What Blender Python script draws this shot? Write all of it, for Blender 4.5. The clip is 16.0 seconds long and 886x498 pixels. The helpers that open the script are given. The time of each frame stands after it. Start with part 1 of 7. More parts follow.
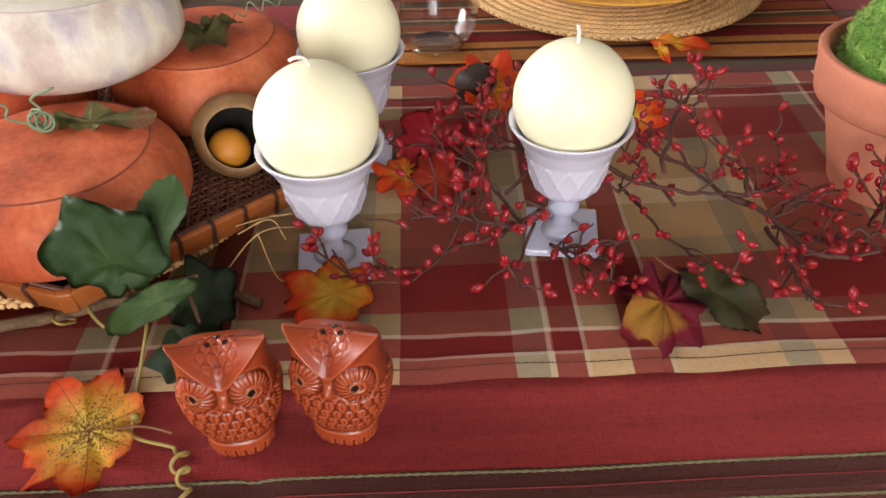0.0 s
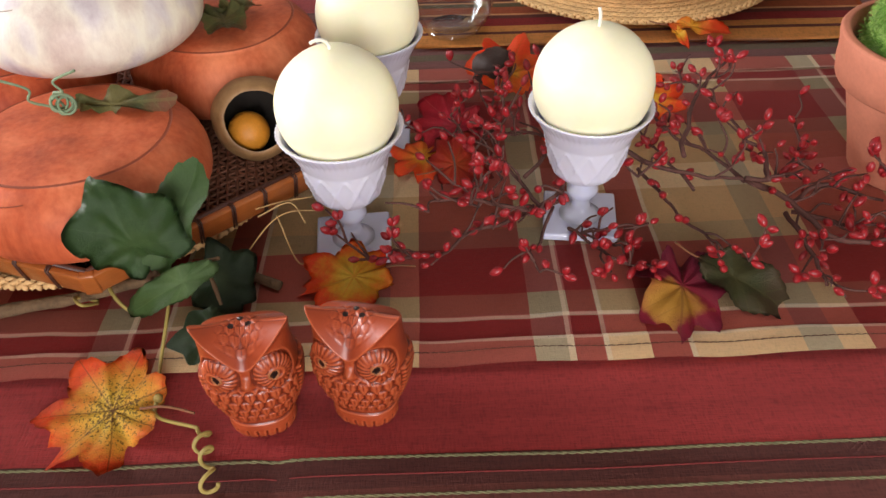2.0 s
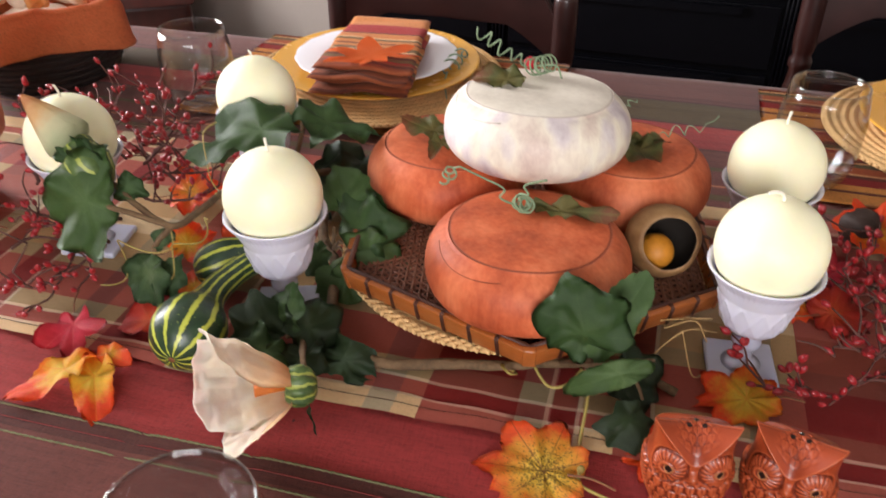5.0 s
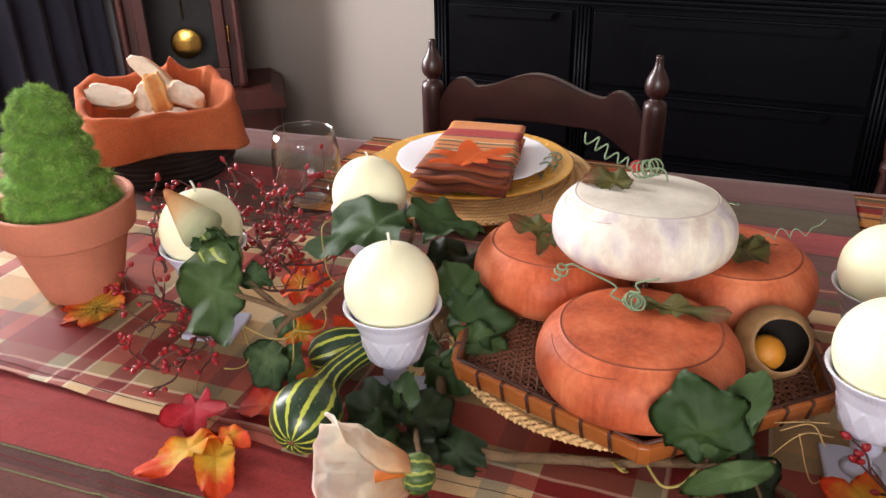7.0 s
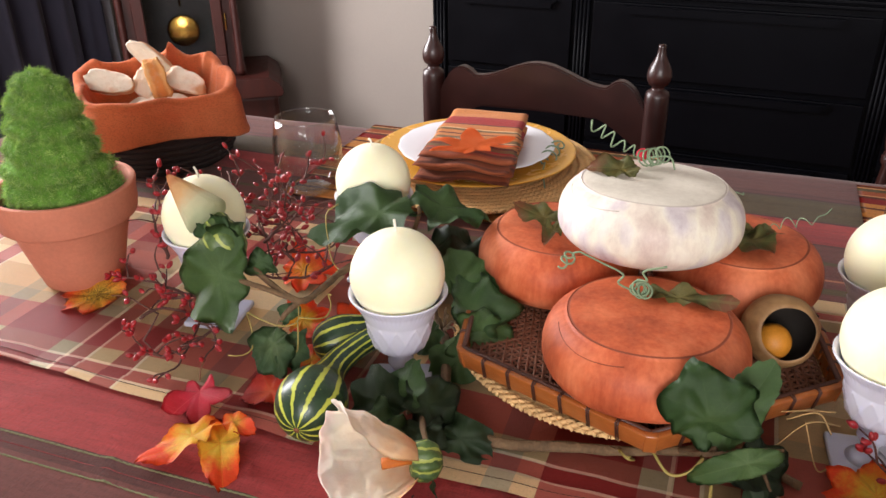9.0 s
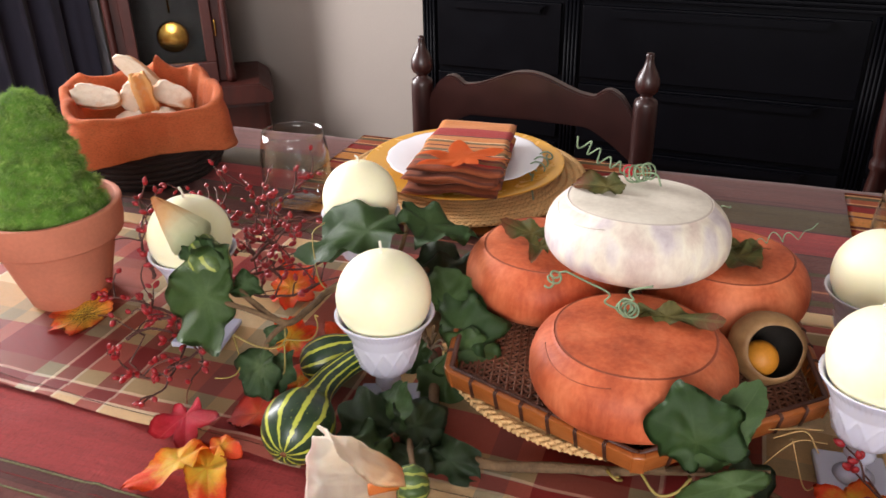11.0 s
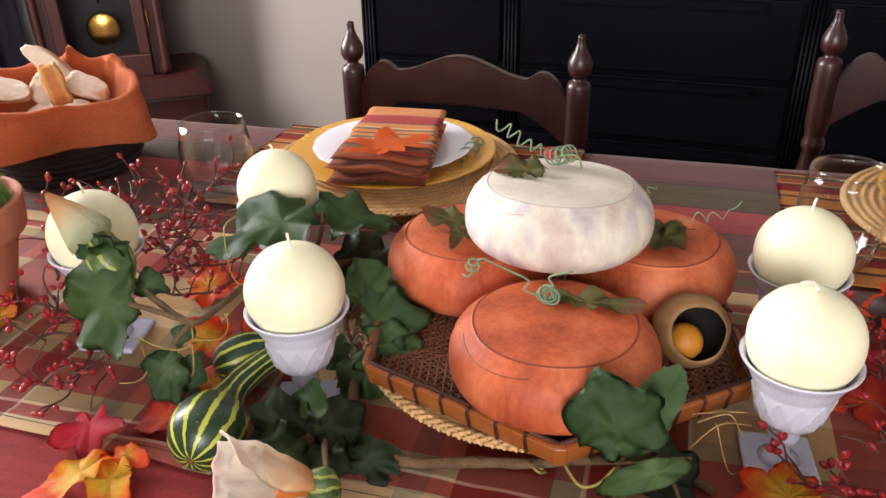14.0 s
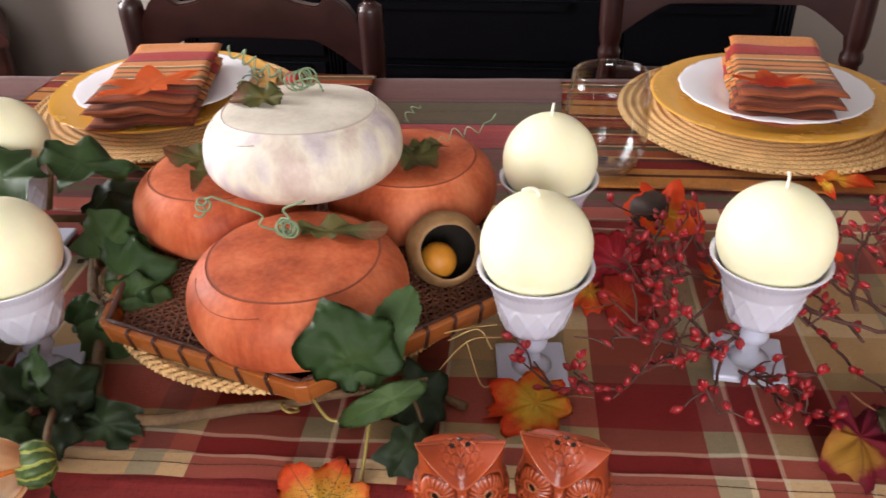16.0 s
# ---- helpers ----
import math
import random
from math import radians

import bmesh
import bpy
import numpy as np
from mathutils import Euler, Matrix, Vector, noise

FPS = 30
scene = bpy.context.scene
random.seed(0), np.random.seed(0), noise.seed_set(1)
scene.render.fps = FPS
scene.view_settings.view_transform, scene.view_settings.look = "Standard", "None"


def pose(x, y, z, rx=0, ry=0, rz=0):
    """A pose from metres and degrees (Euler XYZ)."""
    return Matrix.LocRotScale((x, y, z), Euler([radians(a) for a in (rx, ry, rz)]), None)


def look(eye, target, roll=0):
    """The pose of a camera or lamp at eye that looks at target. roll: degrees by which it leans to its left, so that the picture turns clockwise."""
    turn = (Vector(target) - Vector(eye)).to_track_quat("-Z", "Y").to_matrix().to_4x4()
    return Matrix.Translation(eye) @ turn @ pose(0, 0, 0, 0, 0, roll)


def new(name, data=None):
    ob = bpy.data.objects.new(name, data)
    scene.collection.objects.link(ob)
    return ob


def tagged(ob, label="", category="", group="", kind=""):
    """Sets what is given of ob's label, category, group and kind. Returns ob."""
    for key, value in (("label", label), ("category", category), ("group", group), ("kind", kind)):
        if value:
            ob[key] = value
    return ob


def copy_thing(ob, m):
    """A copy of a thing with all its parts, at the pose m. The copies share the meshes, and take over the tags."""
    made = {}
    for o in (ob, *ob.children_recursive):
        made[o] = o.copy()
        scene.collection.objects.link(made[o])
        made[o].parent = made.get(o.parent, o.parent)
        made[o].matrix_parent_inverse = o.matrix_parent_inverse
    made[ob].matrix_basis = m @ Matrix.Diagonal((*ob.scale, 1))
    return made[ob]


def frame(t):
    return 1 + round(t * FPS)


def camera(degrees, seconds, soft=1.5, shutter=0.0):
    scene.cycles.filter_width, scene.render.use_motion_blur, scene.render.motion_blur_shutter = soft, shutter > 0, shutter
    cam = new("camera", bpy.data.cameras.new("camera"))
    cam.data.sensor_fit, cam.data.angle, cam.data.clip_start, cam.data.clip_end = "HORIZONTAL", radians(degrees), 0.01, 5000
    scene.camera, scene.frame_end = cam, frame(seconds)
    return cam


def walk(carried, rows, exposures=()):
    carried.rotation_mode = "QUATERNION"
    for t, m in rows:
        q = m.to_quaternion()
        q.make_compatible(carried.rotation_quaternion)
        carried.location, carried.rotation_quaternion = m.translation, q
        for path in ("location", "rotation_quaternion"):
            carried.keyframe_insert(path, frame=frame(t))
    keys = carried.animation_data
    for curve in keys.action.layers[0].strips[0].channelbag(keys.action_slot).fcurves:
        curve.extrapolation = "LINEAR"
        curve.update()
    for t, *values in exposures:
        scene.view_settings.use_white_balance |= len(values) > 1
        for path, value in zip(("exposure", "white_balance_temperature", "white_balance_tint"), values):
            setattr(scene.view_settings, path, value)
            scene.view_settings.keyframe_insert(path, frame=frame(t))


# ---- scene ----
cam = camera(57.6, 16.0, shutter=0.5)
PATH = [
    (0, (0.051, 0.072, 1.125), (-0.019, 1.605, -0.158), -1.7),
    (0.5, (0.055, 0.076, 1.128), (-0.019, 1.601, -0.164), -1.1),
    (1, (0.055, 0.079, 1.125), (-0.014, 1.599, -0.172), -1.2),
    (1.5, (0.042, 0.074, 1.123), (-0.037, 1.581, -0.189), -1.9),
    (2, (0.045, 0.07, 1.125), (-0.049, 1.579, -0.185), -2.1),
    (2.5, (0.039, 0.067, 1.123), (-0.064, 1.579, -0.181), -1.7),
    (3, (0.015, 0.054, 1.132), (-0.141, 1.579, -0.152), -1.2),
    (3.5, (-0.035, 0.036, 1.147), (-0.309, 1.574, -0.101), -0.6),
    (4, (-0.08, 0.016, 1.156), (-0.46, 1.559, -0.058), 0.3),
    (4.5, (-0.104, -0.005, 1.172), (-0.568, 1.548, 0.0), 0.3),
    (5, (-0.113, -0.018, 1.179), (-0.642, 1.561, 0.072), 0.1),
    (5.2, (-0.117, -0.023, 1.182), (-0.671, 1.572, 0.11), 0.0),
    (7.3, (-0.142, -0.054, 1.187), (-0.868, 1.584, 0.297), -1.1),
    (7.5, (-0.142, -0.055, 1.187), (-0.867, 1.583, 0.297), -1.1),
    (8, (-0.146, -0.054, 1.182), (-0.862, 1.583, 0.284), -0.9),
    (10.5, (-0.152, -0.052, 1.193), (-0.856, 1.576, 0.268), -0.5),
    (11, (-0.148, -0.042, 1.197), (-0.84, 1.596, 0.282), -1.0),
    (11.5, (-0.138, -0.025, 1.195), (-0.812, 1.624, 0.286), -1.7),
    (12, (-0.131, -0.013, 1.194), (-0.796, 1.639, 0.284), -2.1),
    (12.5, (-0.127, -0.009, 1.193), (-0.785, 1.644, 0.281), -2.1),
    (13, (-0.129, -0.01, 1.19), (-0.767, 1.651, 0.275), -1.7),
    (13.5, (-0.126, -0.01, 1.187), (-0.735, 1.656, 0.262), -1.2),
    (14, (-0.126, -0.009, 1.184), (-0.712, 1.656, 0.245), -1.1),
    (14.5, (-0.109, -0.001, 1.18), (-0.65, 1.667, 0.219), -1.4),
    (15, (-0.081, 0.01, 1.171), (-0.532, 1.683, 0.172), -1.4),
    (15.5, (-0.048, 0.025, 1.167), (-0.401, 1.688, 0.114), -1.9),
    (16, (-0.033, 0.037, 1.163), (-0.304, 1.697, 0.081), -1.8),
]
walk(cam, [(t, look(eye, target, roll)) for t, eye, target, roll in PATH])

# ---------- world, daylight and exposure ----------
world = bpy.data.worlds.new("world")
scene.world = world
world.use_nodes = True
wn = world.node_tree.nodes
sky = wn.new("ShaderNodeTexSky")
sky.sky_type, sky.sun_disc, sky.sun_elevation, sky.sun_rotation = "NISHITA", False, radians(40), radians(200)
wn["Background"].inputs["Strength"].default_value = 0.12
world.node_tree.links.new(sky.outputs["Color"], wn["Background"].inputs["Color"])


def window_light(name, m, w, h, power, col):
    d = bpy.data.lights.new(name, "AREA")
    d.shape, d.size, d.size_y, d.energy, d.color = "RECTANGLE", w, h, power, col
    o = new(name, d)
    o.matrix_world = m
    return o


window_light("daylight_south", look((0.35, -2.28, 1.62), (-0.2, 0.7, 0.75)), 1.6, 1.2, 86, (1.0, 0.958, 0.965))
window_light("daylight_west", look((-2.70, 0.95, 1.58), (-0.5, 0.55, 0.75)), 1.1, 1.3, 134, (1.0, 0.965, 0.985))


# ---------- materials ----------
def lin(r, g, b, k=1.0):
    """sRGB 0-255 to a linear colour, scaled by k."""
    f = lambda c: ((c / 255 + 0.055) / 1.055) ** 2.4 if c > 10 else c / 255 / 12.92
    return (min(f(r) * k, 0.95), min(f(g) * k, 0.95), min(f(b) * k, 0.95), 1)


class Nodes:
    def __init__(self, name):
        self.m = bpy.data.materials.new(name)
        self.m.use_nodes = True
        self.t = self.m.node_tree
        self.b = self.t.nodes["Principled BSDF"]
        self.co = self.t.nodes.new("ShaderNodeTexCoord").outputs["Object"]

    def link(self, a, b):
        self.t.links.new(a, b)

    def noise(self, scale, detail=4, rough=0.6, stretch=None, co=None):
        n = self.t.nodes.new("ShaderNodeTexNoise")
        n.inputs["Scale"].default_value, n.inputs["Detail"].default_value, n.inputs["Roughness"].default_value = scale, detail, rough
        src = co or self.co
        if stretch:
            mp = self.t.nodes.new("ShaderNodeMapping")
            mp.inputs["Scale"].default_value = stretch
            self.link(src, mp.inputs["Vector"])
            src = mp.outputs["Vector"]
        self.link(src, n.inputs["Vector"])
        return n.outputs["Fac"]

    def mix(self, fac, a, b, blend="MIX"):
        n = self.t.nodes.new("ShaderNodeMix")
        n.data_type, n.blend_type = "RGBA", blend
        for sock, v in ((n.inputs[0], fac), (n.inputs[6], a), (n.inputs[7], b)):
            if isinstance(v, (int, float, tuple)):
                sock.default_value = v
            else:
                self.link(v, sock)
        return n.outputs[2]

    def math(self, op, a, b=0.0, c=0.0):
        n = self.t.nodes.new("ShaderNodeMath")
        n.operation = op
        for sock, v in zip(n.inputs, (a, b, c)):
            if isinstance(v, (int, float)):
                sock.default_value = v
            else:
                self.link(v, sock)
        return n.outputs[0]

    def ramp(self, fac, stops, mode="LINEAR"):
        n = self.t.nodes.new("ShaderNodeValToRGB")
        n.color_ramp.interpolation = mode
        e = n.color_ramp.elements
        while len(e) < len(stops):
            e.new(0.5)
        for el, (p, c) in zip(e, stops):
            el.position = p
        for el, (p, c) in zip(e, stops):
            el.color = c if isinstance(c, tuple) else (c, c, c, 1)
        self.link(fac, n.inputs["Fac"])
        return n.outputs["Color"]

    def xyz(self, co=None):
        n = self.t.nodes.new("ShaderNodeSeparateXYZ")
        self.link(co or self.co, n.inputs[0])
        return n.outputs

    def bump(self, height, strength=0.3, dist=0.002):
        n = self.t.nodes.new("ShaderNodeBump")
        n.inputs["Strength"].default_value, n.inputs["Distance"].default_value = strength, dist
        self.link(height, n.inputs["Height"])
        self.link(n.outputs["Normal"], self.b.inputs["Normal"])

    def set(self, color=None, rough=0.5, **kw):
        if color is not None:
            if isinstance(color, tuple):
                self.b.inputs["Base Color"].default_value = color
            else:
                self.link(color, self.b.inputs["Base Color"])
        if isinstance(rough, (int, float)):
            self.b.inputs["Roughness"].default_value = rough
        else:
            self.link(rough, self.b.inputs["Roughness"])
        for k, v in kw.items():
            self.b.inputs[k.replace("_", " ")].default_value = v
        return self.m


def shade(c, k):
    return (min(c[0] * k, 1), min(c[1] * k, 1), min(c[2] * k, 1), 1)


def plain(name, col, rough=0.5, var=0.2, s1=12, s2=160, bump=0.15, dist=0.001, stretch=None, **kw):
    """A surface with stains at one scale and grain at another."""
    n = Nodes(name)
    big = n.ramp(n.noise(s1, 3), [(0.3, shade(col, 1 - var)), (0.7, shade(col, 1 + var))])
    fine = n.noise(s2, 5, 0.65, stretch)
    c = n.mix(0.35, big, n.ramp(fine, [(0.3, shade(col, 1 - 1.3 * var)), (0.7, shade(col, 1 + 1.3 * var))]))
    if bump:
        n.bump(fine, bump, dist)
    r = n.math("MULTIPLY_ADD", n.noise(s1 * 2, 3), 0.2, rough - 0.1)
    return n.set(c, r, **kw)


def wood(name, dark, light, rough=0.35, axis=(4, 4, 60), scale=6, coat=0.0):
    n = Nodes(name)
    g = n.noise(scale, 6, 0.6, axis)
    c = n.mix(0.4, n.ramp(g, [(0.3, dark), (0.7, light)]), n.ramp(n.noise(9, 3), [(0.3, dark), (0.75, light)]))
    n.bump(g, 0.12, 0.001)
    return n.set(c, n.math("MULTIPLY_ADD", g, 0.25, rough - 0.1), Coat_Weight=coat, Coat_Roughness=0.12)


K = 1.45   # albedo against what the dim room shows
RED_D, RED, BROWN, OLIVE = lin(108, 26, 26, K), lin(146, 48, 46, K * 1.4), lin(104, 56, 48, K * 1.25), lin(98, 78, 46, K)
TAN, CREAM, GREY_G, WHITE_T = lin(182, 112, 82, K), lin(214, 190, 122, K), lin(132, 128, 98, K), lin(225, 195, 165, K)


def fabric_finish(n, c, rough=0.9, thread=900, sheen=0.15, spec=0.25, depth=0.45, soil=0.5):
    """Woven threads and slubs over a colour."""
    a = n.noise(thread * 0.9, 2, 0.5, (1, 0.22, 1))
    b = n.noise(thread * 0.9, 2, 0.5, (0.16, 1, 1))
    w = n.math("MULTIPLY", n.math("ADD", a, b), 0.5)
    c = n.mix(depth, c, n.ramp(w, [(0.34, (0.35, 0.35, 0.36, 1)), (0.50, (0.85, 0.85, 0.85, 1)), (0.66, (1, 1, 1, 1))]), "MULTIPLY")
    stain = n.ramp(n.noise(7, 3), [(0.3, (0.82, 0.82, 0.84, 1)), (0.7, (1, 1, 1, 1))])
    c = n.mix(soil, c, stain, "MULTIPLY")
    n.bump(w, 0.5, 0.0012)
    return n.set(c, rough, Sheen_Weight=sheen, Sheen_Roughness=0.45, Specular_IOR_Level=spec)


def banded(name, lo, hi, bands, axis=1, thread=900, finish=True):
    """Cloth with stripes: bands are (start, colour) in metres along the axis."""
    n = Nodes(name)
    wob = n.math("MULTIPLY_ADD", n.noise(14, 2), 0.004, -0.002)
    v = n.math("ADD", n.xyz()[axis], wob)
    f = n.math("DIVIDE", n.math("SUBTRACT", v, lo), hi - lo)
    c = n.ramp(f, [(max(0, (p - lo) / (hi - lo)), col) for p, col in bands], "CONSTANT")
    slub = n.ramp(n.noise(90, 3, 0.6, (0.04, 1, 1)), [(0.35, (0.72, 0.70, 0.70, 1)), (0.6, (1, 1, 1, 1))])
    return fabric_finish(n, n.mix(0.6, c, slub, "MULTIPLY"), thread=900, depth=0.5, sheen=0.3)


SALM2, SALM, GOLD = lin(184, 124, 78, K), lin(150, 84, 60, K), lin(186, 146, 82, K)
GREEN_L = lin(110, 108, 64, K)
m_cloth = banded("tablecloth_weave", -0.52, 0.50, [
    (-0.52, BROWN), (-0.320, shade(BROWN, 0.62)), (-0.2975, RED), (-0.16, BROWN),
    (0.08, BROWN), (0.14, OLIVE), (0.150, BROWN), (0.168, TAN), (0.171, BROWN), (0.205, OLIVE), (0.210, BROWN), (0.250, shade(BROWN, 0.7)), (0.256, RED), (0.290, shade(RED, 1.25)), (0.318, shade(BROWN, 0.6)), (0.323, OLIVE), (0.387, shade(BROWN, 0.55)), (0.392, BROWN), (0.40, shade(BROWN, 0.7)), (0.404, BROWN)])


def runner_material():
    n = Nodes("plaid_runner_weave")
    x, y, z = n.xyz()
    wob = n.math("MULTIPLY_ADD", n.noise(9, 2), 0.009, -0.0045)
    v = n.math("ADD", y, wob)
    u = n.math("ADD", x, n.math("MULTIPLY_ADD", n.noise(9, 2), 0.004, -0.002))
    P = 0.26
    red, cream, grey, olive, white, gold = (0.33, 0.026, 0.023, 1), (1.0, 0.80, 0.46, 1), (0.46, 0.40, 0.28, 1), (0.43, 0.31, 0.15, 1), (1.0, 0.84, 0.66, 1), (0.66, 0.40, 0.16, 1)
    tan = (0.92, 0.62, 0.32, 1)
    f = n.math("FRACT", n.math("DIVIDE", n.math("ADD", u, 5 * P - 0.234), P))
    warp = n.ramp(f, [(p / P, c) for p, c in (
        (0, red), (0.067, grey), (0.086, white), (0.0895, red), (0.107, white), (0.1105, tan), (0.134, red), (0.156, white), (0.159, tan), (0.221, grey), (0.241, tan))], "CONSTANT")
    rows = [(-0.240, cream), (-0.2215, white), (-0.2185, red), (-0.203, white), (-0.1995, olive), (-0.181, red), (-0.135, olive), (-0.115, gold), (-0.075, cream), (-0.045, gold), (-0.007, olive), (0.013, red), (0.058, olive), (0.077, white), (0.0805, red), (0.0925, white), (0.096, cream)]
    g = n.math("DIVIDE", n.math("ADD", v, 0.26), 0.40)
    weft = n.ramp(g, [(max(0, (p + 0.26) / 0.40), c) for p, c in rows], "CONSTANT")
    gm = n.t.nodes.new("ShaderNodeGamma")      # crossing threads: the geometric mean of both colours
    gm.inputs["Gamma"].default_value = 0.5
    n.link(n.mix(1.0, warp, weft, "MULTIPLY"), gm.inputs["Color"])
    c = gm.outputs["Color"]
    for lines, fac, wd in (((-0.2200, -0.2013, 0.0787, 0.0942), v, 0.0016), ((0.08775, 0.10875, 0.1575), n.math("MULTIPLY", f, P), 0.0014)):
        for p in lines:   # floating pale threads
            on = n.math("LESS_THAN", n.math("ABSOLUTE", n.math("SUBTRACT", fac, p)), wd)
            c = n.mix(n.math("MULTIPLY", on, 0.40), c, (1.0, 0.82, 0.58, 1))
    return fabric_finish(n, c, 0.5, 1500, 0.08, 0.26, 0.22, 0.15)


m_runner = runner_material()


def napkin_stripes(name, axis=1, period=0.11):
    n = Nodes(name)
    A, B, C, D, E, F = lin(200, 132, 64, K), lin(98, 46, 32, K), lin(138, 34, 30, K), lin(204, 146, 98, K), lin(92, 78, 48, K), lin(160, 78, 40, K)
    f = n.math("FRACT", n.math("DIVIDE", n.math("ADD", n.xyz()[axis], 1.1), period))
    c = n.ramp(f, [(0, A), (0.14, B), (0.17, A), (0.24, C), (0.33, B), (0.37, D), (0.39, F), (0.47, E), (0.52, D), (0.54, B), (0.57, F), (0.66, C), (0.69, D), (0.71, E), (0.76, B), (0.80, F), (0.90, C), (0.94, D), (0.96, B)], "CONSTANT")
    return fabric_finish(n, c, 0.9, 700, 0.08)


m_mat = napkin_stripes("striped_placemat_weave", 1, 0.19)


def napkin_bands():
    A, R, B, O, W = lin(196, 122, 64, 1.1), lin(158, 44, 40, 1.1), lin(100, 50, 34, 1.1), lin(112, 88, 54, 1.1), lin(220, 172, 124, 1.1)
    D = lin(144, 76, 46, 1.1)
    n = Nodes("striped_napkin_weave")
    v = n.math("ADD", n.xyz()[1], n.math("MULTIPLY_ADD", n.noise(20, 2), 0.004, -0.002))
    rows = [(-0.13, D), (-0.100, B), (-0.094, D), (-0.084, shade(D, 0.8)), (-0.078, B), (-0.070, D), (-0.064, R), (-0.060, O), (-0.052, B), (-0.046, A), (-0.036, D), (-0.030, W), (-0.027, O), (-0.018, A), (-0.008, B), (-0.004, A), (0.006, O), (0.012, W), (0.015, A), (0.030, B), (0.034, R), (0.062, A), (0.098, R), (0.102, B)]
    return fabric_finish(n, n.ramp(n.math("DIVIDE", n.math("ADD", v, 0.13), 0.26), [((p + 0.13) / 0.26, c) for p, c in rows], "CONSTANT"), 0.9, 900, 0.08)


m_napkin = napkin_bands()
m_wall = plain("greige_wall_paint", lin(176, 166, 157, 1.0), 0.8, 0.05, 2, 220, 0.1, 0.0008)
m_ceiling = plain("white_ceiling_paint", (0.42, 0.41, 0.40, 1), 0.9, 0.04, 2, 200, 0.1)
m_floor = wood("oak_floor_boards", lin(66, 40, 26), lin(112, 74, 48), 0.35, (60, 3, 3), 3)
m_wood_dark = wood("dark_cherry_wood", lin(44, 14, 10), lin(76, 27, 18), 0.48, (5, 5, 1), 5, 0.08)
m_wood_chair = wood("mahogany_chair_wood", lin(32, 12, 10), lin(58, 21, 15), 0.38, (3, 3, 3), 5, 0.2)
m_black = plain("black_painted_wood", lin(6, 6, 10), 0.45, 0.25, 5, 90, 0.12, 0.0008, (1, 20, 20), Specular_IOR_Level=0.08)
m_wax = plain("ivory_candle_wax", lin(251, 244, 208), 0.42, 0.02, 30, 260, 0.05, 0.0004, Subsurface_Weight=0.35, Subsurface_Radius=(0.012, 0.010, 0.006), Subsurface_Scale=0.6, Specular_IOR_Level=0.35)
m_wick = plain("white_cotton_wick", lin(238, 232, 215), 0.9, 0.08, 300, 900, 0.4)
# stem and foot: more translucent milk glass, the berries' shade put into its colour
m_milk_shaded = plain("shaded_milk_glass_foot", lin(196, 199, 216), 0.12, 0.03, 20, 60, 0.05, 0.0004, Subsurface_Weight=0.5, Subsurface_Radius=(0.010, 0.010, 0.013), Subsurface_Scale=0.5)
m_milk = plain("milk_glass", lin(214, 214, 230), 0.14, 0.02, 20, 60, 0.05, 0.0004, Subsurface_Weight=0.3, Subsurface_Radius=(0.006, 0.006, 0.008), Subsurface_Scale=0.5)


def pumpkin_wood(name, base, dark, light, streak=0.6):
    n = Nodes(name)
    g = n.noise(14, 6, 0.7, (1, 1, 0.6))
    big = n.noise(22, 4, 0.6)
    c = n.ramp(big, [(0.28, dark), (0.5, base), (0.72, light)])
    c = n.mix(streak, c, n.ramp(g, [(0.36, dark), (0.5, base), (0.66, light)]))
    fine = n.noise(220, 4, 0.6, (1, 1, 0.15))
    c = n.mix(0.15, c, n.ramp(fine, [(0.35, dark), (0.65, light)]))
    n.bump(n.math("ADD", fine, n.noise(45, 3)), 0.25, 0.0012)
    return n.set(c, n.math("MULTIPLY_ADD", big, 0.25, 0.42), Specular_IOR_Level=0.3)


m_pump = pumpkin_wood("orange_washed_wood", lin(194, 92, 54), lin(128, 48, 26), lin(226, 136, 94), 0.5)


def whitewash():
    n = Nodes("whitewashed_wood")
    patch = n.noise(34, 2, 0.4, (1, 1, 0.6))
    c = n.ramp(patch, [(0.30, lin(156, 140, 154)), (0.42, lin(196, 186, 188)), (0.53, lin(224, 216, 194)), (0.66, lin(198, 176, 160))])
    brush = n.noise(90, 5, 0.7, (1, 1, 0.45))
    c = n.mix(0.3, c, n.ramp(brush, [(0.34, lin(186, 166, 168)), (0.5, lin(226, 214, 206)), (0.64, lin(244, 240, 230))]))
    n.bump(n.math("ADD", brush, n.noise(240, 3)), 0.3, 0.0012)
    return n.set(c, n.math("MULTIPLY_ADD", brush, 0.3, 0.32), Specular_IOR_Level=0.4)


m_pump_w = whitewash()
m_pump_wt = pumpkin_wood("whitewashed_top", lin(214, 206, 190, 1.05), lin(190, 180, 165), lin(232, 226, 212), 0.5)
m_groove = plain("dark_scribed_groove", lin(138, 66, 40), 0.8)
m_groove_w = plain("grey_scribed_groove", lin(196, 184, 172), 0.8)
m_bamboo = plain("varnished_bamboo", lin(150, 84, 38, 1.1), 0.3, 0.25, 30, 120, 0.2, 0.001, (1, 1, 6))
m_bamboo_d = plain("dark_rattan_binding", lin(72, 40, 28), 0.5, 0.3, 60, 400, 0.3)
m_straw = plain("pale_straw_braid", lin(204, 164, 110, 1.1), 0.75, 0.25, 60, 500, 0.4, 0.001)
m_terra = plain("terracotta_clay", lin(182, 112, 86, 1.05), 0.8, 0.16, 18, 260, 0.2, 0.0008)
m_yellow = plain("mustard_glazed_stoneware", lin(212, 156, 60, 1.05), 0.25, 0.05, 14, 90, 0.05)
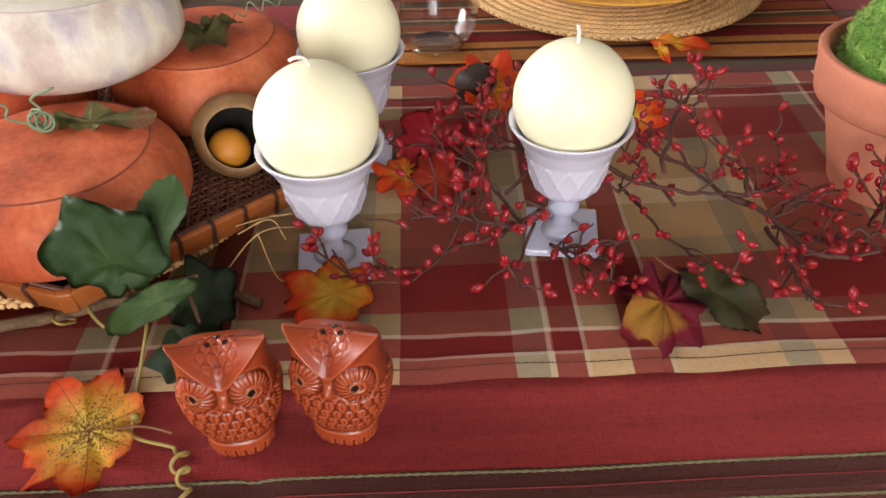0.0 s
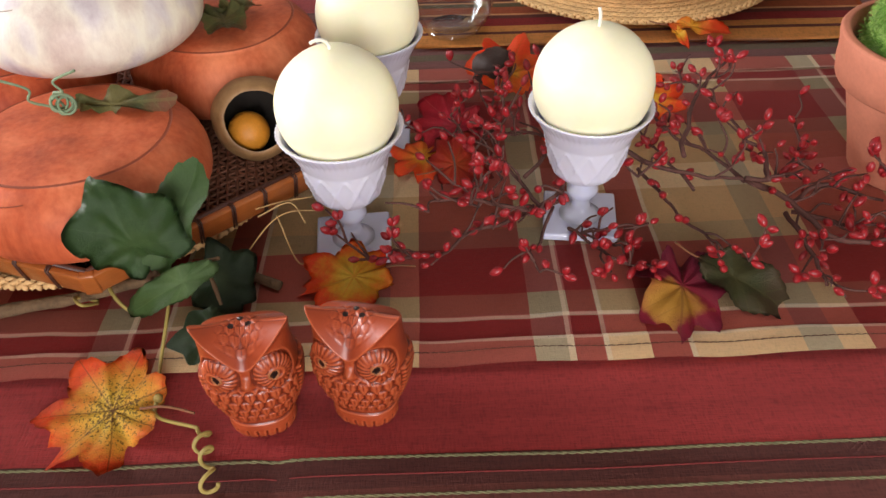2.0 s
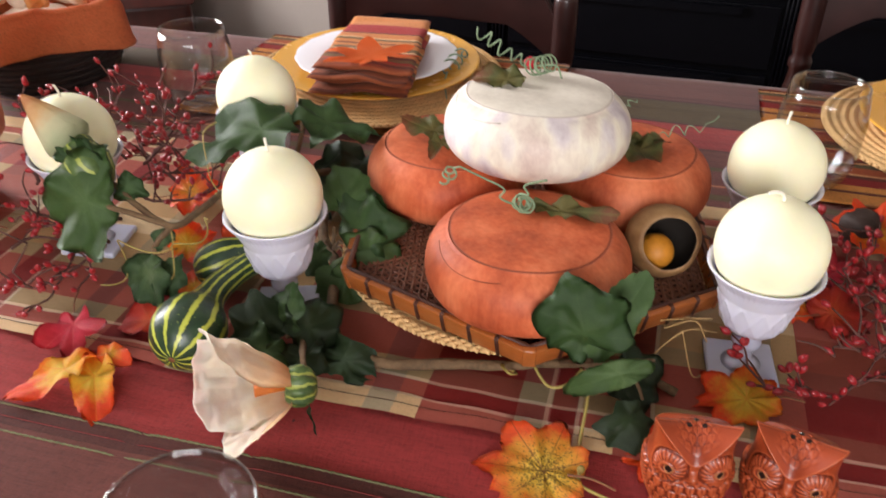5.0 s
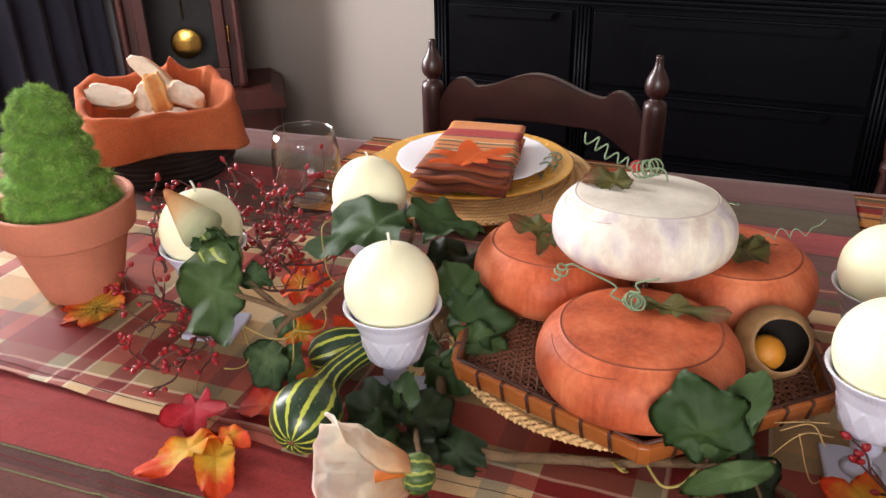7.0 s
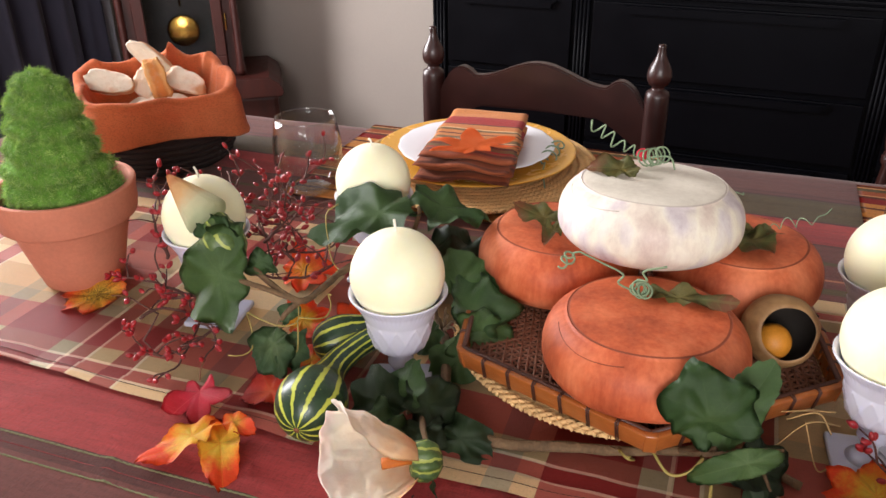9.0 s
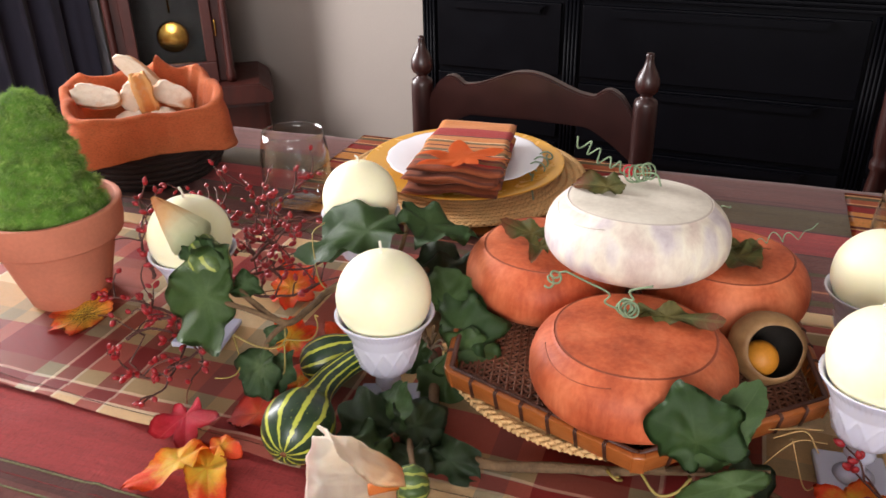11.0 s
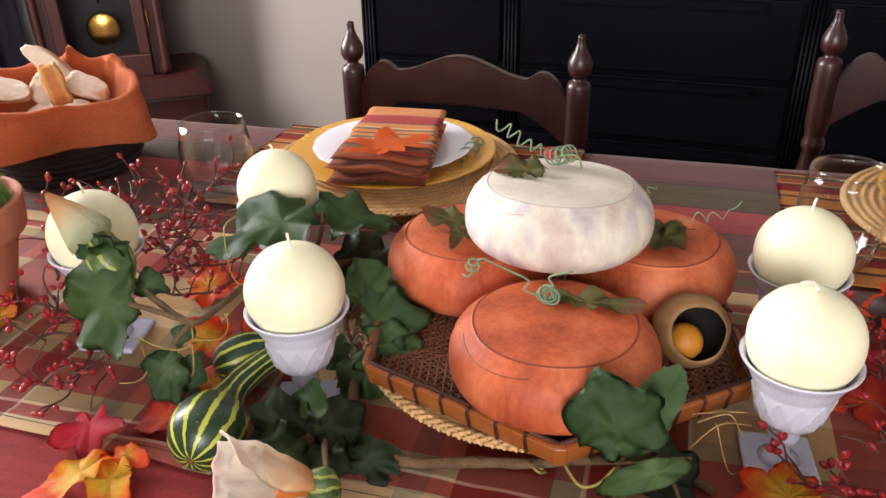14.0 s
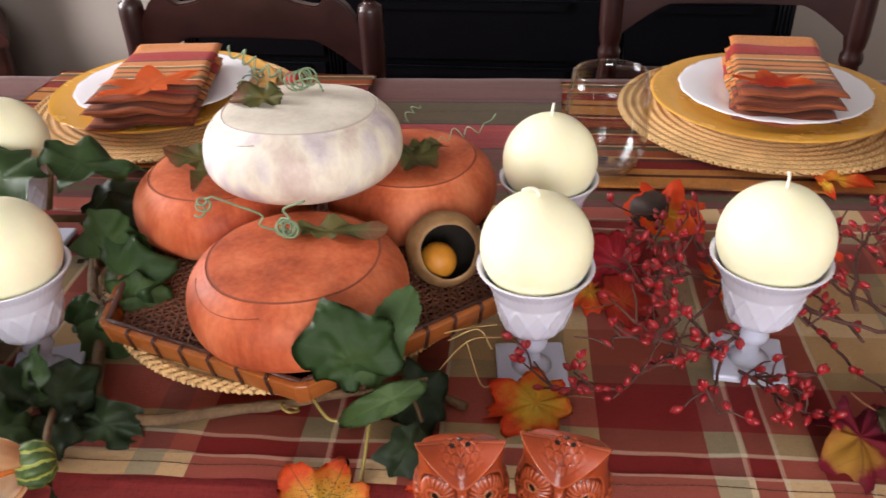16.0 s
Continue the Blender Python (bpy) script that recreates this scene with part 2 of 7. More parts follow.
m_white = plain("white_glazed_porcelain", lin(238, 238, 244), 0.12, 0.02, 10, 60, 0.0)
m_black_metal = plain("dark_brown_woven_bowl", lin(32, 20, 17), 0.85, 0.3, 20, 160, 0.3, 0.001)


def glass_material(name, tint, base):
    n = Nodes(name)
    lw = n.t.nodes.new("ShaderNodeLayerWeight")
    lw.inputs["Blend"].default_value = 0.5
    gloss = n.math("MULTIPLY_ADD", n.math("POWER", lw.outputs["Facing"], 3.0), 0.85, base)
    tr = n.t.nodes.new("ShaderNodeBsdfTransparent")
    tr.inputs["Color"].default_value = (tint, tint * 1.008, tint * 1.008, 1)
    gl = n.t.nodes.new("ShaderNodeBsdfGlossy")
    gl.inputs["Roughness"].default_value = 0.01
    mx = n.t.nodes.new("ShaderNodeMixShader")
    n.link(gloss, mx.inputs[0])
    n.link(tr.outputs[0], mx.inputs[1])
    n.link(gl.outputs[0], mx.inputs[2])
    n.link(mx.outputs[0], n.t.nodes["Material Output"].inputs["Surface"])
    return n.m


m_glass = glass_material("clear_drinking_glass", 0.955, 0.045)
m_glass_rim = glass_material("thick_glass_rim", 0.92, 0.13)


# ---------- building helpers ----------
def part(name, bm, material, parent=None, label="", smooth=True, m=None):
    me = bpy.data.meshes.new(name)
    if smooth:
        for f in bm.faces:
            f.smooth = True
    bm.to_mesh(me)
    bm.free()
    for mt in (material if isinstance(material, (list, tuple)) else (material,)):
        me.materials.append(mt)
    ob = new(name, me)
    if parent:
        ob.parent = parent
    if m is not None:
        ob.matrix_basis = m
    if label:
        ob["label"] = label
    return ob


def thing(name, m, label, category, group="", kind=""):
    ob = new(name)
    ob.empty_display_size = 0.02
    ob.matrix_basis = m
    return tagged(ob, label, category, group, kind)


def lathe(profile, seg=48, closed=False, fn=None):
    """Turned body from (radius, z) pairs; fn may move each point (r, z, angle) -> (r, z)."""
    bm = bmesh.new()
    rings = []
    for r, z in profile:
        if r < 1e-6:
            rings.append([bm.verts.new((0, 0, z))])
        else:
            ring = []
            for i in range(seg):
                a = 2 * math.pi * i / seg
                rr, zz = fn(r, z, a) if fn else (r, z)
                ring.append(bm.verts.new((rr * math.cos(a), rr * math.sin(a), zz)))
            rings.append(ring)
    pairs = list(zip(rings, rings[1:])) + ([(rings[-1], rings[0])] if closed else [])
    for a, b in pairs:
        for i in range(seg):
            j = (i + 1) % seg
            if len(a) == 1 and len(b) == 1:
                continue
            if len(a) == 1:
                bm.faces.new((a[0], b[j], b[i]))
            elif len(b) == 1:
                bm.faces.new((a[i], a[j], b[0]))
            else:
                bm.faces.new((a[i], a[j], b[j], b[i]))
    bmesh.ops.recalc_face_normals(bm, faces=bm.faces)
    return bm


def arc(cx, cz, rx, rz, a0, a1, n):
    return [(cx + rx * math.cos(radians(a0 + (a1 - a0) * i / n)), cz + rz * math.sin(radians(a0 + (a1 - a0) * i / n))) for i in range(n + 1)]


def smooth_path(pts, n):
    """Points of a curve through pts (Catmull-Rom), n per span."""
    P = [Vector(p) for p in pts]
    P = [P[0] * 2 - P[1]] + P + [P[-1] * 2 - P[-2]]
    out = []
    for i in range(1, len(P) - 2):
        a, b, c, d = P[i - 1:i + 3]
        for k in range(n):
            t = k / n
            out.append(0.5 * (2 * b + (c - a) * t + (2 * a - 5 * b + 4 * c - d) * t * t + (3 * b - a - 3 * c + d) * t ** 3))
    out.append(P[-2])
    return out


def tube(pts, radius, seg=8, bm=None, knots=0.0):
    """A round rod along pts; radius a number or a function of 0..1."""
    bm = bm or bmesh.new()
    n = len(pts)
    f = radius if callable(radius) else (lambda s: radius)
    tan = [(Vector(pts[min(i + 1, n - 1)]) - Vector(pts[max(i - 1, 0)])).normalized() for i in range(n)]
    up = Vector((0, 0, 1)) if abs(tan[0].z) < 0.9 else Vector((1, 0, 0))
    side = tan[0].cross(up).normalized()
    rings = []
    for i in range(n):
        side = (side - tan[i] * side.dot(tan[i])).normalized()
        nrm = tan[i].cross(side)
        r = f(i / (n - 1))
        ring = []
        for k in range(seg):
            a = 2 * math.pi * k / seg
            rr = r * (1 + knots * noise.noise(Vector(pts[i]) * 90 + Vector((k, 0, 0))))
            ring.append(bm.verts.new(Vector(pts[i]) + side * rr * math.cos(a) + nrm * rr * math.sin(a)))
        rings.append(ring)
    for a, b in zip(rings, rings[1:]):
        for k in range(seg):
            bm.faces.new((a[k], a[(k + 1) % seg], b[(k + 1) % seg], b[k]))
    bm.faces.new(rings[0][::-1])
    bm.faces.new(rings[-1])
    return bm


def box(sx, sy, sz, loc=(0, 0, 0), bevel=0.0, seg=2, bm=None):
    own = bm is None
    b = bmesh.new()
    bmesh.ops.create_cube(b, size=1, matrix=Matrix.Translation(loc) @ Matrix.Diagonal((sx, sy, sz, 1)))
    if bevel:
        bmesh.ops.bevel(b, geom=b.edges[:], offset=bevel, segments=seg, affect="EDGES", profile=0.6)
    if own:
        return b
    me = bpy.data.meshes.new("tmp")
    b.to_mesh(me)
    b.free()
    bm.from_mesh(me)
    bpy.data.meshes.remove(me)
    return bm


def prism(outline, depth, bevel=0.0):
    """Extrudes an (x, z) outline along y, centred."""
    bm = bmesh.new()
    a = [bm.verts.new((x, -depth / 2, z)) for x, z in outline]
    b = [bm.verts.new((x, depth / 2, z)) for x, z in outline]
    n = len(a)
    bm.faces.new(a)
    bm.faces.new(b[::-1])
    for i in range(n):
        bm.faces.new((a[i], b[i], b[(i + 1) % n], a[(i + 1) % n]))
    bmesh.ops.recalc_face_normals(bm, faces=bm.faces)
    if bevel:
        es = [e for e in bm.edges if abs(e.verts[0].co.y - e.verts[1].co.y) < 1e-6]
        bmesh.ops.bevel(bm, geom=es, offset=bevel, segments=2, affect="EDGES")
    return bm


def bmesh_join(bm, other, m=None):
    me = bpy.data.meshes.new("tmp")
    other.to_mesh(me)
    other.free()
    if m is not None:
        me.transform(m)
    bm.from_mesh(me)
    bpy.data.meshes.remove(me)
    return bm


# ---------- the room ----------
X0, X1, Y0, Y1, ZC = -2.80, 2.30, -2.30, 2.82, 2.50


def setting(name, bm, material, label, category, smooth=False):
    return tagged(part(name, bm, material, smooth=smooth), label, category, kind="structure")


setting("floor", box(X1 - X0 + 0.2, Y1 - Y0 + 0.2, 0.1, ((X0 + X1) / 2, (Y0 + Y1) / 2, -0.05)), m_floor, "brown oak board floor of the dining room", "floor")
setting("ceiling", box(X1 - X0 + 0.2, Y1 - Y0 + 0.2, 0.1, ((X0 + X1) / 2, (Y0 + Y1) / 2, ZC + 0.05)), m_ceiling, "plain white painted ceiling of the room", "ceiling")
setting("wall_north", box(X1 - X0, 0.1, ZC, ((X0 + X1) / 2, Y1 + 0.05, ZC / 2)), m_wall, "greige painted wall behind the black sideboard", "wall")
setting("wall_east", box(0.1, Y1 - Y0, ZC, (X1 + 0.05, (Y0 + Y1) / 2, ZC / 2)), m_wall, "plain greige painted side wall", "wall")


def wall_with_opening(name, length, m, a, b, z0, z1, label):
    bm = bmesh.new()
    box(a, 0.1, ZC, (a / 2, 0, ZC / 2), bm=bm)
    box(length - b, 0.1, ZC, ((b + length) / 2, 0, ZC / 2), bm=bm)
    box(b - a, 0.1, z0, ((a + b) / 2, 0, z0 / 2), bm=bm)
    box(b - a, 0.1, ZC - z1, ((a + b) / 2, 0, (ZC + z1) / 2), bm=bm)
    ob = setting(name, bm, m_wall, label, "wall")
    ob.matrix_basis = m
    return ob


wall_with_opening("wall_south", X1 - X0, pose(X0, Y0 - 0.05, 0), 2.25, 4.05, 0.95, 2.3, "greige painted wall with a window opening")
wall_with_opening("wall_west", Y1 - Y0, pose(X0 - 0.05, Y0, 0, 0, 0, 90), 2.65, 3.85, 0.9, 2.25, "greige painted wall with a curtained window")
for nm, m, w, h in (("window_1", pose(0.35, Y0 - 0.05, 1.625), 1.8, 1.35), ("window_2", pose(X0 - 0.05, 0.95, 1.575, 0, 0, 90), 1.2, 1.35)):
    win = tagged(new(nm), "white sash window letting in daylight", "window", kind="structure")
    win.matrix_basis = m
    for x in (-w / 2 + 0.025, w / 2 - 0.025):
        part("window_frame", box(0.05, 0.07, h, (x, 0, 0), 0.004), m_white, win, smooth=False)
    for z in (-h / 2 + 0.025, 0, h / 2 - 0.025):
        part("window_frame", box(w - 0.1, 0.06, 0.05, (0, 0, z), 0.004), m_white, win, smooth=False)
    part("window_sill", box(w + 0.08, 0.14, 0.03, (0, 0.05 if nm == "window_1" else -0.05, -h / 2 - 0.015), 0.006), m_white, win, smooth=False)

# ---------- table, cloths ----------
T = 0.75
TABLE = pose(-0.253, 0.617, 0, 0, 0, 3.58) @ Matrix.Diagonal((1.054, 1.024, 1, 1))
table = thing("dining_table", TABLE, "dark wooden dining table under a striped cloth", "table")
part("tabletop", box(2.16, 0.965, 0.035, (0.10, -0.005, T - 0.0185), 0.006), m_wood_dark, table)
for x in (-0.88, 1.08):
    for y in (-0.40, 0.39):
        part("leg", lathe([(0.0, 0), (0.022, 0), (0.026, 0.1), (0.036, 0.45), (0.03, 0.52), (0.042, 0.56), (0.042, 0.714), (0, 0.714)], 20), m_wood_dark, table, m=pose(x, y, 0))


def cloth_grid(u0, u1, v0, v1, nu, nv, height, drop=None, thick=0.0):
    """A cloth sheet; height(u, v) gives its lift; drop = (a, b, c, d): edges past which it falls."""
    bm = bmesh.new()

    def place(u, v):
        z, x, y = height(u, v), u, v
        if drop:
            a, b, c, d = drop
            for lim, sgn, ax in ((a, -1, 0), (b, 1, 0), (c, -1, 1), (d, 1, 1)):
                val = u if ax == 0 else v
                over = (val - lim) * sgn
                if over > 0:
                    R = 0.008
                    ang = min(over / R, math.pi / 2)
                    along = R * math.sin(ang)
                    down = R * (1 - math.cos(ang)) + max(0, over - R * math.pi / 2)
                    along += 0.006 * math.sin((v if ax == 0 else u) * 40) * min(1, down * 8)
                    z -= down
                    if ax == 0:
                        x = lim + sgn * along
                    else:
                        y = lim + sgn * along
        return x, y, z
    g = [[bm.verts.new(place(u0 + (u1 - u0) * i / nu, v0 + (v1 - v0) * j / nv)) for j in range(nv + 1)] for i in range(nu + 1)]
    for i in range(nu):
        for j in range(nv):
            bm.faces.new((g[i][j], g[i + 1][j], g[i + 1][j + 1], g[i][j + 1]))
    if thick:
        bmesh.ops.solidify(bm, geom=bm.faces[:], thickness=-thick)
    bmesh.ops.recalc_face_normals(bm, faces=bm.faces)
    return bm


def n3(x, y, s, k=0.0):
    return noise.noise(Vector((x * s + k, y * s - k, k)))


def crease(u, v):
    r = 0.0008 * n3(u, v, 14, 3.1) + 0.0011 * n3(u, v * 3, 5, 7.7)
    for a, b, s in ((-0.12, 0.3, -1), (-0.33, -0.5, 1), (-0.20, 0.2, -1), (-0.47, 0.6, 1), (0.16, -0.3, -1)):
        r += s * 0.0022 * math.exp(-((u - a - b * (v + 0.3)) / 0.006) ** 2) * (v < -0.22)
    return r


tc = part("tablecloth", cloth_grid(-1.16, 1.36, -0.70, 0.69, 170, 110, lambda u, v: T + 0.0015 + crease(u, v), (-0.985, 1.185, -0.49, 0.478), 0.0012), m_cloth)
tc.matrix_basis = TABLE
m_cord = plain("olive_twisted_cord", lin(104, 98, 68, 1.1), 0.95, 0.3, 300, 900, 0.5)
m_cord_r = plain("red_thread_row", lin(118, 40, 38), 0.95, 0.3, 300, 900, 0.5)
for vv, rr, mt in ((-0.2985, 0.0010, m_cord), (-0.3215, 0.0010, m_cord), (-0.3090, 0.0005, m_cord_r)):
    bmc = bmesh.new()
    for half in (0, 1):
        pts = []
        for i in range(1500):
            u = -0.98 + 2.16 * i / 1499
            an = i * 0.9 + math.pi * half
            pts.append((u, vv + rr * 0.45 * math.cos(an) + 0.0022 * n3(u, vv, 6), T + 0.0017 + crease(u, vv) + rr * 0.45 * math.sin(an)))
        tube(pts, rr * 0.62, 5, bmc)
    part("cord", bmc, mt, tc, "twisted woven cord")
tagged(tc, "maroon, brown and olive striped woven tablecloth on the table", "tablecloth")


def runner_lift(u, v):
    w = 0.0011 * n3(u, v, 9, 1.3) + 0.0012 * max(0, n3(u * 0.6, v * 2, 16, 5.1))
    edge = max(0, -0.19 - v) / 0.05
    return T + 0.0052 + w + 0.0010 * edge * math.sin(u * 70 + 3 * n3(u, 0, 8))


def runner_strip(v0, v1, nv, lift, thick):
    bm = cloth_grid(-0.93, 1.15, v0, v1, 220, nv, lambda u, v: runner_lift(u, v) + lift, None, thick)
    for v in bm.verts:   # the hem wanders a little
        k = (v.co.y + 0.06) / -0.18
        if v.co.x < -0.2:
            v.co.y += 0.016 * min(1, (-0.2 - v.co.x) / 0.3) * max(0, k)
        v.co.y += 0.0015 * n3(v.co.x, 0, 7)
    return bm


rn = part("table_runner", runner_strip(-0.2385, 0.117, 56, 0, 0.0012), m_runner)
rn.matrix_basis = TABLE
part("hem", runner_strip(-0.2395, -0.2195, 8, 0.0014, 0.0012), m_runner, rn, "folded stitched hem")
part("hem", runner_strip(0.094, 0.1175, 8, 0.0014, 0.0012), m_runner, rn, "folded stitched hem")
m_stitch = plain("brown_sewing_thread", lin(92, 56, 40), 0.8, 0.2, 300, 900)
bmt = bmesh.new()
for i in range(420):
    u = -0.92 + 2.06 * i / 420
    pts = []
    for k in range(3):
        x = u + 0.0021 * (k - 1)
        y = -0.2285
        z = runner_lift(x, y) + 0.0017 + 0.0004 * (k == 1)
        kk = (y + 0.06) / -0.18
        if x < -0.2:
            y += 0.016 * min(1, (-0.2 - x) / 0.3) * kk
        pts.append((x, y + 0.0015 * n3(x, 0, 7), z))
    tube(pts, 0.00036, 4, bmt)
part("stitching", bmt, m_stitch, rn, "row of brown stitches")
tagged(rn, "burgundy, cream and olive plaid table runner with stitched hem", "table runner")


def placemat(m):
    bm = cloth_grid(-0.235, 0.235, -0.150, 0.150, 70, 44, lambda u, v: 0.0010 * n3(u, v * 3, 11, 2.2) + 0.0022, None, 0.0018)
    ob = part("placemat", bm, m_mat)
    ob.matrix_basis = m
    return tagged(ob, "orange, brown and red striped cloth placemat under a setting", "placemat", "placemats")


placemat(pose(0.205, 0.955, T + 0.003, 0, 0, 2.0))
placemat(pose(-0.522, 0.945, T + 0.003, 0, 0, 2.5))


# ---------- place settings ----------
def braid_mat(name, m, R, label, rings=17, dome=0.0, group="", foot=0.0085):
    """A round straw mat: coiled braids, each a ring of slanting strands."""
    ob = thing(name, m, label, "charger", group)
    part("weave", lathe([(0, -foot), (R * 0.72, -foot), (R * 0.80, -foot * 0.6), (R - 0.006, 0.0005), (R - 0.003, 0.002), (R - 0.004, 0.0045), (R - 0.010, 0.0064), (0, 0.0064 + dome)], 64), m_straw, ob)
    w = R / rings
    for k in range(3, rings):
        r = R - w * (rings - k - 0.5)
        bm = bmesh.new()
        nst = int(2 * math.pi * r / 0.0085)
        for i in range(nst):
            for sgn in (0, 1):
                a = 2 * math.pi * (i + 0.5 * sgn) / nst
                da = 0.0095 / r
                pts = [((r + (j - 1) * w * 0.42 * (1 - 2 * sgn)) * math.cos(a + da * (j - 1)), (r + (j - 1) * w * 0.42 * (1 - 2 * sgn)) * math.sin(a + da * (j - 1)), 0.0042 + 0.0022 * (1 - abs(j - 1)) + 0.0004 * sgn) for j in range(3)]
                tube(pts, 0.0021, 4, bm)
        part("braid_ring", bm, m_straw, ob)
    return ob


def plate(name, m, prof, material, label, scallop=0.0, group=""):
    fn = None
    if scallop:
        fn = lambda r, z, a: (r * (1 + scallop * abs(math.sin(a * 9)) * max(0, (r - 0.07) / 0.04)), z)
    ob = part(name, lathe(prof, 108, False, fn), material)
    ob.matrix_basis = m
    return tagged(ob, label, "plate", group)


def dish(R, h, well, rim_t=0.004):
    """Profile of a plate: foot, well, rim."""
    return [(0, 0.004), (well * 0.72, 0.004), (well * 0.75, 0.0), (well * 0.80, 0.0), (well, 0.003), (R * 0.97, h - rim_t * 0.8), (R, h - rim_t * 0.2), (R * 0.995, h), (R * 0.97, h + 0.0004), (well * 1.04, 0.0085), (well * 0.9, 0.0065), (0, 0.006)]


def folded_napkin(name, m, L, W, label, seed):
    """Napkin folded in soft layers: a long tail at the back, thick rolled folds in front."""
    ob = thing(name, m, label, "napkin", "folded napkins")
    layers = ((0.002, 0.96, 0.0095, 0.000), (0.014, 0.93, 0.0098, 0.0088), (0.000, 0.90, 0.0098, 0.0180), (0.009, 1.0, 0.0095, 0.0272))
    for k, (v0, vl, th, z0) in enumerate(layers):
        bm = bmesh.new()
        nu, nv = 22, 34
        a, b = -L / 2 + v0, -L / 2 + L * vl
        def pos(i, j, up):
            p, q = i / nu, j / nv
            u = (p - 0.5) * W
            v = a + (b - a) * q
            front = max(0.0, 1 - (v + L / 2) / 0.10)
            edge = math.sqrt(max(0.0, 1 - max(0, 1 - q / 0.07) ** 2)) * math.sqrt(max(0.0, 1 - max(0, (q - 0.95) / 0.05) ** 2))
            edge *= math.sqrt(max(0.0, 1 - max(0, (abs(p - 0.5) - 0.43) / 0.07) ** 2))
            t = th * (0.90 - 0.20 * front) * edge
            z = 0.002 + z0 * (0.90 + 0.10 * front) + 0.5 * th + (0.5 if up else -0.5) * t
            z += (0.0028 * math.sin(u * 42 + 0.5 * k + seed) + 0.0018 * math.sin(u * 95 + seed)) * front + 0.0024 * n3(u * 0.5, v * 1.6, 26, 3.3 + 0.4 * k + seed)
            x = u * (1 + 0.05 * front - 0.12 * max(0, v / L)) + 0.0035 * n3(v, k, 18, seed) + 0.002 * (1 if k % 2 else -1)
            y = v + 0.004 * math.sin(u * 30 + k * 2 + seed) * front
            return x, y, z
        g = [[[bm.verts.new(pos(i, j, s)) for j in range(nv + 1)] for i in range(nu + 1)] for s in (0, 1)]
        for i in range(nu):
            for j in range(nv):
                bm.faces.new((g[1][i][j], g[1][i + 1][j], g[1][i + 1][j + 1], g[1][i][j + 1]))
                bm.faces.new((g[0][i][j + 1], g[0][i + 1][j + 1], g[0][i + 1][j], g[0][i][j]))
        bmesh.ops.remove_doubles(bm, verts=bm.verts, dist=0.00002)
        part("fold", bm, m_napkin, ob)
    return ob


for sx, sy, rot in ((-0.529, 0.942, -5), (0.211, 0.983, 8)):
    braid_mat("woven_charger", pose(sx - 0.003, sy + 0.006, T + 0.0150, 0, 0, rot), 0.172, "round braided straw charger on a striped placemat", group="chargers")
    plate("dinner_plate", pose(sx, sy, T + 0.0260), dish(0.139, 0.018, 0.092), m_yellow, "mustard yellow glazed dinner plate on a straw charger", group="dinner plates")
    plate("salad_plate", pose(sx + 0.001, sy - 0.001, T + 0.0360), dish(0.107, 0.016, 0.066, 0.003), m_white, "white scalloped porcelain salad plate on a yellow plate", 0.018, "salad plates")
folded_napkin("napkin", pose(-0.515, 0.908, T + 0.0430, 0.8, 0, 10.3), 0.206, 0.116, "striped orange and brown napkin folded on the plate", 1)
folded_napkin("napkin", pose(0.2145, 0.983, T + 0.0430, 1.0, 0, -3), 0.202, 0.108, "striped orange and brown napkin folded with thick rolls", 5)


# ---------- glasses ----------
def tumbler(m, R, h, label):
    t = 0.0016
    out = [(0.0, 0.0), (R * 0.50, 0.0), (R * 0.62, 0.003), (R * 0.86, 0.018), (R * 0.98, 0.036), (R, 0.048), (R * 0.985, h * 0.72), (R * 0.91, h * 0.9), (R * 0.86, h)]
    inn = [(r - t, z) for r, z in out[3:]]
    inn[0] = (R * 0.80, 0.019)
    ob = thing("stemless_glass", m, label, "glass", "stemless glasses")
    part("bowl", lathe(out[2:] + inn[::-1] + [(R * 0.55, 0.009), (0, 0.008)], 64), m_glass, ob)
    part("rim", lathe([(R * 0.86 - t * 0.5 + 0.0009 * math.cos(k * math.pi / 4), h + 0.0006 + 0.0009 * math.sin(k * math.pi / 4)) for k in range(8)], 72, True), m_glass_rim, ob, "fire-polished glass rim")
    part("base", lathe([(0, 0.0), (R * 0.50, 0.0), (R * 0.615, 0.0028), (R * 0.54, 0.0072), (0, 0.0062)], 48), m_glass_rim, ob, "thick glass base")
    return tagged(ob, label, "glass", "stemless glasses")


tumbler(pose(-0.716, 0.806, T + 0.003), 0.0460, 0.104, "empty clear stemless wine glass on the tablecloth")
tumbler(pose(0.0145, 0.836, T + 0.004), 0.0440, 0.113, "empty clear stemless wine glass beside a plate")
tumbler(pose(-0.319, 0.186, T + 0.0025), 0.0455, 0.100, "empty clear stemless wine glass near the table edge")


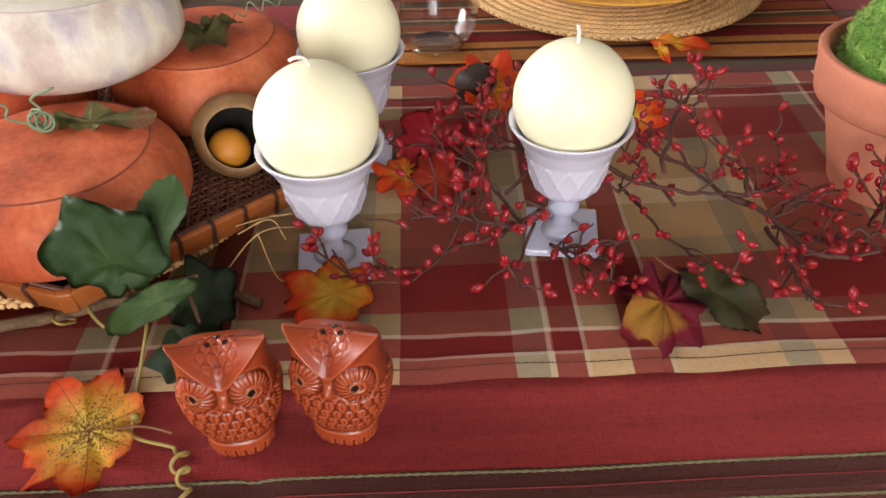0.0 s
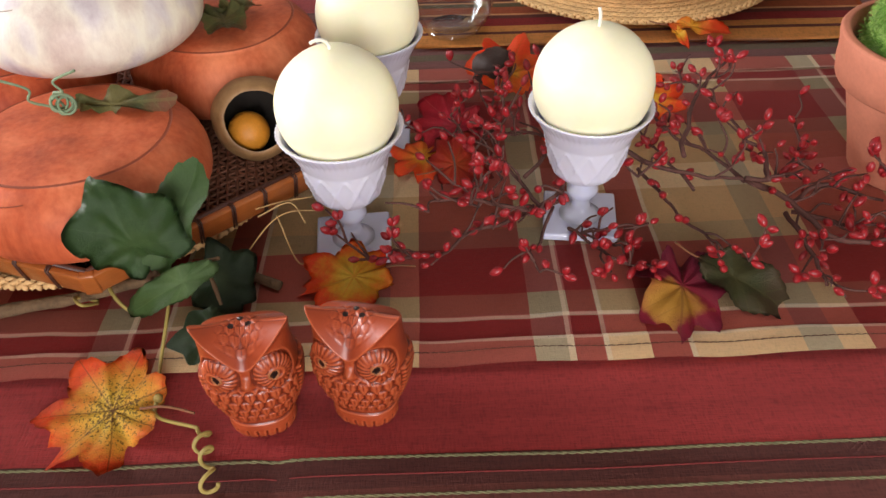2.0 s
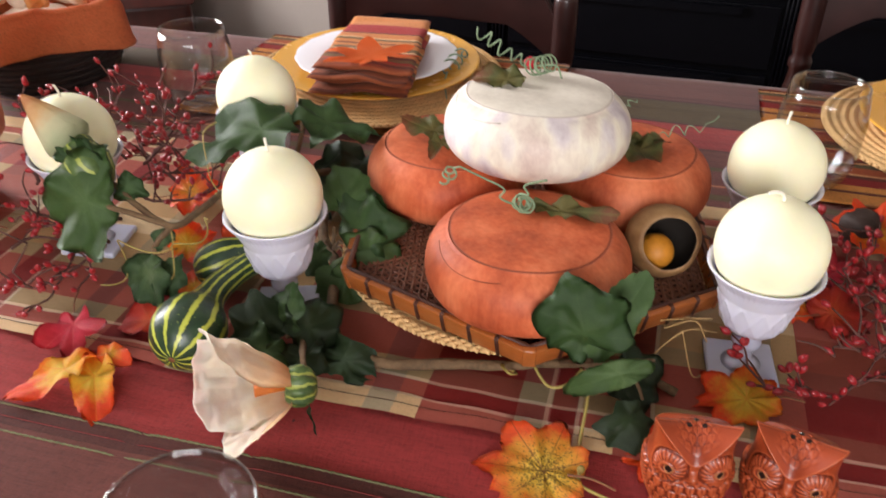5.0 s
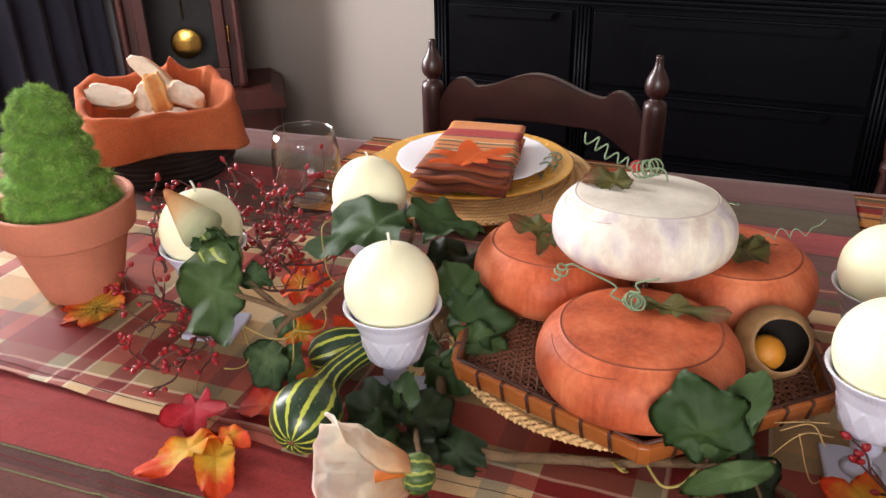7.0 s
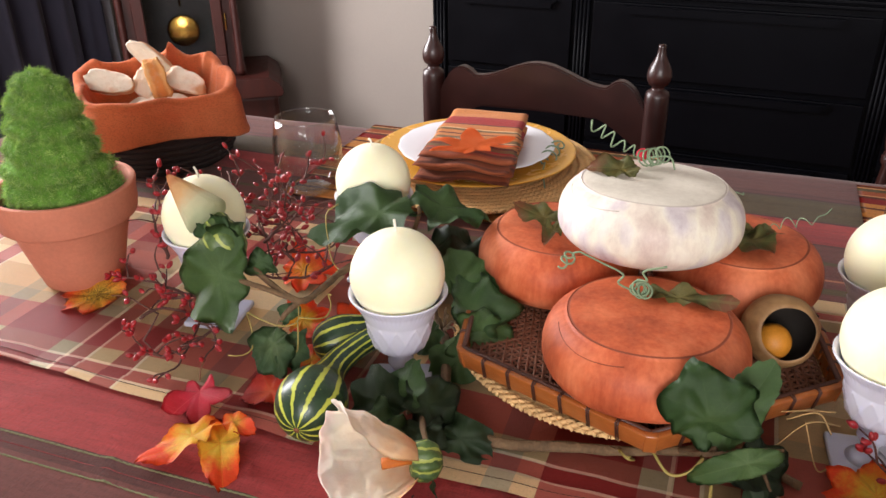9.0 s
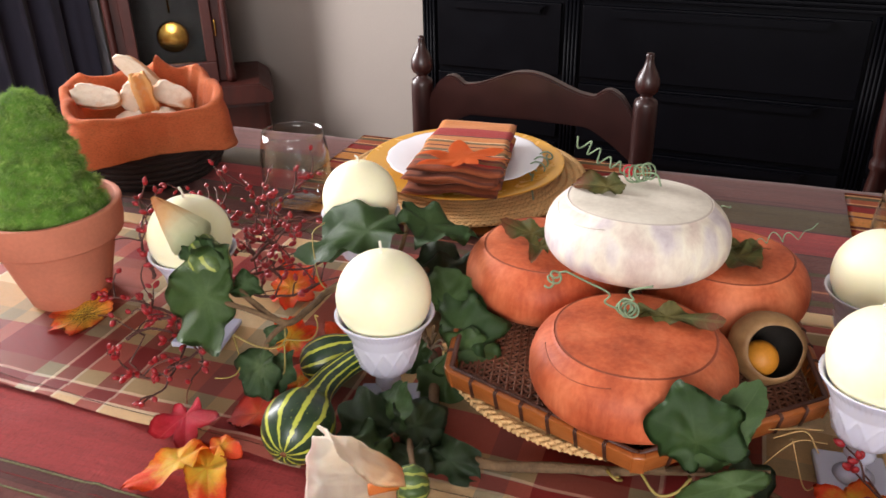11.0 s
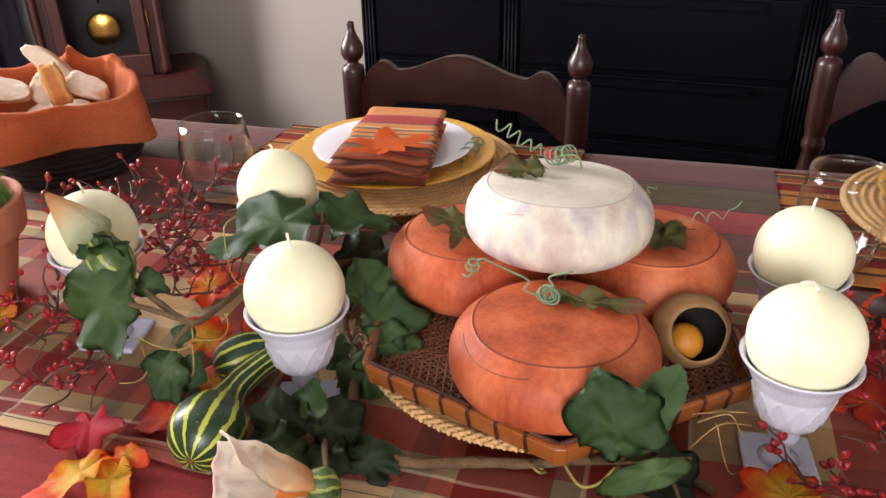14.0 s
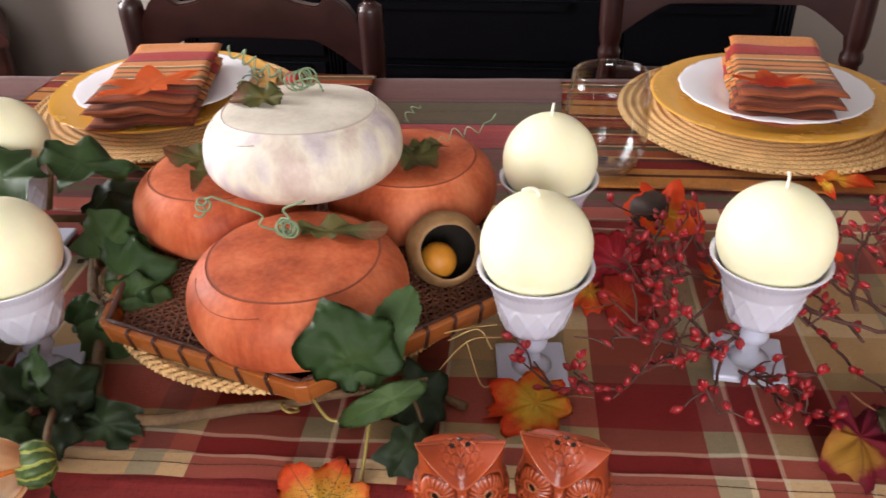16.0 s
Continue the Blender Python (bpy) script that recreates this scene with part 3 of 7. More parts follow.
# ---------- candles in milk glass goblets ----------
def goblet_candle(x, y, rot, wick, z=T + 0.0058):
    H = 0.0960
    g = thing("milk_glass_goblet", pose(x, y, z, 0, 0, rot), "white milk glass footed goblet with pressed diamond pattern", "goblet", "milk glass goblets")
    prof = [(0.0095, 0.0415), (0.0160, 0.0422), (0.0205, 0.0445), (0.0232, 0.0490), (0.0258, 0.0600), (0.0282, 0.0705), (0.0290, 0.0745), (0.0308, 0.0785), (0.0346, 0.0870), (0.0390, 0.0932), (0.0408, H), (0.0405, H + 0.0009), (0.0384, H + 0.0001), (0.0335, 0.0880), (0.0285, 0.0760), (0.0250, 0.0620), (0.0218, 0.0510), (0.013, 0.0460), (0, 0.0450)]
    dense = [(0, 0.0415)]
    for (r0, z0), (r1, z1) in zip(prof, prof[1:]):
        for k in range(4):
            dense.append((r0 + (r1 - r0) * k / 4, z0 + (z1 - z0) * k / 4))
    dense.append(prof[-1])

    def press(r, z, a):   # raised diamonds on the outside
        if 0.046 < z < 0.073 and r > 0.0215 + (z - 0.046) * 0.22:
            p = (a / (2 * math.pi) * 12) % 1
            q = (z - 0.046) / 0.027
            d = min(abs(p - q), abs(1 - p - q))
            r += 0.0010 * math.exp(-(d / 0.060) ** 2) + 0.0007 * math.exp(-((abs(p - 0.5) + abs(q - 0.5)) / 0.16) ** 2)
        if z > H - 0.012 and r > 0.0325:
            r += 0.0003 * math.sin(a * 60)
        return r, z
    part("bowl", lathe(dense, 180, False, press), m_milk, g, "pressed milk glass bowl")
    part("stem", lathe([(0, 0.006), (0.0150, 0.006), (0.0100, 0.0090), (0.0068, 0.0120), (0.0064, 0.0190), (0.0086, 0.0230), (0.0110, 0.0265), (0.0110, 0.0300), (0.0084, 0.0345), (0.0088, 0.0385), (0.0130, 0.0425), (0, 0.0445)], 32), m_milk_shaded, g)
    part("foot", box(0.052, 0.052, 0.006, (0, 0, 0.003), 0.0022, 3), m_milk_shaded, g, "square milk glass foot")
    zc = T + 0.1170
    c = thing("ball_candle", pose(x, y, zc, 0, 0, rot), "round ivory wax ball candle sitting in a milk glass goblet", "candle", "ball candles")
    bm = bmesh.new()
    bmesh.ops.create_uvsphere(bm, u_segments=48, v_segments=28, radius=0.0385)
    for v in bm.verts:
        n = v.co.normalized()
        v.co += n * 0.00035 * noise.noise(n * 2.2 + Vector((x * 9, y * 9, 0)))
    part("wax", bm, m_wax, c)
    p = [Vector((0, 0, 0.0372)), Vector((0, 0, 0.0405))] + [Vector(q) + Vector((0, 0, 0.0016)) for q in wick]
    part("wick", tube(smooth_path(p, 5), 0.0011, 7), m_wick, c, "white cotton wick")
    return g


goblet_candle(-0.0445, 0.502, 8, [(-0.003, 0.0, 0.0425), (-0.008, 0, 0.0425), (-0.011, -0.001, 0.0415)])
goblet_candle(-0.040, 0.633, 3, [(0.0005, 0, 0.044), (0.0012, 0, 0.0475)])
goblet_candle(0.116, 0.529, -4, [(0.0, 0, 0.044), (-0.001, 0, 0.0485)])
goblet_candle(-0.411, 0.456, 22, [(-0.0005, 0, 0.044), (-0.0008, 0, 0.0475)])
goblet_candle(-0.5215, 0.626, 5, [(-0.001, 0, 0.0425), (-0.003, 0, 0.0435)])
goblet_candle(-0.630, 0.491, 12, [(-0.001, 0, 0.043), (-0.003, 0, 0.047)])


# ---------- tray and pumpkins ----------
braid_mat("woven_round_mat", pose(-0.2475, 0.585, T + 0.0220), 0.155, "round braided straw mat under the bamboo tray", 11, foot=0.0160)


def hex_tray(m, R):
    tr = thing("bamboo_tray", m, "six-sided brown bamboo tray with woven cane bottom and bound rim", "tray")
    ap = R * math.cos(radians(30)) - 0.003

    def inside(x, y):
        return max(abs(x * math.cos(radians(a)) + y * math.sin(radians(a))) for a in (30, 90, 150)) < ap
    bm = bmesh.new()
    step = 0.0068
    for q, ang in enumerate((0, 60, 120)):
        ca, sa = math.cos(radians(ang)), math.sin(radians(ang))
        k = -int(R / step) * step
        i = 0
        while k < R:
            run = []
            nseg = int(2 * R / 0.0034)
            for j in range(nseg + 1):
                s = -R + 2 * R * j / nseg
                x, y = s * ca - k * sa, s * sa + k * ca
                if inside(x, y):
                    run.append((x, y, 0.0036 + 0.0007 * math.sin(j * 1.57 + i * 1.57 + q * 2.1) + 0.0003 * q))
            if len(run) > 2:
                tube(run[::2] if len(run) > 4 else run, 0.0014, 4, bm)
            k += step
            i += 1
    cane = part("woven_bottom", bm, m_cane, tr, "dark brown woven cane")
    cane["kind"] = "stuff"
    hexa = [(ap * 1.13 * math.cos(radians(60 * i)), ap * 1.13 * math.sin(radians(60 * i))) for i in range(6)]
    b = bmesh.new()
    lo = [b.verts.new((x, y, 0.0004)) for x, y in hexa]
    hi = [b.verts.new((x, y, 0.0018)) for x, y in hexa]
    b.faces.new(hi)
    b.faces.new(lo[::-1])
    for i in range(6):
        b.faces.new((lo[i], lo[(i + 1) % 6], hi[(i + 1) % 6], hi[i]))
    part("bottom_board", b, m_cane_dark, tr, smooth=False)
    L = R
    for sd in range(6):
        mm = pose(0, 0, 0, 0, 0, 60 * sd) @ pose(0, -R * math.cos(radians(30)), 0, 14, 0, 0)
        n = 7
        seg = L / n
        for i in range(n):
            x = -L / 2 + seg * (i + 0.5)
            part("rim_strip", box(seg - 0.0014, 0.0050, 0.0180, (0, 0, 0.0092), 0.0014, 2), m_bamboo, tr, m=mm @ pose(x, 0, 0))
        for i in range(1, n):
            x = -L / 2 + seg * i
            b = bmesh.new()
            for dx in (-0.0009, 0.0009):
                tube([(dx, -0.0028, 0.0), (dx, -0.0030, 0.009), (dx, -0.0026, 0.0182), (dx, 0, 0.0192), (dx, 0.0034, 0.0182), (dx, 0.0040, 0.009)], 0.0007, 5, b)
            part("binding", b, m_bamboo_d, tr, m=mm @ pose(x, 0, 0))
        part("inner_rim", tube([(-L / 2, 0.0040, 0.0165), (L / 2, 0.0040, 0.0165)], 0.0024, 6), m_bamboo_d, tr, m=mm)
        part("corner_block", box(0.0105, 0.0060, 0.0185, (0, 0, 0.0093), 0.0016, 2), m_bamboo, tr, m=pose(0, 0, 0, 0, 0, 60 * sd + 30) @ pose(0, -R + 0.0010, 0, 12, 0, 0))
    return tr


m_cane = plain("brown_woven_cane", lin(112, 70, 50, 1.1), 0.55, 0.25, 30, 400, 0.3)
m_cane_dark = plain("dark_cane_backing", lin(46, 26, 20), 0.8, 0.2)
hex_tray(pose(-0.2345, 0.589, T + 0.0325, 0, 0, -16.5), 0.1715)


# ---------- wooden pumpkins ----------
def wooden_pumpkin(name, m, R, h, top_r, mats, label, tilt=0.0):
    """Squat turned body with a flat scribed top."""
    ob = thing(name, m, label, "wooden pumpkin", "wooden pumpkins")
    body, topm, groove = mats
    zc, e = h * 0.48, 2.4

    def rad(z):
        k = abs(z - zc) / (zc if z < zc else h * 0.66)
        return R * (1 - min(k, 0.9999) ** e) ** (1 / e)
    prof = [(0, 0), (R * 0.38, 0.0)]
    zt = h * 0.955
    prof += [(max(rad(h * i / 30), R * 0.42), h * i / 30) for i in range(1, 29)]
    r_end = rad(zt)
    top_r = r_end * 0.995
    prof += [(r_end, zt), (top_r, zt + h * 0.012)]
    wob = lambda r, z, a: (r * (1 + 0.006 * math.sin(2 * a + 1) + 0.004 * math.sin(5 * a)), z + 0.0006 * math.sin(3 * a) * (z > h * 0.9))
    low = [(top_r, zt + h * 0.012), (top_r * 0.990, zt + h * 0.007), (top_r * 0.980, zt + h * 0.007), (top_r * 0.966, zt + h * 0.016)]
    flat = [(top_r * 0.966, zt + h * 0.016), (top_r * 0.9, zt + h * 0.030), (top_r * 0.7, h * 0.995), (top_r * 0.35, h * 1.0), (0, h * 1.0)]
    part("body", lathe(prof, 72, False, wob), body, ob)
    part("scribed_groove", lathe(low, 72, False, wob), groove, ob, "dark scribed ring")
    part("flat_top", lathe(flat, 72, False, wob), topm, ob)
    # a second, shallow scratched arc on the shoulder
    pts = []
    zr = h * 0.88
    for i in range(26):
        a = radians(-165 + 62 * i / 25)
        z2 = zr - 0.0035 * math.sin(i / 25 * math.pi)
        r2 = rad(z2) + 0.0001
        pts.append((r2 * math.cos(a), r2 * math.sin(a), z2))
    part("scratched_arc", tube(pts, 0.0004, 5), groove, ob)
    return ob


OR = (m_pump, m_pump, m_groove)
ZT = T + 0.0372
p_front = wooden_pumpkin("wooden_pumpkin", pose(-0.216, 0.498, ZT, 0, 0, 10), 0.0805, 0.0665, 0.063, OR, "squat orange washed wooden pumpkin with flat scribed top")
p_left = wooden_pumpkin("wooden_pumpkin", pose(-0.3215, 0.622, ZT, 0, 0, 120), 0.0768, 0.0665, 0.061, OR, "squat orange washed wooden pumpkin behind the front one")
p_right = wooden_pumpkin("wooden_pumpkin", pose(-0.1616, 0.660, ZT, 0, 0, 220), 0.0760, 0.0665, 0.061, OR, "squat orange washed wooden pumpkin beside the hollow gourd")
p_white = wooden_pumpkin("wooden_pumpkin", pose(-0.2395, 0.612, T + 0.0975, -3, 0, 0), 0.0800, 0.0680, 0.065, (m_pump_w, m_pump_wt, m_groove_w), "whitewashed squat wooden pumpkin stacked on three orange ones")


# ---------- hollow gourd with a small orange ----------
def gourd_bowl(m):
    prof = [(0.0, -0.030)] + [(0.0305 * math.sin(radians(a)), -0.0305 * math.cos(radians(a))) for a in range(12, 131, 7)]
    prof += [(0.0226, 0.0208), (0.0212, 0.0204)]
    inner = [(0.0212, 0.0204)] + [(0.0272 * math.sin(radians(a)), -0.0272 * math.cos(radians(a))) for a in range(124, 5, -8)] + [(0, -0.0270)]
    wob = lambda r, z, a: (r * (1 + 0.015 * math.sin(3 * a) + 0.008 * math.sin(7 * a + 1)), z + 0.0007 * math.sin(5 * a))
    ob = thing("hollow_gourd", m, "hollow dried brown gourd lying open on the tray", "gourd")
    part("shell", lathe(prof, 56, False, wob), m_gourd, ob)
    part("hollow", lathe(inner, 56, False, wob), m_gourd_in, ob, "dark hollow inside")
    return ob


def gourd_material():
    n = Nodes("dried_gourd_skin")
    c = n.ramp(n.noise(60, 4), [(0.3, lin(118, 84, 50)), (0.7, lin(162, 124, 80))])
    n.bump(n.noise(240, 3), 0.25, 0.001)
    return n.set(c, 0.6)


m_gourd = gourd_material()
# near-black colour for the inner faces of the gourd only
m_gourd_in = plain("dark_gourd_inside", lin(30, 22, 14), 0.9, 0.3, 60, 300, 0.4)
m_orange = plain("amber_fruit_skin", lin(198, 128, 36), 0.5, 0.2, 60, 700, 0.4, 0.0008)
GD = Vector((0.30, -0.86, 0.42)).normalized().to_track_quat("Z", "Y").to_matrix().to_4x4()
gourd_bowl(Matrix.Translation((-0.1185, 0.5660, T + 0.0690)) @ GD)
bm = bmesh.new()
bmesh.ops.create_uvsphere(bm, u_segments=28, v_segments=18, radius=0.0150)
for v in bm.verts:
    v.co.z *= 1.05
fruit = part("small_orange", bm, m_orange, m=Matrix.Translation((-0.1225, 0.5585, T + 0.0620)) @ GD)
tagged(fruit, "small amber orange fruit resting inside the hollow gourd", "fruit")


# ---------- potted moss topiaries ----------
m_moss = None


def moss_material():
    n = Nodes("green_moss_fibre")
    oi = n.t.nodes.new("ShaderNodeNewGeometry")
    big = n.ramp(n.noise(75, 3), [(0.32, lin(70, 104, 34)), (0.52, lin(132, 172, 70)), (0.70, lin(196, 220, 120))])
    c = n.mix(0.5, big, n.ramp(oi.outputs["Random Per Island"], [(0, lin(88, 128, 48)), (0.5, lin(138, 178, 76)), (1, lin(196, 220, 124))]))
    return n.set(c, 0.9, Specular_IOR_Level=0.15, Sheen_Weight=0.3)


m_moss = moss_material()
m_moss_body = plain("matted_green_moss", lin(104, 150, 52), 0.95, 0.35, 60, 700, 0.8, 0.004)
m_moss_core = plain("dark_moss_core", lin(44, 66, 24), 0.95, 0.3, 40, 500, 0.6, 0.003)


def topiary(m, seed):
    rnd = random.Random(seed)
    ob = thing("potted_topiary", m, "cone of green moss in a plain terracotta pot", "potted plant", "potted topiaries")
    H = 0.108
    pot = [(0, 0), (0.0395, 0), (0.0415, 0.002), (0.0600, 0.0705), (0.0600, 0.0715), (0.0675, 0.0725), (0.0690, 0.0745), (0.0722, H - 0.002), (0.0715, H), (0.0665, H), (0.0655, H - 0.002), (0.0610, 0.074), (0.055, 0.070), (0, 0.069)]
    dense = []
    for (r0, z0), (r1, z1) in zip(pot, pot[1:]):
        dense += [(r0 + (r1 - r0) * k / 3, z0 + (z1 - z0) * k / 3) for k in range(3)]
    dense.append(pot[-1])
    part("pot", lathe(dense, 64, False, lambda r, z, a: (r + 0.0004 * math.sin(z * 900 + a) * (r > 0.03), z)), m_terra, ob, "terracotta pot with a thick rim")
    part("soil", lathe([(0, 0.093), (0.0625, 0.090), (0.0625, 0.085), (0, 0.085)], 32), m_moss_core, ob)

    def rad(t):   # outline of the cone, 0 at the foot
        return 0.0600 * (1 - 0.60 * t ** 1.1) * math.sqrt(max(0.0, 1 - max(0, (t - 0.86) / 0.14) ** 2.6)) * (1 - 0.10 * math.exp(-t * 30))
    zb, hc = 0.090, 0.137
    def lump(a, t):
        q = Vector((math.cos(a) * (1 - 0.5 * t) * 3.6, math.sin(a) * (1 - 0.5 * t) * 3.6, t * 7.5 + seed))
        d = noise.voronoi(q + Vector((noise.noise(q), noise.noise(q + Vector((5, 0, 0))), 0)) * 0.3)[0][0]
        tier = abs(math.sin(math.pi * (t * 6.2 + a / (2 * math.pi) + 0.12 * noise.noise(q * 0.8)))) ** 0.7
        return 0.90 + 0.06 * noise.noise(q * 0.5) + 0.24 * tier * (1 - 0.5 * max(0, t - 0.8) / 0.2) - 0.16 * min(d, 0.9) + 0.05 * noise.noise(q * 4)
    core = lathe([(0, zb)] + [(max(0.93 * rad(i / 60), 0.0004), zb + hc * i / 60) for i in range(61)] + [(0, zb + hc)], 90, False, lambda r, z, a: (r * lump(a, (z - zb) / hc), z))
    part("moss_core", core, m_moss_body, ob)
    verts, faces = [], []
    for i in range(42000):
        t = rnd.random() ** 1.15
        a = rnd.random() * 2 * math.pi
        r = rad(t) * lump(a, t) * (0.915 + 0.05 * rnd.random())
        p = Vector((r * math.cos(a), r * math.sin(a), zb + hc * t))
        nrm = Vector((math.cos(a), math.sin(a), 0.35 + 0.8 * max(0, t - 0.8) * 5))
        cl = Vector((noise.noise(p * 130), noise.noise(p * 130 + Vector((9, 0, 0))), noise.noise(p * 130 + Vector((0, 9, 0))) - 0.25)) * 2.2
        d = (nrm.normalized() * 0.75 + cl + Vector((rnd.uniform(-1, 1), rnd.uniform(-1, 1), rnd.uniform(-1, 1))) * 0.7).normalized()
        ln = rnd.uniform(0.0018, 0.0060)
        s = d.cross(Vector((rnd.random(), rnd.random(), rnd.random() + 0.1))).normalized() * 0.00021
        tip = p + d * ln + Vector((rnd.uniform(-1, 1), rnd.uniform(-1, 1), rnd.uniform(-1, 0.6))) * 0.0009
        k = len(verts)
        verts += [p - s, p + s, tip + s * 0.4, tip - s * 0.4]
        faces += [(k, k + 1, k + 2, k + 3)]
    me = bpy.data.meshes.new("moss")
    me.from_pydata(verts, [], faces)
    me.materials.append(m_moss)
    fo = new("moss", me)
    fo.parent = ob
    fo["kind"] = "stuff"
    fo["label"] = "fuzzy bright green moss"
    return ob


topiary(pose(-0.821, 0.506, T + 0.0062, 0, -1.0, 40), 3)
topiary(pose(0.370, 0.592, T + 0.0062, 0, 1.5, 110), 8)


# ---------- chairs ----------
def chair(m):
    c = thing("dining_chair", m, "dark mahogany dining chair with turned posts and carved crest rail", "chair", "dining chairs")
    W = 0.395
    for s in (-1, 1):
        prof = [(0, 0), (0.015, 0), (0.019, 0.05), (0.020, 0.40), (0.0195, 0.45), (0.019, 0.60), (0.0145, 0.640), (0.0185, 0.645), (0.0190, 0.655), (0.0150, 0.664), (0.0175, 0.672), (0.0198, 0.690), (0.0200, 0.770), (0.0196, 0.780), (0.0180, 0.787), (0.0115, 0.7905), (0.0100, 0.793), (0.0104, 0.7965), (0.0150, 0.799), (0.0186, 0.805), (0.0196, 0.812), (0.0190, 0.820), (0.0155, 0.829), (0.0108, 0.837), (0.0074, 0.845), (0.0060, 0.853), (0.0064, 0.857), (0.0056, 0.8605), (0, 0.862)]
        part("post", lathe(prof, 28), m_wood_chair, c, m=pose(s * W / 2, 0, 0))
    xs = [i / 40 for i in range(-40, 41)]
    half = W / 2 - 0.012

    def crest(t):
        t = abs(t)
        return 0.817 - 0.030 * (1 - math.cos(min(t / 0.62, 1) * math.pi)) / 2 - 0.0 + (0.013 * math.sin((t - 0.62) / 0.26 * math.pi) if 0.62 < t < 0.88 else 0) - (0.034 * ((t - 0.88) / 0.12) if t > 0.88 else 0)

    def under(t):
        t = abs(t)
        return 0.736 - 0.004 * t - (0.052 * ((t - 0.55) / 0.45) ** 1.3 if t > 0.55 else 0)
    outline = [(half * t, crest(t)) for t in xs] + [(half * t, under(t)) for t in xs[::-1]]
    part("crest_rail", prism(outline, 0.020, 0.003), m_wood_chair, c, "scalloped mahogany crest rail", smooth=False)
    for z, h in ((0.60, 0.055), (0.50, 0.030)):
        part("back_rail", box(W - 0.02, 0.016, h, (0, 0, z), 0.004), m_wood_chair, c)
    part("seat", box(W + 0.03, 0.40, 0.035, (0, -0.19, 0.455), 0.012, 3), m_wood_chair, c)
    for s in (-1, 1):
        part("front_leg", lathe([(0, 0), (0.014, 0), (0.019, 0.1), (0.021, 0.30), (0.016, 0.33), (0.021, 0.36), (0.021, 0.44), (0, 0.44)], 20), m_wood_chair, c, m=pose(s * (W / 2 - 0.01), -0.36, 0))
        part("stretcher", box(0.016, 0.35, 0.020, (s * (W / 2 - 0.005), -0.18, 0.18), 0.004), m_wood_chair, c)
    return c


ch = chair(pose(-0.5325, 1.2555, 0, 0, 0, 0.4) @ Matrix.Diagonal((1, 1, 1.028, 1)))
copy_thing(ch, pose(0.240, 1.416, 0, 0, 0, -0.5) @ Matrix.Diagonal((1, 1, 1.028, 1)))


# ---------- sideboard ----------
def sideboard():
    xa, xb, yf, yb, top = -1.278, 0.625, 2.46, 2.80, 0.95
    s = thing("sideboard", pose((xa + xb) / 2, yf, 0), "large black painted sideboard with reeded stiles and long pulls", "sideboard")
    w = xb - xa
    part("body", box(w - 0.02, 0.31, top - 0.05, (0, 0.185, (top - 0.05) / 2 + 0.0), 0.004), m_black, s, smooth=False)
    part("top", box(w + 0.05, 0.37, 0.03, (0, 0.165, top - 0.015), 0.008), m_black, s, smooth=False)
    part("plinth", box(w + 0.01, 0.34, 0.09, (0, 0.165, 0.045), 0.005), m_black, s, smooth=False)
    for k in range(5):
        part("moulding", box(w + 0.012 - 0.004 * k, 0.012 + 0.004 * k, 0.011, (0, 0.018 - 0.002 * k, 0.748 + 0.016 * k), 0.003), m_black, s, smooth=False)
    for x in (-w / 2 + 0.028, -0.436, 0.436, w / 2 - 0.028):
        for dx in (-0.018, -0.006, 0.006, 0.018):
            part("reed", tube([(x + dx, 0.024, 0.10), (x + dx, 0.024, 0.735)], 0.0058, 8), m_black, s)
    cols = ((-w / 2 + 0.058, -0.466), (-0.406, 0.406), (0.466, w / 2 - 0.058))
    for a, b in cols:
        for z0, z1 in ((0.495, 0.728), (0.285, 0.483), (0.105, 0.273)):
            d = part("drawer_front", box(b - a - 0.008, 0.016, z1 - z0 - 0.008, ((a + b) / 2, 0.022, (z0 + z1) / 2), 0.003), m_black, s, smooth=False)
            L = (b - a) * 0.76
            zt = z1 - 0.010
            pull = prism([(-L / 2, zt), (L / 2, zt), (L / 2 - 0.012, zt - 0.012), (L / 2 - 0.016, zt - 0.026), (-L / 2 + 0.016, zt - 0.026), (-L / 2 + 0.012, zt - 0.012)], 0.022, 0.003)
            part("pull", pull, m_black, d, "long lipped black pull", smooth=False, m=pose((a + b) / 2, 0.010, 0))
    return s


sideboard()


# ---------- tall clock ----------
m_brass = plain("polished_brass", lin(214, 170, 84), 0.22, 0.15, 20, 200, 0.05, Metallic=1.0)
m_pane = Nodes("thin_clear_pane").set((0.9, 0.92, 0.92, 1), 0.02, Transmission_Weight=1.0, IOR=1.1)
m_clock_in = plain("dark_clock_interior", lin(26, 18, 16), 0.6, 0.2)


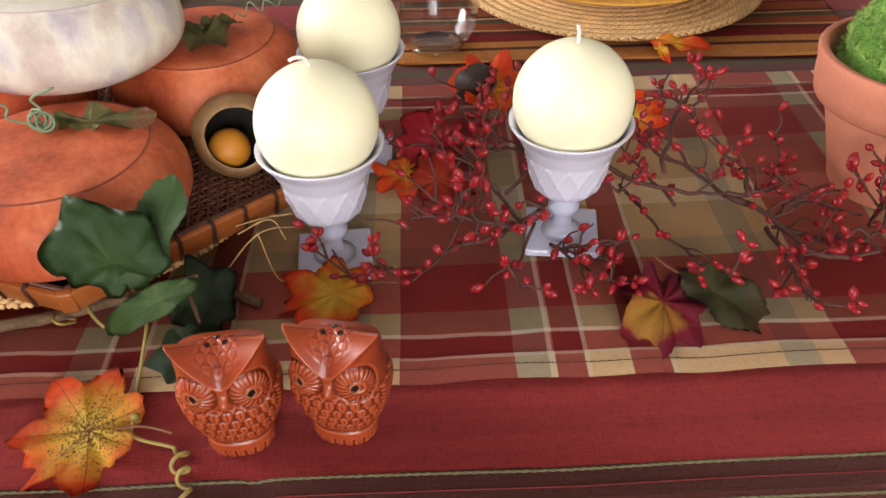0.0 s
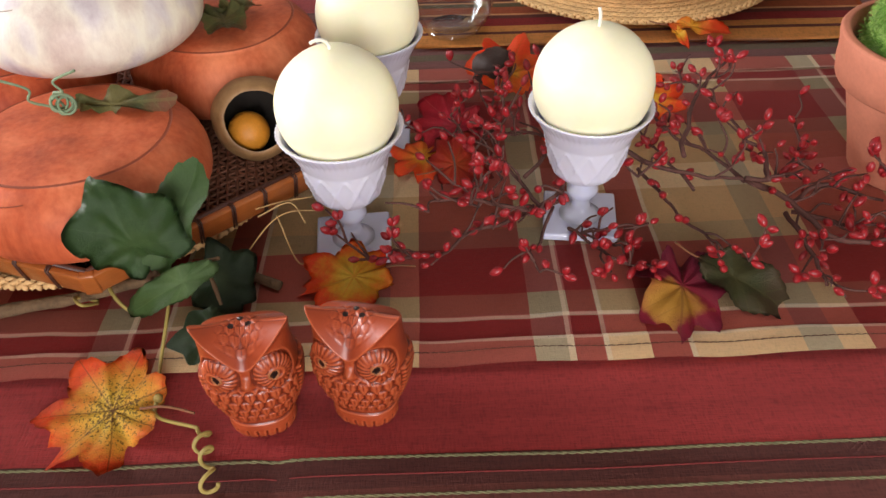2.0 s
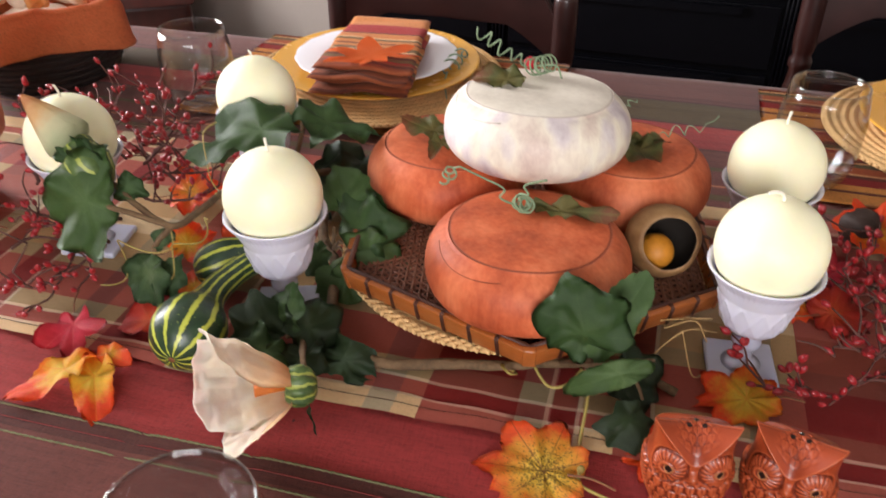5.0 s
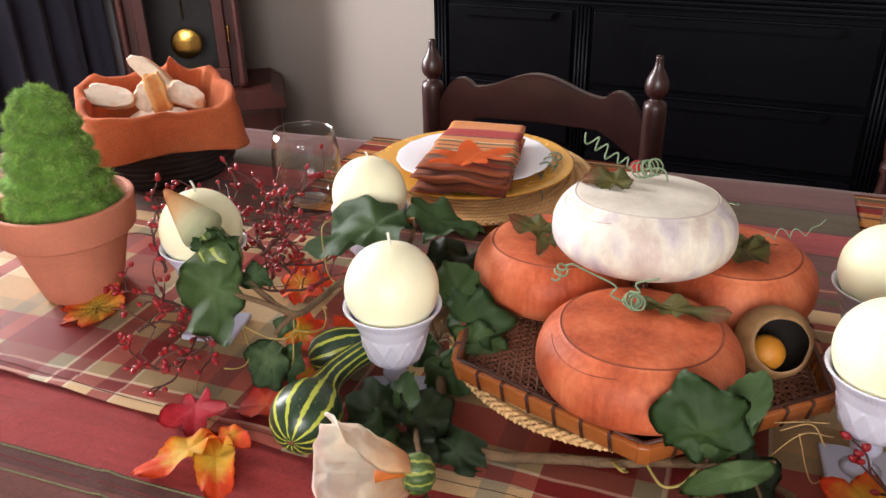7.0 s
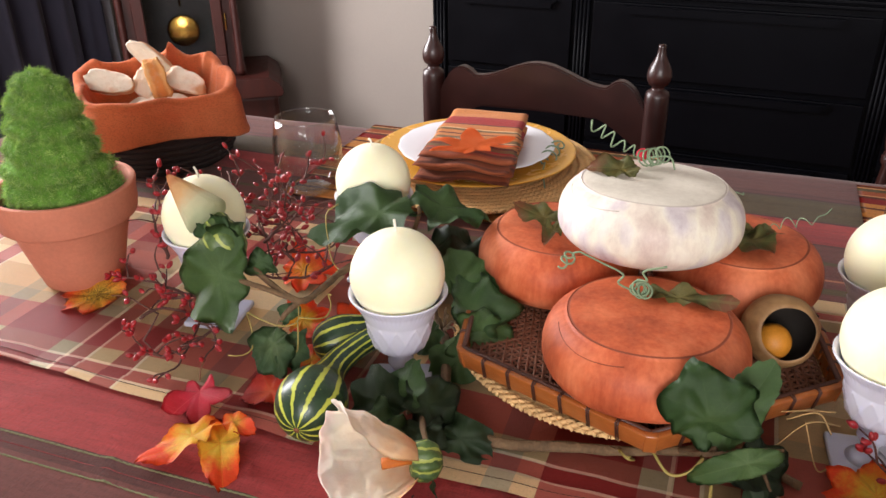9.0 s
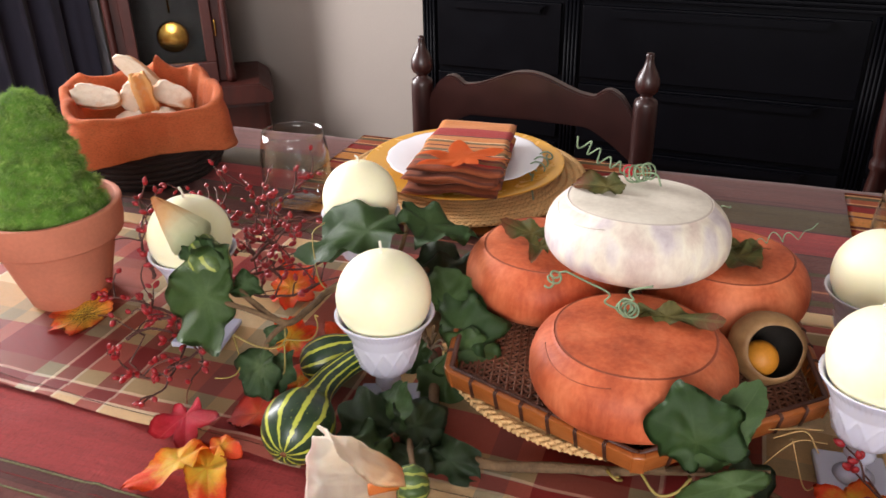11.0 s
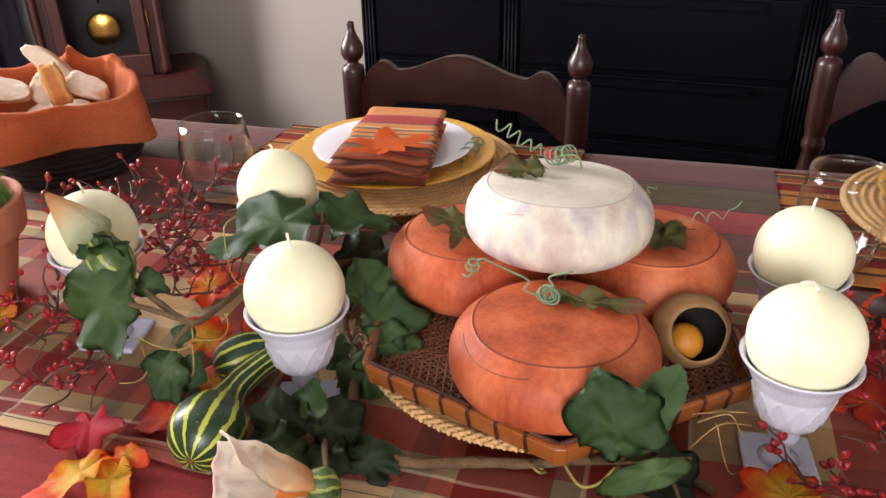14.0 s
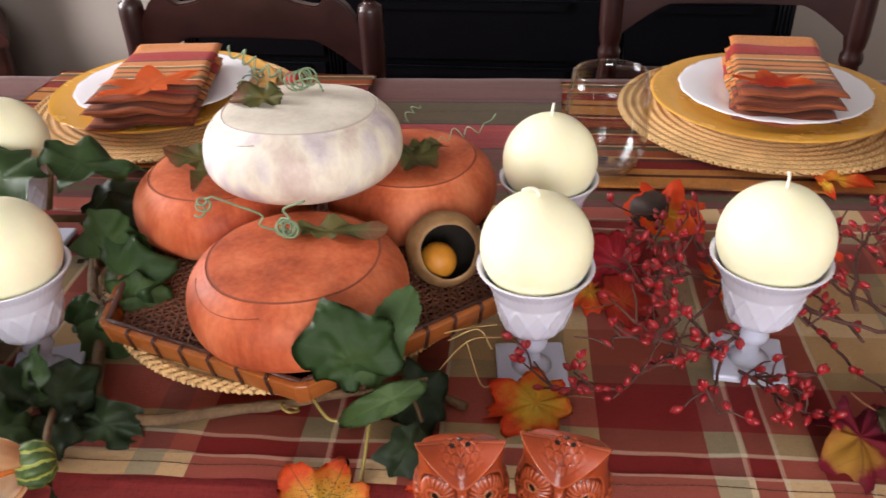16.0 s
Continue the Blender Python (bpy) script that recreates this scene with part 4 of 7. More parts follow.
def tall_clock(m):
    c = thing("longcase_clock", m, "tall cherry wood longcase clock with glass door and brass pendulum", "clock")
    part("base", box(0.60, 0.30, 0.30, (0, 0.17, 0.15), 0.02, 2), m_wood_dark, c, smooth=False)
    oct_ = [(-0.31, 0.30), (0.31, 0.30), (0.32, 0.315), (0.31, 0.345), (0.27, 0.375), (-0.27, 0.375), (-0.31, 0.345), (-0.32, 0.315)]
    part("base_moulding", prism(oct_, 0.36, 0.004), m_wood_dark, c, smooth=False, m=pose(0, 0.16, 0))
    for s in (-1, 1):
        part("case_side", box(0.06, 0.24, 1.40, (s * 0.215, 0.17, 1.075), 0.006), m_wood_dark, c, smooth=False)
        part("corner_column", lathe([(0, 0.38), (0.02, 0.38), (0.022, 0.40), (0.016, 0.43), (0.016, 1.70), (0.022, 1.73), (0, 1.73)], 20), m_wood_dark, c, m=pose(s * 0.238, 0.045, 0))
    part("case_back", box(0.40, 0.02, 1.40, (0, 0.28, 1.075)), m_clock_in, c, smooth=False)
    d = part("door", box(0.37, 0.022, 0.08, (0, 0.045, 0.415), 0.004), m_wood_dark, c, smooth=False)
    part("door_rail", box(0.37, 0.022, 0.07, (0, 0.045, 1.70), 0.004), m_wood_dark, d, smooth=False)
    for s in (-1, 1):
        part("door_stile", box(0.045, 0.022, 1.21, (s * 0.163, 0.045, 1.06), 0.004), m_wood_dark, d, smooth=False)
    pane = part("glass_pane", box(0.278, 0.003, 1.21, (0, 0.047, 1.06)), m_pane, d, smooth=False)
    pane.visible_shadow = False
    part("hinge", box(0.006, 0.012, 0.06, (0.196, 0.034, 0.58), 0.002), m_brass, d, "brass hinge")
    p = part("pendulum", tube([(0, 0.16, 0.62), (0, 0.16, 1.5)], 0.004, 8), m_brass, c)
    part("bob", lathe([(0, -0.006), (0.052, -0.004), (0.059, 0), (0.052, 0.004), (0, 0.008)], 40), m_brass, p, "round brass bob", m=pose(0, 0.155, 0.530, 90, 0, 0))
    for x in (-0.07, 0.07):
        part("weight", lathe([(0, 0), (0.022, 0), (0.022, 0.2), (0, 0.2)], 20), m_brass, c, m=pose(x, 0.17, 0.78))
    part("hood", box(0.56, 0.30, 0.42, (0, 0.17, 1.96), 0.015, 2), m_wood_dark, c, smooth=False)
    part("hood_top", box(0.60, 0.33, 0.04, (0, 0.17, 2.19), 0.012, 2), m_wood_dark, c, smooth=False)
    for o in list(c.children):      # the case is narrower than its base
        if o.name.split(".")[0] in ("case_side", "corner_column", "case_back", "door"):
            o.matrix_basis = Matrix.Translation((-0.030, 0, 0)) @ Matrix.Diagonal((0.84, 1, 1, 1)) @ o.matrix_basis
        elif o.name.split(".")[0] in ("pendulum", "weight"):
            o.matrix_basis = Matrix.Translation((-0.030, 0, 0)) @ o.matrix_basis
    return c


ck = tall_clock(pose(-2.165, 2.300, 0, 0, 0, 35))


# ---------- curtain ----------
m_curtain = plain("dark_blue_grey_curtain", lin(76, 74, 92), 0.85, 0.15, 6, 500, 0.3, 0.001, (1, 1, 0.1), Sheen_Weight=0.3)
m_edge_sheet = plain("white_edge_sheet", lin(215, 215, 222), 0.9, 0.05, 6, 400, 0.2)


def curtain(x, ya, yb, label):
    c = thing("curtain", pose(x, 0, 0), label, "curtain", "curtains")
    # the pale sheet stands in for the bright window edge beside the drape
    for nm, mt, off, y0, y1 in (("drape", m_curtain, 0.0, ya, yb), ("lining", m_edge_sheet, -0.012, ya + 0.02, yb + 0.045)):
        b = bmesh.new()
        nu, nz = 120, 10
        g = [[b.verts.new((off + 0.035 * math.sin((y0 + (y1 - y0) * i / nu) * 46) + 0.012 * math.sin((y0 + (y1 - y0) * i / nu) * 101 + j * 0.12), y0 + (y1 - y0) * i / nu, 0.02 + 2.30 * j / nz)) for j in range(nz + 1)] for i in range(nu + 1)]
        for i in range(nu):
            for j in range(nz):
                b.faces.new((g[i][j], g[i + 1][j], g[i + 1][j + 1], g[i][j + 1]))
        bmesh.ops.solidify(b, geom=b.faces[:], thickness=0.003)
        part(nm, b, mt, c)
    part("rod", tube([(0.0, ya - 0.1, 2.335), (0.0, yb + 0.1, 2.335)], 0.012, 12), m_black, c)
    return c


curtain(-2.66, 1.62, 2.42, "dark blue-grey floor length curtain with a pale sheet along its edge")

# ---------- leaves ----------
LOBES = {"maple": [(0, 1.0), (46, 0.98), (98, 0.90), (146, 0.66)], "vine": [(0, 1.0), (54, 0.96), (112, 0.84), (152, 0.56)], "slim": [(0, 1.0), (62, 0.80), (118, 0.42), (160, 0.30)], "tri": [(0, 1.0), (66, 0.92), (140, 0.46)], "cut": [(0, 1.0), (66, 0.98), (108, 1.0), (150, 0.5)], "oval": [(0, 1.0), (180, 0.56)]}
NOTCH = {"maple": 0.66, "vine": 0.79, "slim": 0.27, "tri": 0.52, "cut": 0.42}
POINT = {"maple": 0.85, "vine": 1.12, "slim": 1.0, "tri": 0.8, "cut": 0.9}
CEN = 0.36


def leaf_radius(kind, deg, rnd_phase):
    if kind == "oval":   # a plain pointed blade
        r = float(np.interp(abs(deg), [0, 12, 30, 55, 90, 130, 180], [1.0, 0.90, 0.72, 0.55, 0.46, 0.46, 0.56]))
        return r * (1 + 0.07 * (abs(math.sin(radians(deg) * 15 + rnd_phase)) - 0.5))
    lobes = LOBES[kind]
    if kind == "vine":   # no two alike
        j = lambda k: math.sin(rnd_phase * 7.3 + k * 2.1)
        full = [(-a + 9 * j(i + 9), r * (1 + 0.16 * j(i + 5))) for i, (a, r) in enumerate(lobes[:0:-1])] + [(a + 9 * j(i), r * (1 + 0.16 * j(i + 3))) for i, (a, r) in enumerate(lobes)]
    else:
        full = [(-a, r) for a, r in lobes[:0:-1]] + lobes
    full = [(full[-1][0] - 360, full[-1][1])] + full + [(full[0][0] + 360, full[0][1])]
    for (a0, r0), (a1, r1) in zip(full, full[1:]):
        if a0 <= deg <= a1:
            t = (deg - a0) / (a1 - a0)
            lo = NOTCH[kind] * (r0 + r1) / 2 if a1 - a0 < 80 or kind == "tri" and a1 - a0 < 75 else 0.16
            s = abs(2 * t - 1)
            r = lo + ((r0 if t < 0.5 else r1) - lo) * s ** POINT[kind]
            teeth = {"vine": 0.018, "cut": 0.0}.get(kind, 0.05) * (abs(math.sin(radians(deg) * (9 if kind == "vine" else 17) + rnd_phase)) - 0.5)
            return r * (1 + teeth)
    return 0.3


def leaf_mesh(kind, seed, bend=0.15, fold=0.15, ripple=0.05, width=1.0, curl=0.0):
    """A unit leaf along x from its stalk (0) to its tip (1), with raised veins and wavy blade."""
    rnd = random.Random(seed)
    ph, ph2 = rnd.uniform(0, 6), rnd.uniform(0, 6)
    bm = bmesh.new()
    N, K = 96, 7

    def pt(rho, deg):
        R = leaf_radius(kind, deg, ph) * (1 - CEN)
        a = radians(deg)
        x, y = CEN + rho * R * math.cos(a), rho * R * math.sin(a) * width
        vein = min(abs(((deg - la + 180) % 360) - 180) for l0, _ in LOBES[kind] for la in (l0, -l0))
        z = -bend * (x - 0.2) ** 2 + fold * abs(y) - curl * rho ** 3 * 0.5
        z += ripple * rho * rho * math.sin(radians(deg) * 5 + ph) + (0.5 * ripple if kind == "maple" else 0.0) * rho * math.sin(radians(deg) * 9 + ph2)
        z += (0.20 if kind == "vine" else 0.09) * rho * noise.noise(Vector((x * 2.6, y * 2.6, seed)))
        z -= 0.005 * math.exp(-(vein * rho / 7) ** 2) * (1 - rho * 0.5)
        if kind == "vine":
            z += 0.09 * rho * noise.noise(Vector((x * 6, y * 6, seed + 9))) - 0.20 * rho * abs(noise.noise(Vector((y * 3.2, x * 2, seed + 4))))
        return (x, y, z)
    c = bm.verts.new(pt(0, 0))
    rings = [[bm.verts.new(pt(k / K, -180 + 360 * i / N)) for i in range(N)] for k in range(1, K + 1)]
    for i in range(N):
        j = (i + 1) % N
        bm.faces.new((c, rings[0][i], rings[0][j]))
        for a, b in zip(rings, rings[1:]):
            bm.faces.new((a[i], b[i], b[j], a[j]))
    bmesh.ops.solidify(bm, geom=bm.faces[:], thickness=0.007)
    bmesh.ops.recalc_face_normals(bm, faces=bm.faces)
    return bm


def leaf_material(name, centre, mid, edge, vein, speck=None, rough=0.6, vmix=0.45, rhos=(0.05, 0.20, 0.40), feather=False, relief=0.6):
    n = Nodes(name)
    x, y, z = n.xyz()
    xc = n.math("SUBTRACT", x, CEN)
    rho = n.math("SQRT", n.math("ADD", n.math("MULTIPLY", xc, xc), n.math("MULTIPLY", y, y)))
    nz = n.noise(5, 4, 0.65)
    f = n.math("ADD", rho, n.math("MULTIPLY_ADD", nz, 0.5, -0.25))
    c = n.ramp(f, [(rhos[0], centre), (rhos[1], mid), (rhos[2], edge)])
    ang = n.math("ARCTAN2", y, xc)
    per = radians(51)
    d = n.math("ABSOLUTE", n.math("SUBTRACT", n.math("FRACT", n.math("ADD", n.math("DIVIDE", ang, per), 0.5)), 0.5))
    dist = n.math("MULTIPLY", n.math("MULTIPLY", d, per), rho)
    side = n.math("FRACT", n.math("MULTIPLY", n.math("SUBTRACT", rho, n.math("MULTIPLY", dist, 0.8)), 11))
    line = n.math("LESS_THAN", dist, n.math("MULTIPLY_ADD", rho, -0.006, 0.0065))
    fine = n.math("MULTIPLY", n.math("LESS_THAN", side, 0.07), 0.35)
    if feather:   # one midrib with slanting side veins
        ay = n.math("ABSOLUTE", y)
        line = n.math("LESS_THAN", ay, 0.012)
        fine = n.math("MULTIPLY", n.math("LESS_THAN", n.math("FRACT", n.math("MULTIPLY", n.math("SUBTRACT", x, n.math("MULTIPLY", ay, 0.9)), 8)), 0.14), 0.6)
    c = n.mix(n.math("MULTIPLY", n.math("MAXIMUM", line, fine), vmix), c, vein)
    if speck:
        sp = n.math("GREATER_THAN", n.noise(46, 3, 0.7), n.math("MULTIPLY_ADD", rho, 0.46, 0.47))
        c = n.mix(n.math("MULTIPLY", sp, 0.8), c, speck)
    c = n.mix(0.25, c, n.ramp(n.noise(30, 3), [(0.3, (0.6, 0.6, 0.6, 1)), (0.7, (1, 1, 1, 1))]), "MULTIPLY")
    h = n.math("SUBTRACT", n.noise(60, 4), n.math("MULTIPLY", n.math("MAXIMUM", line, fine), relief))
    n.bump(h, 0.22, 0.012)
    return n.set(c, n.math("MULTIPLY_ADD", nz, 0.3, rough - 0.2), Specular_IOR_Level=0.42)


G = 1.25
YEL, ORG, ROR, CRI = lin(250, 172, 50, G), lin(244, 124, 42, G), lin(228, 80, 34, G), lin(204, 46, 62, G)
m_leaf_yo = leaf_material("yellow_orange_silk_leaf", lin(250, 192, 66, G), YEL, lin(230, 74, 26, G), lin(232, 140, 46, G))
m_leaf_sp = leaf_material("speckled_orange_silk_leaf", lin(240, 190, 74, G), lin(236, 156, 58, G), lin(222, 84, 34, G), lin(128, 62, 30), lin(84, 40, 22), vmix=0.55, rhos=(0.13, 0.32, 0.48))
m_leaf_or = leaf_material("orange_silk_leaf", YEL, ORG, ROR, lin(206, 130, 50))
m_leaf_red = leaf_material("crimson_silk_leaf", lin(220, 66, 84), lin(218, 54, 76), lin(196, 36, 50), lin(226, 110, 106))
m_leaf_rd = leaf_material("red_orange_silk_leaf", lin(214, 84, 40), lin(204, 62, 34), lin(176, 40, 30), lin(196, 110, 60))
def burgundy_material():
    """Gold middle running into burgundy at the stalk, the sides and the tip."""
    n = Nodes("burgundy_and_gold_silk_leaf")
    x, y, z = n.xyz()
    nz = n.math("MULTIPLY_ADD", n.noise(5, 4, 0.6), 0.36, -0.18)
    d = n.math("ADD", n.math("ABSOLUTE", n.math("SUBTRACT", x, 0.58)), n.math("MULTIPLY", n.math("ABSOLUTE", n.math("ADD", y, 0.10)), 0.95))
    c = n.ramp(n.math("ADD", d, nz), [(0.16, lin(178, 130, 50, G)), (0.26, lin(168, 112, 48, G)), (0.34, lin(132, 26, 46, G)), (0.60, lin(104, 18, 40, G))])
    ay = n.math("ABSOLUTE", y)
    fine = n.math("LESS_THAN", n.math("FRACT", n.math("MULTIPLY", n.math("SUBTRACT", x, n.math("MULTIPLY", ay, 0.8)), 7)), 0.08)
    vein = n.math("MAXIMUM", n.math("LESS_THAN", ay, 0.009), n.math("MULTIPLY", fine, 0.5))
    c = n.mix(n.math("MULTIPLY", vein, 0.35), c, lin(120, 66, 40))
    n.bump(n.math("SUBTRACT", n.noise(60, 4), n.math("MULTIPLY", vein, 0.6)), 0.25, 0.012)
    return n.set(c, 0.55, Specular_IOR_Level=0.4)


m_leaf_bg = burgundy_material()
m_leaf_dg = leaf_material("dark_olive_silk_leaf", feather=True, centre=lin(74, 72, 40, G), mid=lin(66, 68, 38, G), edge=lin(74, 60, 38, G), vein=lin(98, 96, 56))
m_ivy = leaf_material("dark_green_silk_leaf", lin(84, 112, 64), lin(74, 102, 56), lin(64, 92, 50), lin(96, 122, 74), None, 0.52, 0.2, relief=0.12)
m_ivy2 = leaf_material("mid_green_silk_leaf", lin(102, 130, 76), lin(90, 118, 66), lin(80, 108, 58), lin(122, 148, 96), None, 0.52, 0.2, relief=0.12)
# darker copy of the leaf green, with the shade put into its colour
m_ivy3 = leaf_material("shaded_green_silk_leaf", lin(66, 86, 54), lin(56, 74, 46), lin(50, 66, 42), lin(76, 100, 66), None, 0.5, 0.2, relief=0.12)
m_ivyv = leaf_material("pale_variegated_silk_leaf", lin(112, 134, 90), lin(88, 112, 70), lin(62, 88, 52), lin(128, 146, 104), vmix=0.2, relief=0.15)


def leaf_pose(base, tip, up):
    b, t, u = Vector(base), Vector(tip), Vector(up)
    x = (t - b).normalized()
    z = (u - x * u.dot(x)).normalized()
    y = z.cross(x)
    L = (t - b).length
    return Matrix(((x.x * L, y.x * L, z.x * L, b.x), (x.y * L, y.y * L, z.y * L, b.y), (x.z * L, y.z * L, z.z * L, b.z), (0, 0, 0, 1)))


def loose_leaf(base, tip, up, kind, material, seed, label, stalk=0.25, **kw):
    base, tip = Vector(base), Vector(tip)
    ob = part("autumn_leaf", leaf_mesh(kind, seed, **kw), material, m=leaf_pose(base, tip, up))
    if stalk:
        st = part("stalk", tube(smooth_path([(0.16, 0, -0.004), (0, 0.0, 0.01), (-stalk * 0.5, 0.02, 0.0), (-stalk, 0.06, -0.01)], 5), 0.012, 6), m_stalk, ob, "thin leaf stalk")
    return tagged(ob, label, "leaf", "loose autumn leaves")


m_stalk = plain("brown_leaf_stalk", lin(120, 74, 44), 0.7, 0.2, 60, 300)
Z = T + 0.0095
loose_leaf((-0.137, 0.352, Z), (-0.215, 0.347, Z - 0.002), (0.0, -0.10, 1), "maple", m_leaf_sp, 1, "orange and yellow silk maple leaf with dark speckles", bend=0.10, ripple=0.05, fold=0.05)
loose_leaf((-0.016, 0.468, Z + 0.004), (-0.080, 0.446, Z + 0.001), (0.0, -0.36, 1), "maple", m_leaf_yo, 2, "orange and yellow silk maple leaf under a goblet foot", bend=0.08, ripple=0.05, width=0.72)
loose_leaf((-0.081, 0.394, Z - 0.002), (-0.118, 0.378, Z - 0.003), (0.05, -0.1, 1), "maple", m_leaf_yo, 3, "small yellow silk leaf half under the owl shaker", bend=0.1)
loose_leaf((0.180, 0.478, Z + 0.008), (0.166, 0.406, Z - 0.002), (0.05, -0.22, 1), "maple", m_leaf_bg, 4, "burgundy and gold silk maple leaf on the runner", bend=0.15, ripple=0.07, fold=0.10, stalk=0, width=0.74)
loose_leaf((0.186, 0.468, Z + 0.013), (0.246, 0.434, Z), (0.05, -0.28, 1), "oval", m_leaf_dg, 5, "dark olive silk leaf on the runner", bend=0.2, fold=0.16, width=0.9)
loose_leaf((0.225, 0.814, Z + 0.010), (0.292, 0.816, Z + 0.006), (-0.1, -0.7, 1), "oval", m_leaf_or, 6, "yellow and orange silk leaf curled beside the placemat", bend=0.25, fold=0.40, width=0.38)
loose_leaf((0.231, 0.815, Z + 0.008), (0.244, 0.790, Z), (-0.1, -0.5, 1), "oval", m_leaf_yo, 16, "yellow silk leaf curled beside the placemat", bend=0.3, fold=0.4, width=0.6, stalk=0)
loose_leaf((0.061, 0.691, Z + 0.006), (0.083, 0.752, Z + 0.030), (-0.1, -0.8, 0.8), "maple", m_leaf_or, 7, "orange and yellow silk maple leaf leaning on a dark pod", bend=0.1, ripple=0.07)
loose_leaf((0.044, 0.636, Z + 0.008), (-0.016, 0.626, Z + 0.016), (0.0, -0.4, 1), "maple", m_leaf_red, 8, "crimson silk leaf lying among berry twigs", bend=0.2, ripple=0.06)
loose_leaf((0.008, 0.577, Z + 0.004), (0.055, 0.596, Z + 0.012), (0.1, -0.4, 1), "maple", m_leaf_rd, 9, "red and orange silk leaf lying among berry twigs", bend=0.2)
loose_leaf((-0.003, 0.618, Z + 0.004), (0.002, 0.568, Z), (0.1, -0.4, 1), "maple", m_leaf_or, 19, "orange silk leaf behind a goblet", bend=0.2)
loose_leaf((0.180, 0.656, Z + 0.004), (0.197, 0.708, Z + 0.020), (0.0, -0.6, 1), "maple", m_leaf_yo, 10, "yellow silk leaf among berry twigs", bend=0.1)
loose_leaf((0.102, 0.607, Z + 0.004), (0.134, 0.648, Z + 0.010), (0.0, -0.3, 1), "maple", m_leaf_or, 20, "orange silk leaf among berry twigs", bend=0.2)
loose_leaf((-0.571, 0.388, Z + 0.012), (-0.540, 0.341, Z - 0.003), (0.1, -0.3, 1), "tri", m_leaf_red, 11, "crimson pink silk leaf on the runner hem", bend=0.2, fold=0.2, ripple=0.06, width=0.95)
loose_leaf((-0.524, 0.350, Z + 0.004), (-0.479, 0.292, Z - 0.002), (0.1, -0.2, 1), "oval", m_leaf_yo, 12, "yellow and orange silk leaf with toothed edges", bend=0.2, fold=0.22, width=0.70, stalk=0)
loose_leaf((-0.519, 0.348, Z + 0.006), (-0.557, 0.289, Z - 0.002), (-0.2, -0.2, 1), "oval", m_leaf_yo, 13, "yellow and orange silk leaf with pointed lobes", bend=0.1, fold=0.2, width=0.8, stalk=0)
loose_leaf((-0.521, 0.352, Z + 0.006), (-0.489, 0.349, Z + 0.004), (0.1, -0.2, 1), "oval", m_leaf_or, 23, "small orange silk leaf by the yellow one", stalk=0)
loose_leaf((-0.746, 0.479, Z), (-0.812, 0.462, Z - 0.001), (0.0, -0.15, 1), "maple", m_leaf_sp, 14, "yellow silk maple leaf under the terracotta pot", bend=0.1, ripple=0.03)
loose_leaf((-0.487, 0.398, Z + 0.010), (-0.537, 0.391, Z), (0.1, -0.3, 1), "oval", m_leaf_rd, 15, "red orange silk leaf beside the striped squash", fold=0.25)
loose_leaf((-0.489, 0.440, Z + 0.002), (-0.515, 0.468, Z + 0.008), (0.1, -0.3, 1), "maple", m_leaf_or, 17, "red and yellow silk leaf beside the striped squash")
loose_leaf((-0.500, 0.490, Z + 0.004), (-0.458, 0.515, Z + 0.024), (0.1, -0.6, 1), "maple", m_leaf_or, 18, "orange silk leaf behind the striped squash", ripple=0.08)
loose_leaf((-0.552, 0.492, Z + 0.002), (-0.524, 0.530, Z + 0.008), (0.1, -0.4, 1), "maple", m_leaf_yo, 21, "yellow silk leaf under the berry twigs", ripple=0.07)
loose_leaf((-0.613, 0.580, Z + 0.002), (-0.561, 0.607, Z + 0.012), (0.1, -0.4, 1), "maple", m_leaf_or, 22, "orange silk leaf under the berry twigs")

# ---------- squash vines ----------
m_bark = plain("brown_vine_bark", lin(108, 84, 58), 0.85, 0.45, 60, 320, 0.8, 0.003, (1, 1, 0.3))
m_tendril = plain("pale_yellow_tendril", lin(158, 138, 72), 0.6, 0.2, 60, 300)
m_sage = plain("sage_green_tendril", lin(120, 140, 108), 0.75, 0.2, 80, 400, 0.3)
m_raffia = plain("dry_raffia_strand", lin(196, 160, 104), 0.8, 0.2, 80, 400)


def stem(name, pts, r0, r1, parent, material, label="", seg=9, knots=0.35, n=7):
    return part(name, tube(smooth_path(pts, n), lambda s: r0 + (r1 - r0) * s, seg, None, knots), material, parent, label)


def helix(a, b, turns, rad, n=16, taper=0.4, wob=0.0, seed=0):
    """Points of a curl from a to b."""
    a, b = Vector(a), Vector(b)
    ax = (b - a).normalized()
    s = ax.cross(Vector((0.31, 0.2, 0.93))).normalized()
    q = ax.cross(s)
    out = []
    m = int(turns * n)
    for i in range(m + 1):
        t = i / m
        r = rad * min(1, t * 6) * (1 - taper * t)
        an = 2 * math.pi * turns * t
        w = Vector((noise.noise(Vector((t * 3, seed, 0))), noise.noise(Vector((seed, t * 3, 5))), noise.noise(Vector((1, seed, t * 3))))) * wob
        out.append(a.lerp(b, t) + s * r * math.cos(an) + q * r * math.sin(an) + w)
    return out


def vine_leaf(parent, base, tip, up, material, seed, kind="vine", **kw):
    return part("leaf", leaf_mesh(kind, seed, **kw), material, parent, "green silk vine leaf", m=leaf_pose(base, tip, up))


